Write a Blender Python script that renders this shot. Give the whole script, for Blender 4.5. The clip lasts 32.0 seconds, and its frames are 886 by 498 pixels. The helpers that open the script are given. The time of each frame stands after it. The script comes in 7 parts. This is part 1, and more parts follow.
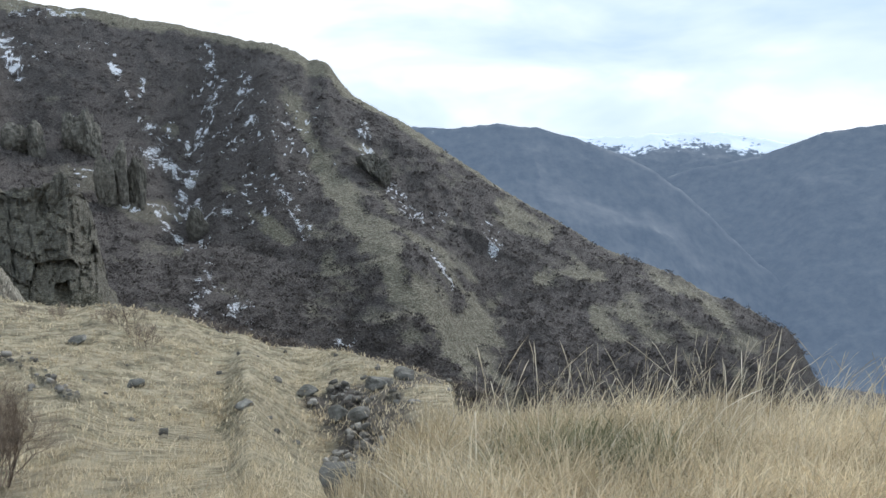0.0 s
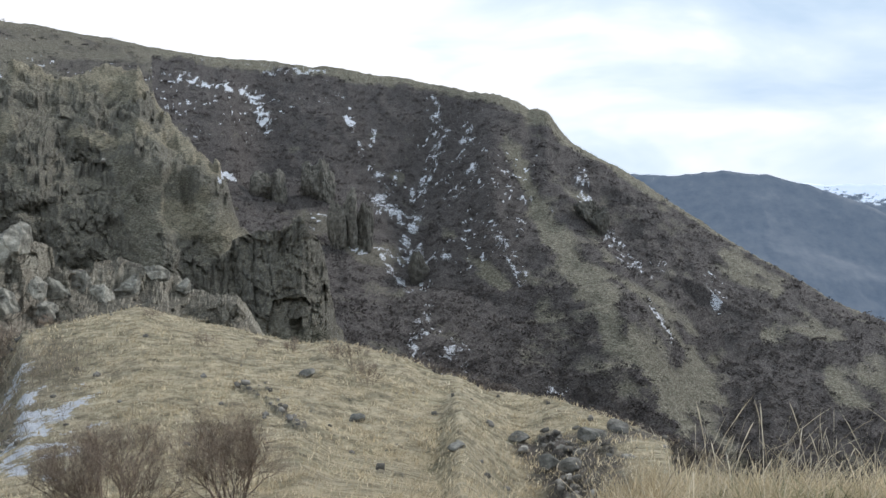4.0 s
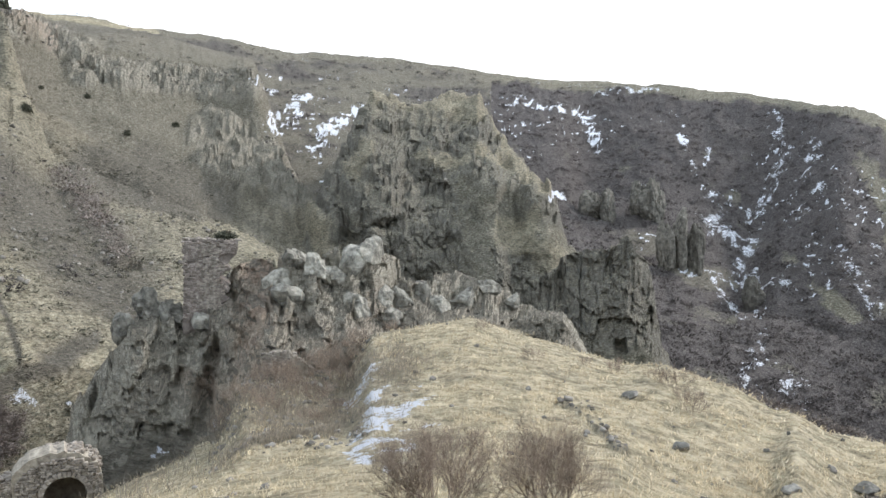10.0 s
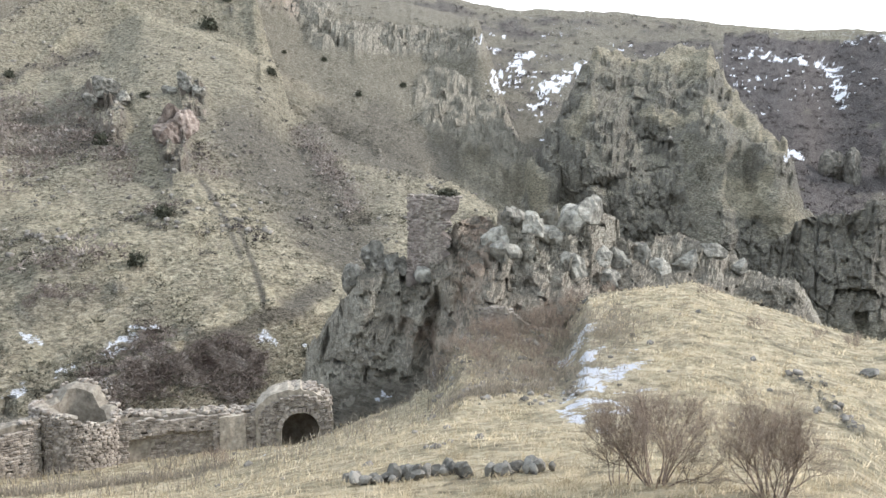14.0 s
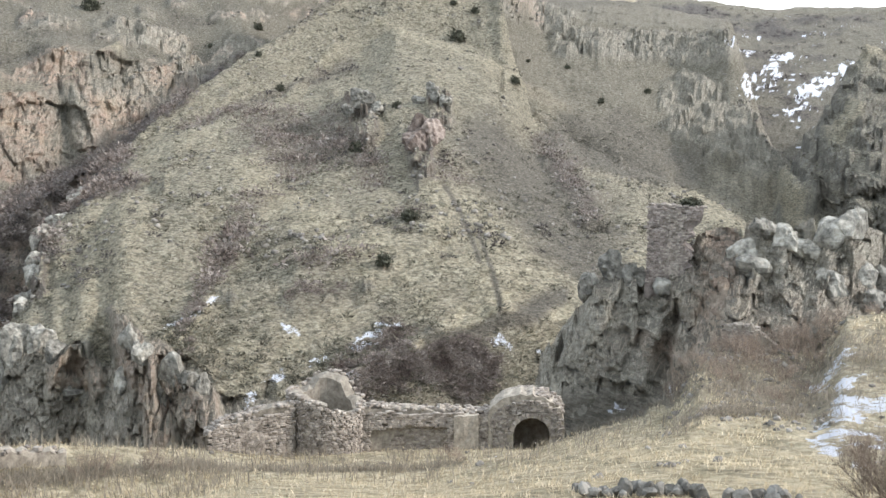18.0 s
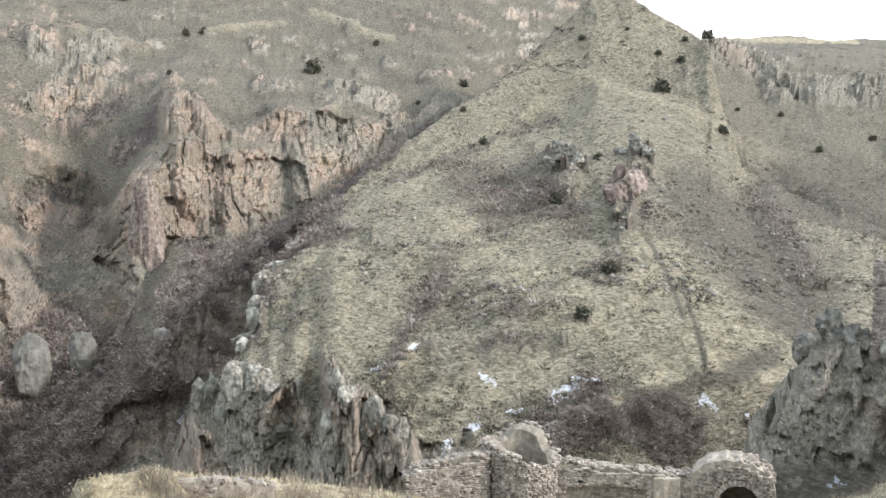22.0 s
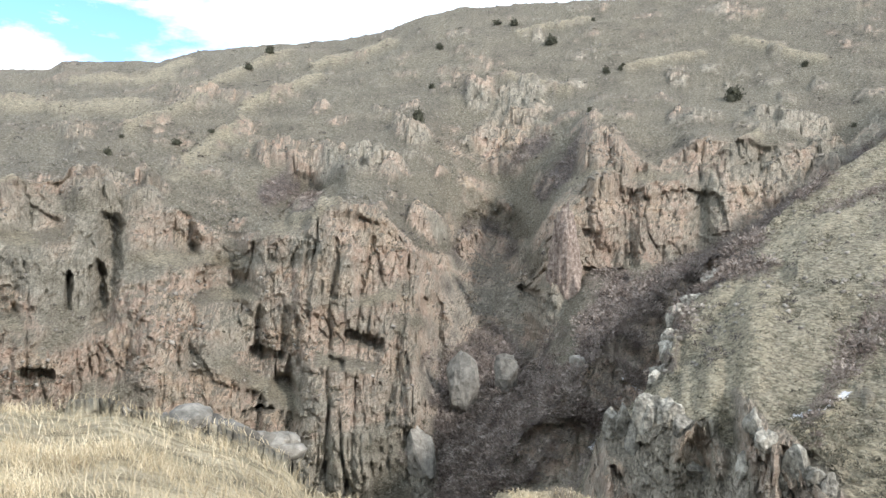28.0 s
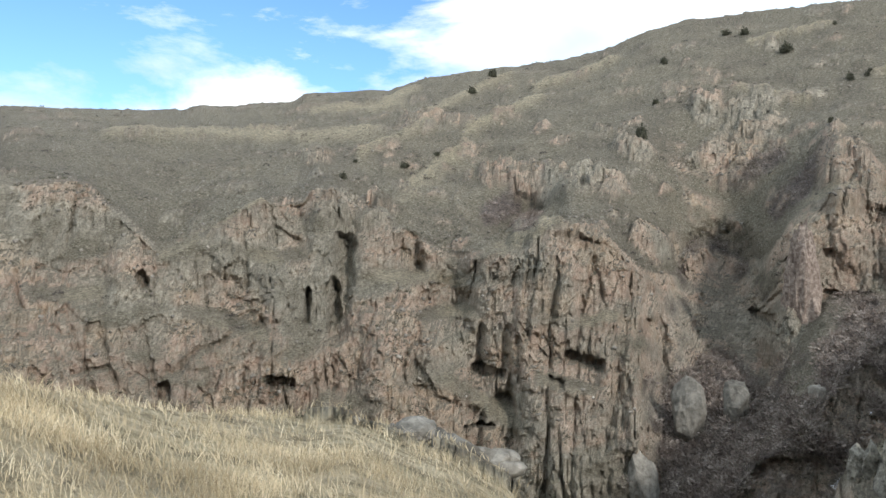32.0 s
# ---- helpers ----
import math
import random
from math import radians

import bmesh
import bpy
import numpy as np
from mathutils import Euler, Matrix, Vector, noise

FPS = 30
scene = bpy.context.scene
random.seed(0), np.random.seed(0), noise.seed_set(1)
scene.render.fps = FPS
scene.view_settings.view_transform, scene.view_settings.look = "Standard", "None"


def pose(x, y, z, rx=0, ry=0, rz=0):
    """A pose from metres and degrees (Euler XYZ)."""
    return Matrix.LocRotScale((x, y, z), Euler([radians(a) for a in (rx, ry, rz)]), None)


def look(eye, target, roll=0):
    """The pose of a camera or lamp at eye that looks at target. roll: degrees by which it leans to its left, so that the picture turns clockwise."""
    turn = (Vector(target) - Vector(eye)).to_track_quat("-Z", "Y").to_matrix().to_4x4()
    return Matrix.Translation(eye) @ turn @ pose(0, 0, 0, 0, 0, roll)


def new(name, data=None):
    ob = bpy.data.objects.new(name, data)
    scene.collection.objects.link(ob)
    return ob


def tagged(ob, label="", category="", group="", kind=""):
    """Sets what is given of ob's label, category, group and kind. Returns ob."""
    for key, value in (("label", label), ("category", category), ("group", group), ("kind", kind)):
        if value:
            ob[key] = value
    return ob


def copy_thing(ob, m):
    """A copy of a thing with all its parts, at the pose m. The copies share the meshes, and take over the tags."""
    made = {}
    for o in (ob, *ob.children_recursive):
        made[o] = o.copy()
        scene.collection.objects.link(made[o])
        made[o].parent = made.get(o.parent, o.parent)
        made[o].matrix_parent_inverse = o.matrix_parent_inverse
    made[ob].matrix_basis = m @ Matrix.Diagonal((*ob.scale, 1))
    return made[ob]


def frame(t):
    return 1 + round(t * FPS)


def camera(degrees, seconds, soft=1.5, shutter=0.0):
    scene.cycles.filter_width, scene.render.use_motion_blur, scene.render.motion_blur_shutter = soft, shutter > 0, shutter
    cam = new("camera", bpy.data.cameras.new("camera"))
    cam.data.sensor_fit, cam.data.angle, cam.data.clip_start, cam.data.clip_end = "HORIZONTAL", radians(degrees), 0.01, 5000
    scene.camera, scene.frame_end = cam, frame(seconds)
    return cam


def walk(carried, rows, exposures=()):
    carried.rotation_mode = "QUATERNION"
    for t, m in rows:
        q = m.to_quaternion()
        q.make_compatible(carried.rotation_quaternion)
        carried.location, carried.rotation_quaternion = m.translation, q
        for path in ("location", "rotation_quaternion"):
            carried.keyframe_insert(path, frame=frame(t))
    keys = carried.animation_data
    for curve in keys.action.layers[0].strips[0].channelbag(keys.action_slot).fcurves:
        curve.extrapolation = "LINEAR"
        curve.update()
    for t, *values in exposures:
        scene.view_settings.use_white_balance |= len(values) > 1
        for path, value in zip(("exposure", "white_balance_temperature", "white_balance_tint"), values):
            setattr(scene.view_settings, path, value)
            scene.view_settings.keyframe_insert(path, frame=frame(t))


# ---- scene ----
cam = camera(54.76, 32.0)
EYE = (0.0, 0.0, 1.6)
# seconds, yaw, pitch, roll
PATH = [
    (0.0, 0.00, -8.83, -0.37),
    (0.5, 1.88, -8.26, -0.36),
    (1.0, 4.02, -7.81, -0.28),
    (1.5, 5.62, -7.42, -0.26),
    (2.0, 7.11, -7.12, -0.19),
    (2.5, 8.40, -6.86, -0.12),
    (4.5, 16.66, -5.39, -0.05),
    (5.0, 18.77, -5.08, -0.05),
    (5.5, 21.10, -4.81, -0.08),
    (6.0, 22.99, -4.64, -0.05),
    (6.5, 24.65, -4.56, -0.03),
    (7.0, 26.17, -4.48, -0.02),
    (7.5, 27.54, -4.40, -0.03),
    (8.0, 29.68, -4.36, -0.02),
    (8.5, 31.25, -4.42, -0.02),
    (9.0, 32.54, -4.47, 0.00),
    (9.5, 34.10, -4.46, -0.01),
    (10.0, 36.17, -4.47, 0.01),
    (10.5, 37.95, -4.56, 0.00),
    (11.0, 39.55, -5.08, 0.03),
    (11.5, 40.83, -5.84, 0.02),
    (12.0, 42.58, -6.37, 0.02),
    (12.5, 44.78, -6.62, 0.04),
    (13.0, 46.73, -6.83, 0.04),
    (13.5, 48.68, -7.00, 0.04),
    (14.0, 50.77, -7.22, 0.01),
    (14.5, 52.40, -7.39, 0.02),
    (15.0, 54.79, -7.37, 0.07),
    (15.5, 57.12, -7.30, 0.06),
    (17.5, 64.85, -6.93, 0.05),
    (18.0, 66.66, -6.72, 0.03),
    (18.5, 68.66, -6.31, 0.07),
    (19.0, 70.52, -5.72, 0.09),
    (19.5, 71.95, -5.04, 0.13),
    (20.0, 73.88, -4.44, 0.10),
    (20.5, 75.57, -4.07, 0.09),
    (21.0, 77.59, -3.77, 0.11),
    (21.5, 79.17, -3.46, 0.09),
    (22.0, 79.95, -3.27, 0.09),
    (22.5, 80.89, -3.02, 0.11),
    (23.0, 82.26, -2.63, 0.08),
    (23.5, 84.25, -2.25, 0.09),
    (24.0, 86.72, -1.83, 0.08),
    (24.5, 88.48, -1.59, 0.06),
    (25.0, 90.18, -1.45, 0.06),
    (25.5, 93.71, -1.65, 0.01),
    (27.5, 104.31, -1.31, 0.00),
    (28.0, 107.20, -1.12, -0.04),
    (28.5, 109.38, -0.97, -0.06),
    (29.0, 111.47, -0.75, -0.07),
    (29.5, 113.06, -0.58, -0.06),
    (30.0, 114.73, -0.37, -0.08),
    (30.5, 116.53, -0.18, -0.09),
    (31.0, 118.34, -0.05, -0.12),
    (31.5, 120.14, 0.04, -0.13),
    (32.0, 121.89, 0.15, -0.15),
]
EXPOSURES = [(0, -0.52, 6030, 11), (3, -0.6, 6150, 12), (7, -0.36, 6250, 13), (10, 0.09, 6300, 14), (13, 0.33, 6310, 15), (19, 0.4, 6330, 15), (25, 0.52, 6330, 14), (29, 0.28, 6370, 14), (32, -0.15, 6400, 12)]

walk(cam, [(t, pose(*EYE, 90 + pitch, roll, yaw)) for t, yaw, pitch, roll in PATH], EXPOSURES)

# ---- sky and sun ----
SUN_BEARING, SUN_HEIGHT = -26.0, 28.0     # degrees, bearing counted to the left of +y
world = bpy.data.worlds.new("sky")
scene.world = world
world.use_nodes = True
wt = world.node_tree
wn, wl = wt.nodes, wt.links
wn.clear()
w_out = wn.new("ShaderNodeOutputWorld")
w_bg = wn.new("ShaderNodeBackground")
w_sky = wn.new("ShaderNodeTexSky")
w_sky.sky_type, w_sky.sun_disc = "NISHITA", False
w_sky.sun_elevation, w_sky.sun_rotation = radians(SUN_HEIGHT), radians(-SUN_BEARING)
w_sky.altitude = 1500
SKY_STRENGTH = 0.15
w_bg.inputs["Strength"].default_value = SKY_STRENGTH
# a thin deck of cloud that opens towards the back
w_dir = wn.new("ShaderNodeTexCoord").outputs["Generated"]
w_map = wn.new("ShaderNodeMapping")
w_map.inputs["Scale"].default_value = (1.0, 1.0, 3.4)
w_map.inputs["Location"].default_value = (0.35, 0.1, 0.2)
wl.new(w_dir, w_map.inputs["Vector"])


def sky_noise(scale, detail, rough):
    n = wn.new("ShaderNodeTexNoise")
    n.inputs["Scale"].default_value, n.inputs["Detail"].default_value, n.inputs["Roughness"].default_value = scale, detail, rough
    n.inputs["Distortion"].default_value = 0.4
    wl.new(w_map.outputs[0], n.inputs["Vector"])
    return n.outputs["Fac"]


def sky_math(op, a, b):
    n = wn.new("ShaderNodeMath")
    n.operation = op
    for sock, v in zip(n.inputs, (a, b)):
        if isinstance(v, bpy.types.NodeSocket):
            wl.new(v, sock)
        else:
            sock.default_value = v
    return n.outputs[0]


def sky_ramp(fac, *stops):
    n = wn.new("ShaderNodeValToRGB")
    e = n.color_ramp.elements
    while len(e) < len(stops):
        e.new(0.5)
    for el, (p, c) in zip(e, stops):
        el.position, el.color = p, (*c, 1)
    wl.new(fac, n.inputs[0])
    return n.outputs[0]


w_dot = wn.new("ShaderNodeVectorMath")
w_dot.operation = "DOT_PRODUCT"
w_dot.inputs[1].default_value = (-0.62, -0.77, 0.12)
wl.new(w_dir, w_dot.inputs[0])
w_open = sky_ramp(w_dot.outputs["Value"], (0.80, (0, 0, 0)), (0.97, (1, 1, 1)))
w_up = wn.new("ShaderNodeSeparateXYZ")
wl.new(w_dir, w_up.inputs[0])
w_open = sky_math("MULTIPLY", w_open, sky_ramp(w_up.outputs[2], (0.13, (0.3, 0.3, 0.3)), (0.22, (1, 1, 1))))
w_cover = sky_ramp(sky_math("SUBTRACT", sky_math("ADD", sky_noise(2.6, 9, 0.62), 0.32), sky_math("MULTIPLY", w_open, 0.42)),
                   (0.42, (0, 0, 0)), (0.56, (1, 1, 1)))
w_dot2 = wn.new("ShaderNodeVectorMath")
w_dot2.operation = "DOT_PRODUCT"
w_dot2.inputs[1].default_value = (-0.6, 0.78, 0.15)
wl.new(w_dir, w_dot2.inputs[0])
w_glow = sky_ramp(w_dot2.outputs["Value"], (0.74, (0, 0, 0)), (0.95, (0.2, 0.2, 0.2)))
w_tone = sky_ramp(sky_math("ADD", sky_noise(3.4, 5, 0.5), w_glow), (0.36, (6.2, 7.7, 9.1)), (0.54, (8.4, 9.5, 10.3)), (0.68, (11.5, 11.6, 11.6)))
w_mix = wn.new("ShaderNodeMix")
w_mix.data_type = "RGBA"
wl.new(w_cover, w_mix.inputs[0])
w_blue = wn.new("ShaderNodeMix")
w_blue.data_type, w_blue.blend_type = "RGBA", "MULTIPLY"
w_blue.inputs[0].default_value = 1.0
w_blue.inputs[7].default_value = (0.9, 1.25, 1.5, 1)
wl.new(w_sky.outputs[0], w_blue.inputs[6])
wl.new(w_blue.outputs[2], w_mix.inputs[6])
wl.new(w_tone, w_mix.inputs[7])
wl.new(w_mix.outputs[2], w_bg.inputs["Color"])
wl.new(w_bg.outputs[0], w_out.inputs["Surface"])

sun = new("sun", bpy.data.lights.new("sun", "SUN"))
sun.data.energy, sun.data.angle, sun.data.color = 3.4, radians(5.0), (1.0, 0.95, 0.88)
_sb, _sh = radians(SUN_BEARING), radians(SUN_HEIGHT)
sun.matrix_world = look((-math.sin(_sb) * math.cos(_sh) * 50, math.cos(_sb) * math.cos(_sh) * 50, math.sin(_sh) * 50), (0, 0, 0))

# ---- materials ----
def mat(name):
    m = bpy.data.materials.new(name)
    m.use_nodes = True
    m.node_tree.nodes.clear()
    out = m.node_tree.nodes.new("ShaderNodeOutputMaterial")
    b = m.node_tree.nodes.new("ShaderNodeBsdfPrincipled")
    b.inputs["Roughness"].default_value = 0.9
    b.inputs["Specular IOR Level"].default_value = 0.2
    m.node_tree.links.new(b.outputs[0], out.inputs[0])
    return m, m.node_tree, b


def node(nt, kind, **inputs):
    n = nt.nodes.new(kind)
    for k, v in inputs.items():
        n.inputs[k.replace("_", " ")].default_value = v
    return n


def tex(nt, scale, detail=6.0, rough=0.6, vec=None):
    n = node(nt, "ShaderNodeTexNoise", Scale=scale, Detail=detail, Roughness=rough)
    if vec is not None:
        nt.links.new(vec, n.inputs["Vector"])
    return n.outputs["Fac"]


def ramp(nt, fac, *stops):
    n = nt.nodes.new("ShaderNodeValToRGB")
    e = n.color_ramp.elements
    while len(e) < len(stops):
        e.new(0.5)
    for el, (p, c) in zip(e, stops):
        el.position, el.color = p, ((*c, 1) if len(c) == 3 else c)
    nt.links.new(fac, n.inputs[0])
    return n.outputs[0]


def mix(nt, fac, a, b, mode="MIX"):
    n = nt.nodes.new("ShaderNodeMix")
    n.data_type, n.blend_type = "RGBA", mode
    for sock, v in ((n.inputs[0], fac), (n.inputs[6], a), (n.inputs[7], b)):
        if isinstance(v, bpy.types.NodeSocket):
            nt.links.new(v, sock)
        elif isinstance(v, (int, float)):
            sock.default_value = v
        else:
            sock.default_value = (*v, 1)
    return n.outputs[2]


def calc(nt, op, a, b=0.0, c=0.0, clamp=False):
    n = nt.nodes.new("ShaderNodeMath")
    n.operation, n.use_clamp = op, clamp
    for sock, v in zip(n.inputs, (a, b, c)):
        if isinstance(v, bpy.types.NodeSocket):
            nt.links.new(v, sock)
        else:
            sock.default_value = v
    return n.outputs[0]


def bump(nt, b, height, strength, distance):
    n = node(nt, "ShaderNodeBump", Strength=strength, Distance=distance)
    nt.links.new(height, n.inputs["Height"])
    nt.links.new(n.outputs[0], b.inputs["Normal"])


def g3(v):
    return (v, v, v)

def ground_material():
    m, nt, b = mat("hillside")
    pos = nt.nodes.new("ShaderNodeNewGeometry").outputs["Position"]
    cov = nt.nodes.new("ShaderNodeAttribute")
    cov.attribute_name = "cover"
    sep = nt.nodes.new("ShaderNodeSeparateColor")
    nt.links.new(cov.outputs["Color"], sep.inputs[0])
    rock, scrub, snow = sep.outputs
    cov2 = nt.nodes.new("ShaderNodeAttribute")
    cov2.attribute_name = "tint"
    sep2 = nt.nodes.new("ShaderNodeSeparateColor")
    nt.links.new(cov2.outputs["Color"], sep2.inputs[0])
    red, straw, earth = sep2.outputs
    lay = nt.nodes.new("ShaderNodeMapping")
    lay.inputs["Scale"].default_value = (1.0, 1.0, 2.6)
    nt.links.new(pos, lay.inputs["Vector"])
    n_mid = tex(nt, 0.25, 8, 0.75, pos)
    n_fine = tex(nt, 1.3, 8, 0.72, lay.outputs[0])
    n_tuft = tex(nt, 0.6, 6, 0.7, lay.outputs[0])
    # dry grass on thin soil
    g_far = ramp(nt, n_fine, (0.34, (0.07, 0.063, 0.046)), (0.45, (0.2, 0.182, 0.135)), (0.54, (0.31, 0.284, 0.212)), (0.66, (0.5, 0.46, 0.35)))
    g_near = ramp(nt, n_fine, (0.34, (0.25, 0.205, 0.13)), (0.5, (0.68, 0.58, 0.39)), (0.66, (0.86, 0.765, 0.55)))
    grass = mix(nt, straw, g_far, g_near)
    grass = mix(nt, ramp(nt, n_tuft, (0.5, g3(0)), (0.62, g3(0.5))), grass, (0.13, 0.12, 0.085))
    grass = mix(nt, ramp(nt, n_mid, (0.45, g3(0)), (0.7, g3(0.35))), grass, (0.2, 0.165, 0.13))
    grass = mix(nt, ramp(nt, tex(nt, 0.42, 5, 0.7, pos), (0.47, g3(0)), (0.6, g3(0.6))), grass, mix(nt, 1.0, grass, (0.58, 0.6, 0.56), "MULTIPLY"))
    grass = mix(nt, earth, grass, ramp(nt, n_fine, (0.3, (0.075, 0.065, 0.05)), (0.5, (0.162, 0.144, 0.112)), (0.7, (0.275, 0.25, 0.198))))
    # cushion plants and tufts too small to stand singly
    n_spot = tex(nt, 0.8, 4, 0.62, lay.outputs[0])
    spots = calc(nt, "MULTIPLY", ramp(nt, n_spot, (0.55, g3(0)), (0.6, g3(0.78))), calc(nt, "SUBTRACT", 1.0, calc(nt, "MULTIPLY", straw, 0.8)))
    grass = mix(nt, spots, grass, (0.085, 0.08, 0.057))
    grass = mix(nt, calc(nt, "MULTIPLY", ramp(nt, tex(nt, 1.1, 3, 0.6, pos), (0.6, g3(0)), (0.66, g3(0.6))), calc(nt, "SUBTRACT", 1.0, straw)), grass, (0.44, 0.41, 0.33))
    # rock, grey with lichen, ochre and red where it is burnt
    fall = nt.nodes.new("ShaderNodeMapping")
    fall.inputs["Scale"].default_value = (1.0, 1.0, 0.45)
    nt.links.new(pos, fall.inputs["Vector"])
    n_rock = calc(nt, "ADD", calc(nt, "MULTIPLY", tex(nt, 0.8, 9, 0.74, fall.outputs[0]), 0.6), calc(nt, "MULTIPLY", n_fine, 0.4))
    r_grey = ramp(nt, n_rock, (0.32, (0.085, 0.079, 0.067)), (0.45, (0.205, 0.191, 0.16)), (0.55, (0.3, 0.284, 0.24)), (0.66, (0.46, 0.44, 0.375)))
    r_red = ramp(nt, n_rock, (0.32, (0.13, 0.088, 0.07)), (0.5, (0.3, 0.23, 0.185)), (0.68, (0.44, 0.36, 0.3)))
    r_ochre = mix(nt, ramp(nt, tex(nt, 0.07, 5, 0.6, pos), (0.5, g3(0)), (0.62, g3(0.45))), r_red, ramp(nt, n_rock, (0.32, (0.13, 0.1, 0.065)), (0.68, (0.46, 0.38, 0.27))))
    lichen = ramp(nt, n_mid, (0.42, g3(0)), (0.56, g3(1)))
    rockc = mix(nt, calc(nt, "MULTIPLY", red, calc(nt, "SUBTRACT", 1.0, calc(nt, "MULTIPLY", lichen, 0.55))), r_grey, r_ochre)
    rockc = mix(nt, 0.6, rockc, ramp(nt, tex(nt, 0.9, 7, 0.75, pos), (0.3, g3(0.65)), (0.52, g3(1.0)), (0.7, g3(1.3))), "MULTIPLY")
    # the earth share lightens rock; without it darkened, far cliffs' shade included
    rockc = mix(nt, earth, mix(nt, 1.0, rockc, (0.82, 0.81, 0.78), "MULTIPLY"), mix(nt, 1.0, rockc, (1.72, 1.67, 1.58), "MULTIPLY"))
    # grass holds on the flatter ledges
    nz = nt.nodes.new("ShaderNodeSeparateXYZ")
    nt.links.new(nt.nodes["Geometry"].outputs["True Normal"], nz.inputs[0])
    ledge = ramp(nt, calc(nt, "ADD", nz.outputs["Z"], calc(nt, "MULTIPLY", calc(nt, "SUBTRACT", n_mid, 0.5), 0.8)), (0.66, g3(0)), (0.8, g3(0.8)))
    col = mix(nt, calc(nt, "MULTIPLY", rock, calc(nt, "SUBTRACT", 1.0, ledge)), grass, rockc)
    s_col = ramp(nt, n_fine, (0.36, (0.035, 0.03, 0.029)), (0.5, (0.11, 0.097, 0.09)), (0.66, (0.22, 0.198, 0.18)))
    s_col = mix(nt, earth, s_col, mix(nt, 1.0, s_col, (1.5, 1.42, 1.36), "MULTIPLY"))
    col = mix(nt, scrub, col, s_col)
    drift = nt.nodes.new("ShaderNodeMapping")
    drift.inputs["Scale"].default_value = (1.0, 1.0, 2.0)
    nt.links.new(pos, drift.inputs["Vector"])
    n_snow = calc(nt, "ADD", calc(nt, "MULTIPLY", tex(nt, 0.62, 9, 0.78, drift.outputs[0]), 0.6), calc(nt, "MULTIPLY", tex(nt, 2.6, 6, 0.7, drift.outputs[0]), 0.4))
    s_fac = ramp(nt, calc(nt, "ADD", snow, calc(nt, "MULTIPLY", calc(nt, "SUBTRACT", n_snow, 0.5), 3.2)), (0.66, g3(0)), (0.78, g3(1)))
    s_fac = calc(nt, "MULTIPLY", s_fac, ramp(nt, snow, (0.08, g3(0)), (0.25, g3(1))))
    col = mix(nt, s_fac, col, (0.82, 0.84, 0.88))
    nt.links.new(col, b.inputs["Base Color"])
    bump(nt, b, calc(nt, "ADD", calc(nt, "ADD", n_fine, n_tuft), n_rock), 1.0, 0.9)
    return m


GROUND = ground_material()

# ---- the lie of the land ----
# each landform is a row of break lines from its foot to its crest; a break line is (bearing, distance, height) in degrees and metres
NAZ, NR = 1700, 500
PLAN = {name: [] for name in ("near", "crag", "hill", "hillback", "gorge", "cliff", "bastion", "far")}
PLAN["near"].append(((-180, 0.6, 0), (180, 0.6, 0)))
PLAN["near"].append(((-180, 4, 0.2), (-60, 3, 0), (-35, 3, -0.12), (0, 3, -0.2), (8, 4, -0.9), (20, 5, -1.6), (50, 6, -2), (100, 6, -1.5), (125, 6, -0.8), (150, 6, -0.35), (180, 4, 0.2)))
PLAN["near"].append(((-180, 30, 2), (-90, 20, 1), (-60, 10, 0), (-35, 6.5, -0.5), (-15, 6.5, -0.75), (0, 6.2, -0.8), (5, 6.5, -1.35), (9, 9, -2.9), (20, 13, -4.6), (30, 17, -5.8), (50, 22, -8), (70, 24, -8.7), (95, 24, -8), (116.39, 21, -4.75), (117.31, 21, -4.12), (121.48, 19.5, -2.98), (122.77, 20.5, -3), (128.36, 17, -1.78), (130.28, 19, -2.09), (139.59, 15, -1.1), (149.25, 11, 0.06), (170, 20, 0), (180, 30, 2)))
PLAN["near"].append(((-180, 120, 6), (-100, 80, 2), (-60, 40, -8), (-35, 14, -4.6), (-15, 14, -4.8), (-2, 14, -5), (2, 18, -7.5), (5.5, 28, -12.2), (8.7, 38, -14.02), (13.29, 38, -11.17), (14.75, 39, -13.01), (21.83, 40, -12.14), (24.25, 40, -11.12), (31.93, 39, -10.93), (43.42, 40, -11.84), (50.68, 42, -12.6), (68.23, 46, -17.21), (79.11, 46, -16.47), (95, 40, -16), (103, 40, -20), (115, 40, -16), (130, 40, -14), (150, 40, -12), (170, 60, 2), (180, 120, 6)))
PLAN["near"].append(((-180, 500, 20), (-100, 300, 0), (-60, 120, -45), (-35, 40, -22), (-6, 40, -24), (-3.5, 46, -26), (-0.75, 50, -14.52), (7.04, 56, -14.01), (10.01, 64, -15.77), (11.59, 58, -13.99), (13.41, 66, -15.01), (14.52, 60, -13.46), (16.95, 68, -14.06), (18.06, 62, -12.48), (20.59, 70, -13.61), (21.46, 64, -12.04), (24.32, 72, -13.5), (34.22, 80, -10.91), (41.05, 76.5, -11.97), (42.61, 76, -15.4), (49.41, 72, -14.68), (51.26, 66.5, -18.41), (60.43, 60, -19.89), (77.3, 58, -19.47), (97.07, 52, -14.53), (98.83, 48, -12.74), (103.65, 46, -12.44), (107, 60, -30), (115, 60, -34), (150, 60, -26), (170, 200, 8), (180, 500, 20)))
PLAN["crag"].append(((31.48, 92, -13.49), (34.7, 88, -12.65), (38.03, 84, -13.11), (41.49, 80, -14.51), (45.12, 75, -14.24), (48.84, 72, -14.76), (50.71, 74, -17.82), (54.56, 76, -21.1), (58.85, 79, -22)))
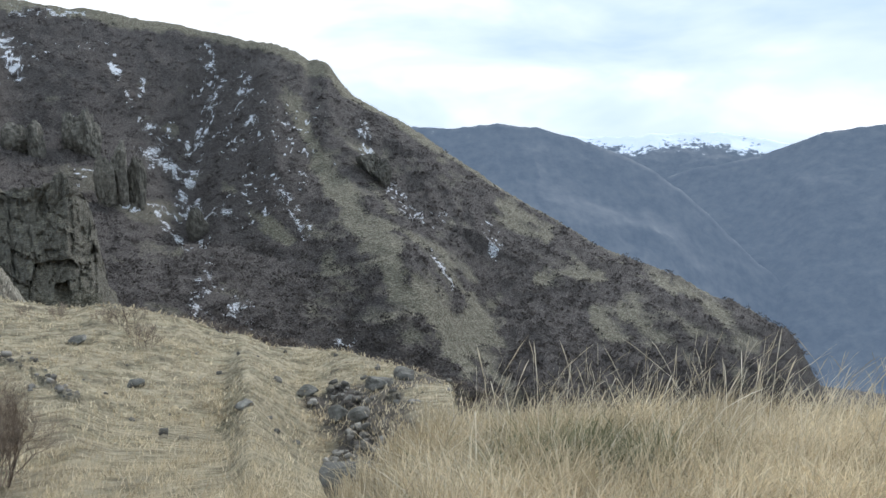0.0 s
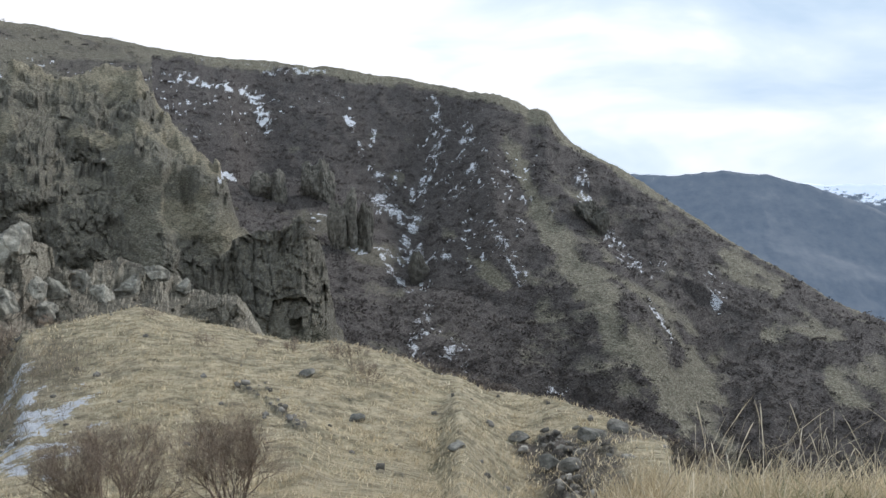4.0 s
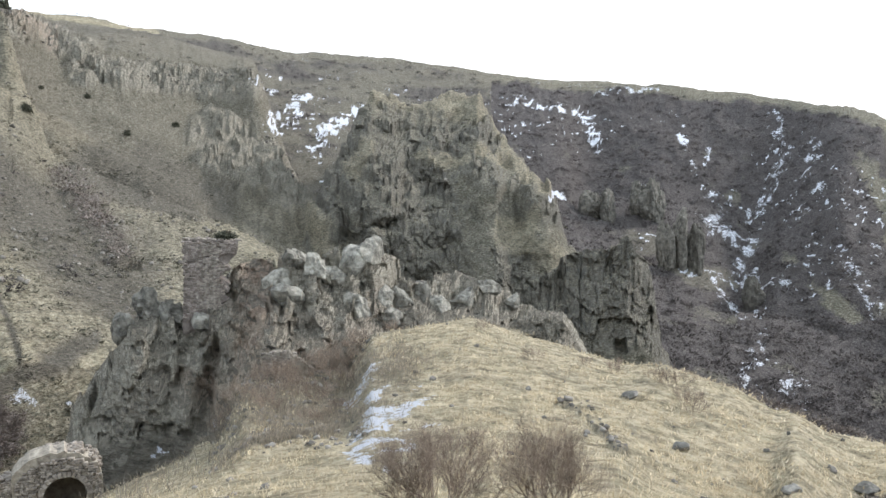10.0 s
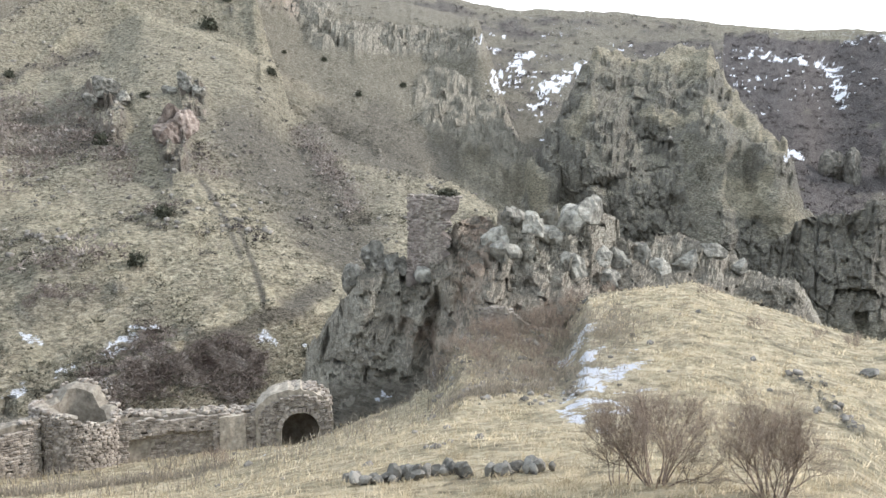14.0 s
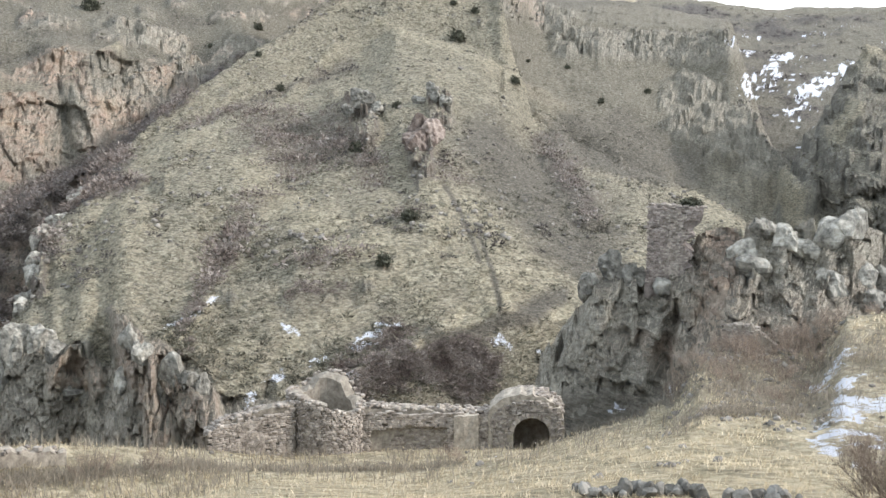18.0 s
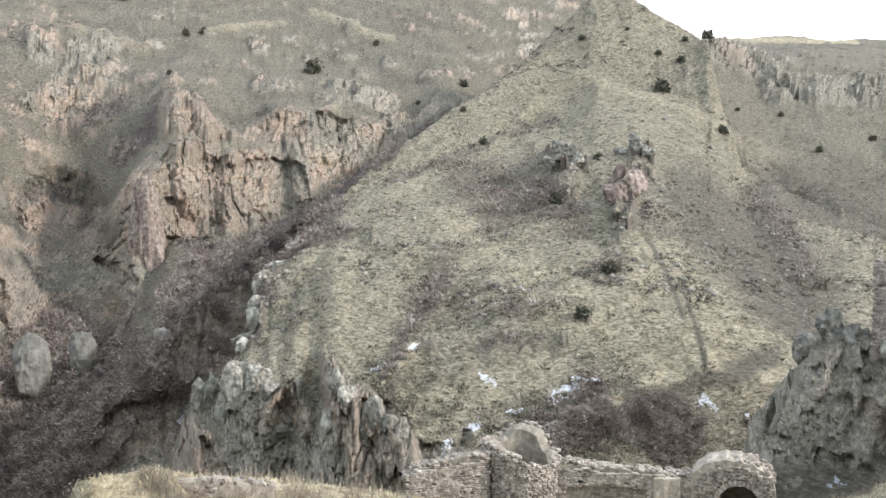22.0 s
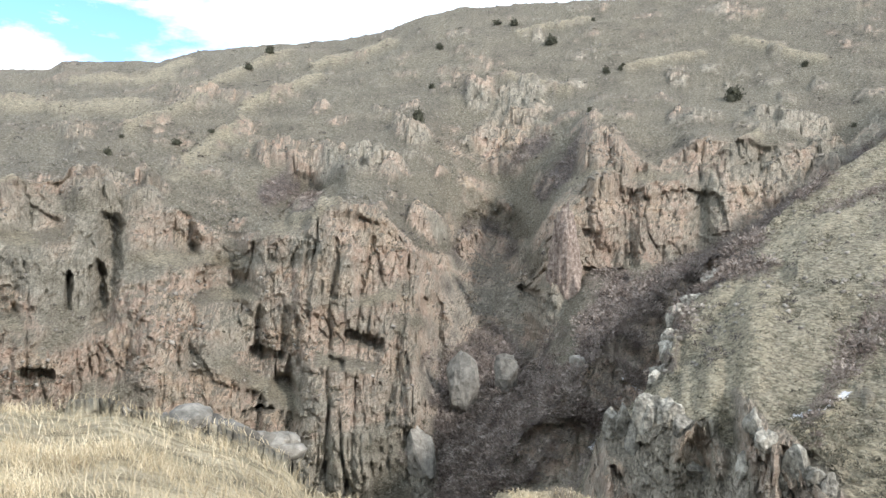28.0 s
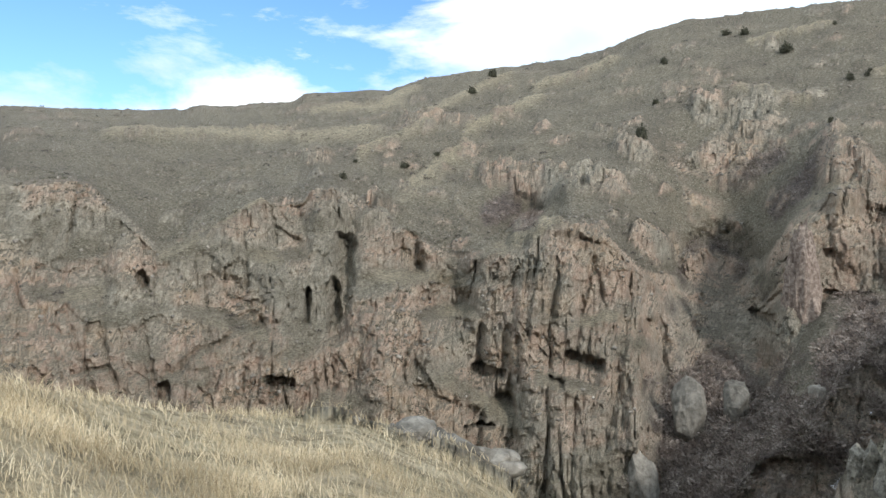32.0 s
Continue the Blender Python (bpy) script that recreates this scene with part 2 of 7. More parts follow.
PLAN["crag"].append(((31.52, 96, -12.98), (34.77, 94, -11.27), (38.1, 90, -11.57), (41.59, 86, -11.22), (45.18, 82, -11.89), (48.51, 79, -12.59), (50.75, 80, -15.01), (53.82, 80, -15.08), (56.51, 82, -15.52), (58.64, 84, -18.24)))
PLAN["crag"].append(((28.11, 104, -18.4), (31.17, 102, -14.49), (31.55, 100, -12.49), (33.49, 98, -11.21), (35.47, 97, -10.05), (38.18, 95, -8.92), (40.3, 94, -6.77), (43.13, 92, -6.1), (45.27, 91, -7.5), (46.75, 90, -6.86), (49.52, 89, -7.41), (51.56, 90, -11.39), (53.46, 89, -11.28), (56.51, 88, -12.7), (58.25, 87, -16.86)))
PLAN["hill"].append(((46.08, 126, -25.41), (58.19, 128, -25.57), (62.3, 125, -22.74), (66.85, 118, -23.8), (71.46, 110, -25.88), (76.11, 102, -27.95), (81.85, 100, -31.56), (84.06, 101, -30.58), (85.88, 102, -30.42), (87.64, 104, -28.88), (88.37, 108, -31.0), (90.51, 112, -34.71), (92.88, 116, -35.4), (95.49, 118, -35.28), (96.71, 122, -33.85), (97.68, 124, -35.66)))
PLAN["hill"].append(((46.19, 140, -21.48), (56.74, 136, -25.13), (62.3, 130, -22.84), (66.85, 122, -23.5), (76.12, 106, -30.06), (81.81, 104, -29.91), (82.52, 106, -26.98), (84.34, 108, -25.86), (85.77, 110, -24.72), (87.0, 112, -23.71), (87.96, 113, -24.76), (88.63, 118, -28.52), (89.45, 122, -26.06), (91.16, 124, -26.2), (91.45, 128, -23.94), (92.0, 125, -26.43), (92.77, 130, -23.69), (94.61, 132, -26.6), (96.16, 133, -27.69), (96.6, 134, -31.52)))
PLAN["hill"].append(((46.31, 195, -19.8), (51.62, 190, -16.39), (56.54, 185, -11.56), (62.39, 180, -10.25), (67.65, 183, -5.7), (73.69, 185, -5.74), (78.91, 190, -3.37), (84.01, 200, -3.51), (88.93, 205, -7.97), (91.39, 182, -16.36), (93.19, 160, -24.91), (95.9, 140, -30.0), (96.5, 139, -31.0)))
PLAN["hill"].append(((46.35, 213, -18.4), (48.32, 220, -15.28), (51.69, 230, -10.07), (55.2, 243, -2.6), (58.8, 256, 5), (60.62, 262, 8.15), (62.12, 285, 21.55), (63.98, 300, 34.19), (66.2, 305, 38.76), (69.7, 305, 41.63), (71.89, 298, 32.92), (75.59, 275, 20.01), (79.35, 255, 12.07), (83.12, 240, 5.8), (86.88, 225, -3.29), (88.93, 212, -6.29), (89.88, 202, -13.54), (91.72, 192, -15.82), (92.3, 180, -22.31), (92.87, 168, -26.15), (95.0, 147, -30.2), (96.5, 142, -31.2)))
PLAN["hill"].append(((46.35, 215, -18.07), (48.32, 222, -14.89), (51.7, 232, -9.44), (55.2, 245, -1.71), (58.8, 258, 6.35), (60.63, 266, 10.29), (62.15, 305, 36.5), (62.92, 335, 60.05), (67.75, 340, 79.45), (70.23, 345, 83.17), (71.92, 338, 71.1), (75.6, 310, 46.88), (79.34, 285, 31.17), (83.11, 260, 17.38), (85.37, 245, 8.45), (86.87, 235, 2.03), (88.37, 222, -3.78), (89.73, 204, -12.63), (91.57, 194, -15.12), (92.15, 182, -22), (92.72, 170, -25.94), (95.0, 149, -30.2), (96.5, 144, -31.2)))
PLAN["hillback"].append(((43.01, 250, -22.14), (45.71, 245, -22.19), (51.68, 258, -13.91), (58.79, 282, 3.19), (62.49, 305, 22.97), (66.2, 330, 41.8)))
PLAN["hillback"].append(((43.09, 285, -17.06), (44, 290, -9.8), (46.24, 305, 1.27), (48.56, 350, 16.04), (50.57, 370, 27.21), (56.07, 380, 42.92), (60.34, 370, 44.87), (63.27, 352, 53.12), (66.21, 350, 57.55)))
PLAN["hillback"].append(((43.1, 300, -17.16), (44.01, 305, -8.6), (46.25, 320, 2.21), (48.73, 405, 52.14), (52.35, 405, 54.58), (56.12, 400, 58.19), (60.36, 388, 54.28), (62.92, 362, 64.99), (66.22, 355, 66.18)))
PLAN["hillback"].append(((43.1, 320, -17.47), (44.02, 330, -8.46), (45.95, 340, 3.25), (48.44, 470, 65.67), (52.05, 500, 77.43), (56.15, 500, 83.7), (60.39, 480, 82.65), (62.56, 440, 79.12), (66.22, 380, 71.92)))
PLAN["gorge"].append(((66, 400, 20), (73, 380, 25), (79.88, 345, 37.32), (82.54, 320, 20.74), (86.7, 290, 2.81), (91.82, 250, -11.69), (95.38, 225, -20.76), (99.04, 200, -34.94), (104.67, 190, -56), (108.2, 200, -76), (111, 205, -82), (117.86, 205, -76), (124.99, 207, -70), (134.67, 208, -64), (149.24, 212, -58)))
PLAN["gorge"].append(((66, 405, 22), (73, 385, 27), (79.88, 350, 39.88), (82.54, 332, 23.85), (88.37, 300, -1.83), (91.82, 285, -9), (97.59, 275, -12.11), (100.17, 255, -29.99), (101.29, 238, -40.53), (102.8, 270, -32.01), (104.31, 275, -30.87), (106.58, 262, -34.6), (107.91, 222, -40.88), (112.27, 212, -50.07), (117.86, 212, -48.01), (124.99, 214, -43.54), (131.59, 215, -41.15), (136.1, 216, -36.83), (142.96, 218, -34.87), (149.24, 220, -32.21)))
PLAN["gorge"].append(((66, 410, 24), (73, 390, 30), (79.89, 358, 45.98), (82.55, 340, 27.64), (85.1, 332, 31.96), (90.47, 314, 33.23), (93.99, 302, 22.26), (97.26, 297, 32.35), (99.46, 287, 16.88), (100.94, 280, 3.7), (102.44, 320, -0.21), (104.7, 322, -0.24), (106.59, 300, -10.03), (108.1, 262, -9.95), (111.13, 250, 3.12), (114.12, 246, 6.3), (117.82, 245, 0.98), (121.43, 248, -3), (124.92, 256, 6.58), (128.28, 262, 9.8), (128.84, 266, 19.84), (131.48, 266, 16.12), (134.35, 257, 13.89), (140.31, 248, -0.16), (144.63, 275, 20.59), (149.29, 285, 20.49)))
PLAN["gorge"].append(((66, 430, 32), (73, 430, 50), (79.91, 400, 67.53), (88.44, 400, 63.1), (95.45, 395, 68.16), (100.97, 385, 59.91), (104.72, 385, 65.23), (110.37, 350, 43.32), (118.53, 330, 31.26), (124.89, 360, 45.86), (131.46, 370, 43.99), (139.65, 380, 49.13), (149.3, 400, 50.4)))
PLAN["gorge"].append(((66, 520, 60), (70, 520, 118), (75, 515, 131), (79.96, 500, 127.68), (88.49, 505, 135.31), (99.13, 510, 137.4), (102.85, 515, 137.67), (105.48, 515, 136.64), (108.11, 510, 131.02), (111.12, 510, 120.73), (114.1, 515, 116.26), (118.51, 520, 112.59), (122.79, 525, 108.33), (125.48, 540, 103.74), (126.56, 530, 101.21), (131.08, 550, 101.49), (131.82, 550, 96.95), (136.51, 560, 92.55), (137.92, 560, 94.39), (138.96, 560, 89.62), (146.24, 580, 89.33), (149.3, 590, 89.85)))
PLAN["cliff"].append(((26.82, 246, -22.27), (28.9, 240, -24.95), (31.93, 234, -29.04), (35.74, 232, -27.18), (41.01, 235, -24.17), (44.33, 238, -24.23)))
PLAN["cliff"].append(((27.77, 260, -18.49), (28.92, 266, -2.31), (31.94, 263, -1.41), (34.21, 256, -6.72), (37.98, 252, -9.87), (40.96, 252, -7.82), (44.26, 258, -6.61)))
PLAN["cliff"].append(((27.77, 264, -18.1), (28.92, 276, -0.1), (30.81, 292, 7.84), (32.32, 312, 18.45), (33.82, 336, 35.86), (35.69, 332, 34.13), (37.92, 316, 29.82), (40.87, 322, 34.92), (42.36, 302, 18.64), (43.87, 275, 0.29)))
PLAN["bastion"].append(((21.69, 194, -41.35), (26.2, 190, -40.97), (30.59, 194, -42.11)))
PLAN["bastion"].append(((21.48, 203, -40.61), (21.97, 205, -30.2), (22.53, 206, -18.86), (24.03, 207, -13.05), (26.27, 207, -15.18), (29.28, 206, -20.51), (30.6, 204, -30.57)))
PLAN["far"].append(((-22.44, 380, -105.26), (-12.36, 300, -96.25), (-4.68, 262, -85.82), (0.82, 256, -82.43), (7.06, 252, -75.34), (12.72, 252, -67.26), (16.93, 250, -60.89), (21.69, 256, -55.08), (27.01, 292, -28.68), (31.94, 300, -33.66), (43.96, 310, -32.08)))
PLAN["far"].append(((-22.18, 400, -100.66), (-13.99, 370, -82.85), (-7.62, 365, -78.76), (-3.78, 360, -73.39), (0.85, 305, -58.04), (3.54, 315, -53.54), (8.48, 335, -56.7), (14.33, 355, -49.82), (18.54, 360, -47.3), (21.17, 365, -38.15), (24.32, 375, -29.35), (28.16, 385, -17.99), (35.71, 400, -5.59), (43.85, 400, 7.42), (49.16, 400, 9.8)))
PLAN["far"].append(((-21.82, 424, -96.08), (-15.71, 430, -79.99), (-10.15, 440, -67.81), (-3.69, 440, -48.41), (0.88, 430, -33.3), (5.41, 405, -31.33), (8.38, 415, -26.65), (11.24, 440, -5.68), (14.12, 455, -11.72), (17.61, 460, -14.68), (22.53, 450, -5.98), (27.15, 460, -6.12), (28.18, 440, 8.1), (35.7, 450, 20.01), (44.89, 440, 27.61), (49.09, 450, 36.11)))
PLAN["far"].append(((-22.49, 432, -114.19), (-21.46, 436, -96.85), (-19.98, 440, -91.07), (-17.86, 445, -86.14), (-15.68, 450, -79.35), (-10.5, 462, -66.57), (-8.23, 468, -57.12), (-5.57, 475, -45.84), (-0.62, 490, -20.36), (1.46, 500, -8.54), (2.95, 505, -0.56), (5.91, 515, 13.07), (7, 522, 24.71), (7.54, 528, 32.23), (8.8, 532, 33.95), (9.34, 536, 38.46), (10.76, 545, 44.56), (12.87, 555, 47.59), (16.44, 580, 56.5), (17.3, 575, 57.6), (22.02, 585, 64.84), (27.99, 590, 69.64), (31.3, 590, 72.91), (37.03, 600, 82.75), (40.81, 600, 87.79), (46.65, 605, 91.19), (51.34, 605, 99.77), (52.07, 600, 100.52), (55.55, 605, 102.75), (57.56, 590, 104.53), (59.49, 600, 106.93), (62.56, 580, 105.24)))
SNOW_STREAKS = ((15.15, 40.2, 14.71, 19.1, 531, 5.61), (14.78, 17.6, 16.05, -12.6, 485, 4.17), (16.22, -11, 16.86, -35.5, 433, 5.71), (17.6, -12.1, 19.23, -2, 468, 3.71), (18.83, -19.2, 16.62, -22.1, 437, 6.35), (16.33, -28.8, 15.4, -53.4, 381, 3.27), (18.47, -39.3, 16.8, -49.1, 371, 3.43), (15.51, -39, 13.91, -41.2, 381, 2.01), (14.14, -17.2, 12.31, -3, 448, 3.55), (12.94, 21.5, 13.14, 15.3, 502, 5.96), (20.52, 34.8, 20.45, 17.9, 519, 2.06), (19.98, 12.6, 19.85, 5.2, 490, 2.59), (18.95, 20.7, 19.16, 11.6, 505, 2.67))
SNOW_STREAKS_EAST = ((3.9, -22.9, 2.39, -38, 419, 3.88), (2.39, -36.9, -0.08, -43, 402, 2.39), (-3.14, -52.1, -3.72, -58.9, 411, 3.8), (5.38, -5.9, 5.01, -14.9, 464, 4.9), (0.86, -49.4, -0.68, -61.1, 345, 1.59), (7.26, -21.9, 6.88, -20.5, 427, 1.41), (7.03, -70.9, 6.27, -70.9, 271, 2.15), (16.26, -58, 13.03, -64.3, 276, 3.65), (23.44, -0.7, 22.49, -0.7, 463, 1.53), (10.62, -33.6, 9.18, -46, 375, 3.47), (26.14, 57.7, 22.15, 63, 576, 3.81), (26.5, 44.4, 26.01, 29.5, 534, 4.23))
SNOW_CHUTES = ((47.54, 50.7, 48.47, 42.1, 444, 2.93), (46.07, 37.1, 47.38, 25, 417, 5.51), (45.14, 49.5, 46.07, 43.2, 488, 3.87), (41.79, 40.8, 44.41, 23.1, 460, 5.47), (44.41, 21.3, 45.16, 14.5, 422, 4.18), (40.87, 74, 41.98, 66.9, 558, 3.32), (44.21, 66.3, 41.24, 71.5, 552, 2.55), (46.05, 80.7, 44.2, 82.6, 581, 2.3), (30.98, 51.2, 29.89, 46, 534, 3.53), (26.92, 45.1, 25.99, 25.3, 530, 3.15), (28.18, 65.8, 21.45, 63.4, 582, 1.92), (24.05, 53.3, 22.07, 53.3, 564, 1.86), (36.06, 39.7, 36.25, 42.4, 426, 1.97), (31.2, 51.4, 28.2, 44.3, 536, 4.25), (30.08, 66.6, 21.96, 61.9, 579, 3.06), (27.46, 46.9, 25.95, 19.6, 526, 3.47), (28.92, -3.4, 28.17, -5.7, 342, 1.8), (20.84, 28.9, 20.46, 22.3, 517, 2.73))
SNOW_COURT = ((40.91, 57.2, 40.13, 49.7, 0, 1.06), (40.45, 45.6, 37.55, 44.2, 0, 1.36), (39.46, 56, 37.46, 51.2, 0, 0.92), (40.92, 58, 38.37, 54.2, 0, 0.89), (41.56, 46.3, 39.32, 41.9, 0, 1.46), (42.7, 55.2, 37.26, 49.3, 0, 0.38), (38.99, 44.3, 36.81, 42.2, 0, 0.57), (38.51, 50.1, 36.93, 51.9, 0, 0.61), (41.06, 52, 40.64, 45.6, 0, 0.71), (41.11, 37, 39.99, 34.7, 0, 0.43), (63.56, 52.8, 62, 54.7, 0, 0.36), (85.44, 98.6, 81.96, 97.3, 0, 0.52), (40.16, 38.8, 39.77, 34.3, 0, 0.34))
SNOW_HOLLOWS = ((73.58, -27.6, 69.92, -23.9, 117, 1.08), (62.84, -25.7, 60.02, -26.8, 123, 1.3), (58.5, -19.3, 55.52, -22.2, 79, 0.42), (55.87, -21.9, 51.65, -18.9, 75, 0.7), (79.93, -29.7, 77.63, -28.1, 104, 0.69), (77.58, -24.2, 76.44, -25.1, 121, 0.64), (76.09, -28, 74.55, -27.3, 110, 0.73), (84.95, -22.2, 81.66, -21.2, 132, 0.61), (61.12, -24.3, 58.12, -25.4, 100, 0.33), (95.15, -35.7, 94.21, -37.4, 213, 0.98), (97.56, -48.4, 96.6, -46.4, 194, 1.28))
TRACKS = ((68.38, -25.4, 65.32, -22.9, 118, 0.55), (65.32, -24, 62.3, -22.4, 124, 0.57), (62.3, -23.2, 58.19, -25, 128, 0.51), (64.22, -15.9, 62.49, -24.7, 140, 0.23), (84.99, -24.8, 81.66, -20.9, 128, 0.42), (87.52, -25.7, 84.62, -22.9, 122, 0.4), (62.56, 106.1, 54.43, 97.5, 589, 2.33))
OUTCROPS_HILL = ((68.22, 4.1, 68.03, -5, 198, 2.88), (72.35, 12.7, 71.79, 5.2, 229, 3.93), (66.92, 12.5, 66.72, 7.4, 227, 3.3), (96.08, -36.1, 92.88, -39.1, 164, 4.33), (87.18, -24.3, 82.54, -31.3, 112, 2.22), (91.5, -28.3, 89.46, -29.1, 131, 1.56), (92.06, -17.8, 92.62, -32.6, 198, 1.57), (85.43, -25.9, 85.5, -30.9, 106, 2.24), (61.46, 65.5, 59.29, 60, 404, 9.61), (58.55, 44.6, 49.02, 42.4, 380, 7.53), (50.87, 18.8, 47.44, -8.3, 317, 10.47), (47.26, 10.2, 44, -9.2, 296, 7.83), (95.68, -34.1, 95.1, -37.7, 137, 2.71))
OUTCROPS_GORGE = ((104.72, 66.1, 104.71, 58.5, 382, 5.56), (102.09, 54.9, 103.2, 35.7, 367, 10.92), (109.62, 42.8, 108.86, 38.3, 345, 5.47), (96.89, 33, 96.15, 21.3, 299, 7.12), (91.88, 45.6, 89.79, 47.4, 352, 3.72), (87.09, 45.6, 83.51, 39.6, 356, 4.23), (118.53, 31.1, 115.23, 28.3, 324, 5.56), (124.19, 65.4, 120.32, 62.6, 412, 4.35), (130.83, 38, 130.2, 37.2, 343, 4.99), (114.12, 25.9, 110.75, 24, 306, 5.05), (108.67, 5.6, 107.73, -0.1, 289, 4.19), (82.86, 27.8, 85.73, 18.2, 331, 6.56), (129.9, 14.8, 126.27, 13.5, 269, 5.33))
# the second row, scrub in the ravine, also puts its shade into the colour
SCRUB_GORGE = ((103.56, -21.7, 102.8, -32.5, 274, 13.57), (103.57, -2.1, 102.62, -19.9, 300, 7.92), (118.9, 17.3, 117.08, 23.2, 300, 2.38), (100.59, 38.1, 102.83, 26.9, 346, 3.65), (115.65, -30.2, 110.38, -29.2, 103, 2.05), (94.65, -28.9, 88.37, -2.8, 250, 7.44), (88.37, -3.9, 81.32, 29.5, 310, 3.28), (97.56, -39.7, 93.22, -19.3, 219, 7.24), (104.68, -45.1, 105.81, -58.6, 202, 10.68), (102.78, -52.1, 99.03, -40.2, 194, 5.76), (132.21, -20.3, 129.99, -21.4, 118, 2.33), (116.34, 16, 116.35, 8.9, 273, 3.97), (97.63, 36.6, 100.58, 20.4, 314, 2.91), (104.49, -7.2, 102.76, -32.0, 275, 9.99), (106.59, -19.2, 107.65, -36.4, 275, 5.45), (102.77, -33.8, 106.33, -61.1, 275, 8.17), (95.43, -25.4, 96.94, -38.7, 255, 8.42), (93.93, -18.7, 90.15, -7.0, 255, 4.38), (97.67, -25.2, 95.42, -15.3, 255, 2.7), (105.32, -61.5, 107.7, -49.7, 215, 8.52))
SCRUB_HILL = ((78.22, 5.2, 73.34, 5.1, 222, 5.86), (75.58, 2.2, 77.46, -3.1, 203, 4.02), (77.84, -4.9, 86.22, -31, 151, 1.3), (75.55, -23.2, 72.15, -23, 126, 3.75), (70.66, -22.2, 69.54, -23, 127, 2.1), (72.88, -28.3, 66.21, -26.3, 111, 3.67), (71.84, -0.4, 71.46, -4.2, 195, 2.57), (78.6, -25.4, 78.02, -25.4, 119, 1.1), (60.16, 3.5, 57.14, -10.1, 222, 2.06), (67.08, -3.9, 66, -6.3, 187, 2.47), (69.59, -12.6, 68.13, -12.5, 161, 1.27), (66.97, -22.5, 66.6, -24.8, 121, 1.44), (72.62, 28.3, 83.12, 5.9, 267, 1.59), (71.92, 65.9, 77.09, 41.9, 318, 2.94))
SCRUB_FORT = ((70.25, -27.5, 64.24, -28.8, 113, 2.99), (54.57, -18.5, 52.62, -21.1, 76, 2.01), (44.82, -11.9, 41.52, -13.8, 82, 1.62), (47.71, -14.4, 43.62, -15.1, 73, 1.44), (50.3, -13.4, 49.15, -13.7, 51, 0.83), (40.1, -11.3, 38.67, -12.1, 69, 0.82), (50.42, -11.3, 49.84, -12.2, 84, 0.56))
OUTCROPS_NEAR = ((7.46, 48.1, 5.53, 42.6, 0, 0.48), (3.57, 41.8, 2, 38.4, 0, 0.32), (6.14, 38.5, 3.78, 32.5, 0, 0.38), (7.14, 36.1, 4.78, 30, 0, 0.57), (26.26, 46.5, 25.02, 44.3, 0, 0.24), (27.75, 50.8, 26.21, 50.1, 0, 0.2), (18.75, 31.4, 16.6, 29.5, 0, 0.14), (9.39, 48.7, 8.64, 45.1, 0, 0.31), (1.61, 50.8, -0.35, 49.1, 0, 0.3), (28.09, 50.4, 25.79, 47.3, 0, 0.29), (25.79, 45.8, 24.25, 41.4, 0, 0.35), (24.25, 40.7, 24.06, 40.4, 0, 0.21), (41.06, 74.9, 35.75, 88.8, 0, 0.54), (45.54, 70.1, 43.71, 66.4, 0, 0.63), (128.79, 17.3, 124.28, 18.9, 0, 0.11), (124.28, 18.9, 117.85, 20.8, 0, 0.9), (129.8, 18.2, 126.5, 18.4, 0, 0.6))
SCREE = ((63.92, 2.7, 57.24, -16, 194, 7.7), (58.08, 6.8, 53.1, -5.8, 285, 9.4), (55.26, 8.7, 50.73, -5.9, 293, 7.75), (67.62, -24.9, 58.57, -23.5, 128, 0.84), (62.68, -23.6, 64.22, -16.1, 141, 0.37), (64.22, -18.8, 66.51, -8.1, 162, 0.43), (94.94, -20.1, 97.4, -18.2, 241, 3.18), (60.73, 73.8, 53.75, 83.7, 497, 6.57))
RIBS = ((71.39, 43.4, 60.29, 19.2, 309, 2.86), (60.29, 18.6, 55.22, 1.3, 299, 3.16), (55.22, 1.4, 50.68, -12.3, 276, 2.74), (50.68, -11.4, 46.29, -21.9, 257, 2.38), (57.6, -10.3, 53.24, -18.5, 131, 3.81), (60.26, 9.1, 56.54, -15.4, 239, 3.47), (77.38, 12.3, 85.41, -1.4, 239, 2.84), (85.41, -1, 91.22, -17.4, 205, 2.44), (81.65, -20.2, 86.44, -26, 128, 1.86), (66.89, -8.9, 62.34, -20.4, 159, 4.2), (62.34, -18.1, 57.85, -24.5, 143, 3.2), (76.02, -20.4, 67.63, -14.7, 144, 2.86), (86.92, -11.6, 89.85, -25.7, 161, 3.19), (73.63, 33.9, 76.63, 16, 279, 1.84))
WEED_BEDS = ((51.08, 73.6, 43.06, 51.1, 0, 1.4), (55.36, 75.8, 51.46, 73.2, 0, 0.98), (42.11, 47.2, 41.55, 45.1, 0, 0.43), (48.03, 67.8, 44.25, 69.9, 0, 1.18), (98.08, 47.7, 83.38, 51.4, 0, 0.98), (82.27, 50.7, 66.02, 51.4, 0, 0.74), (49.86, 47.3, 44.62, 49.2, 0, 0.96))
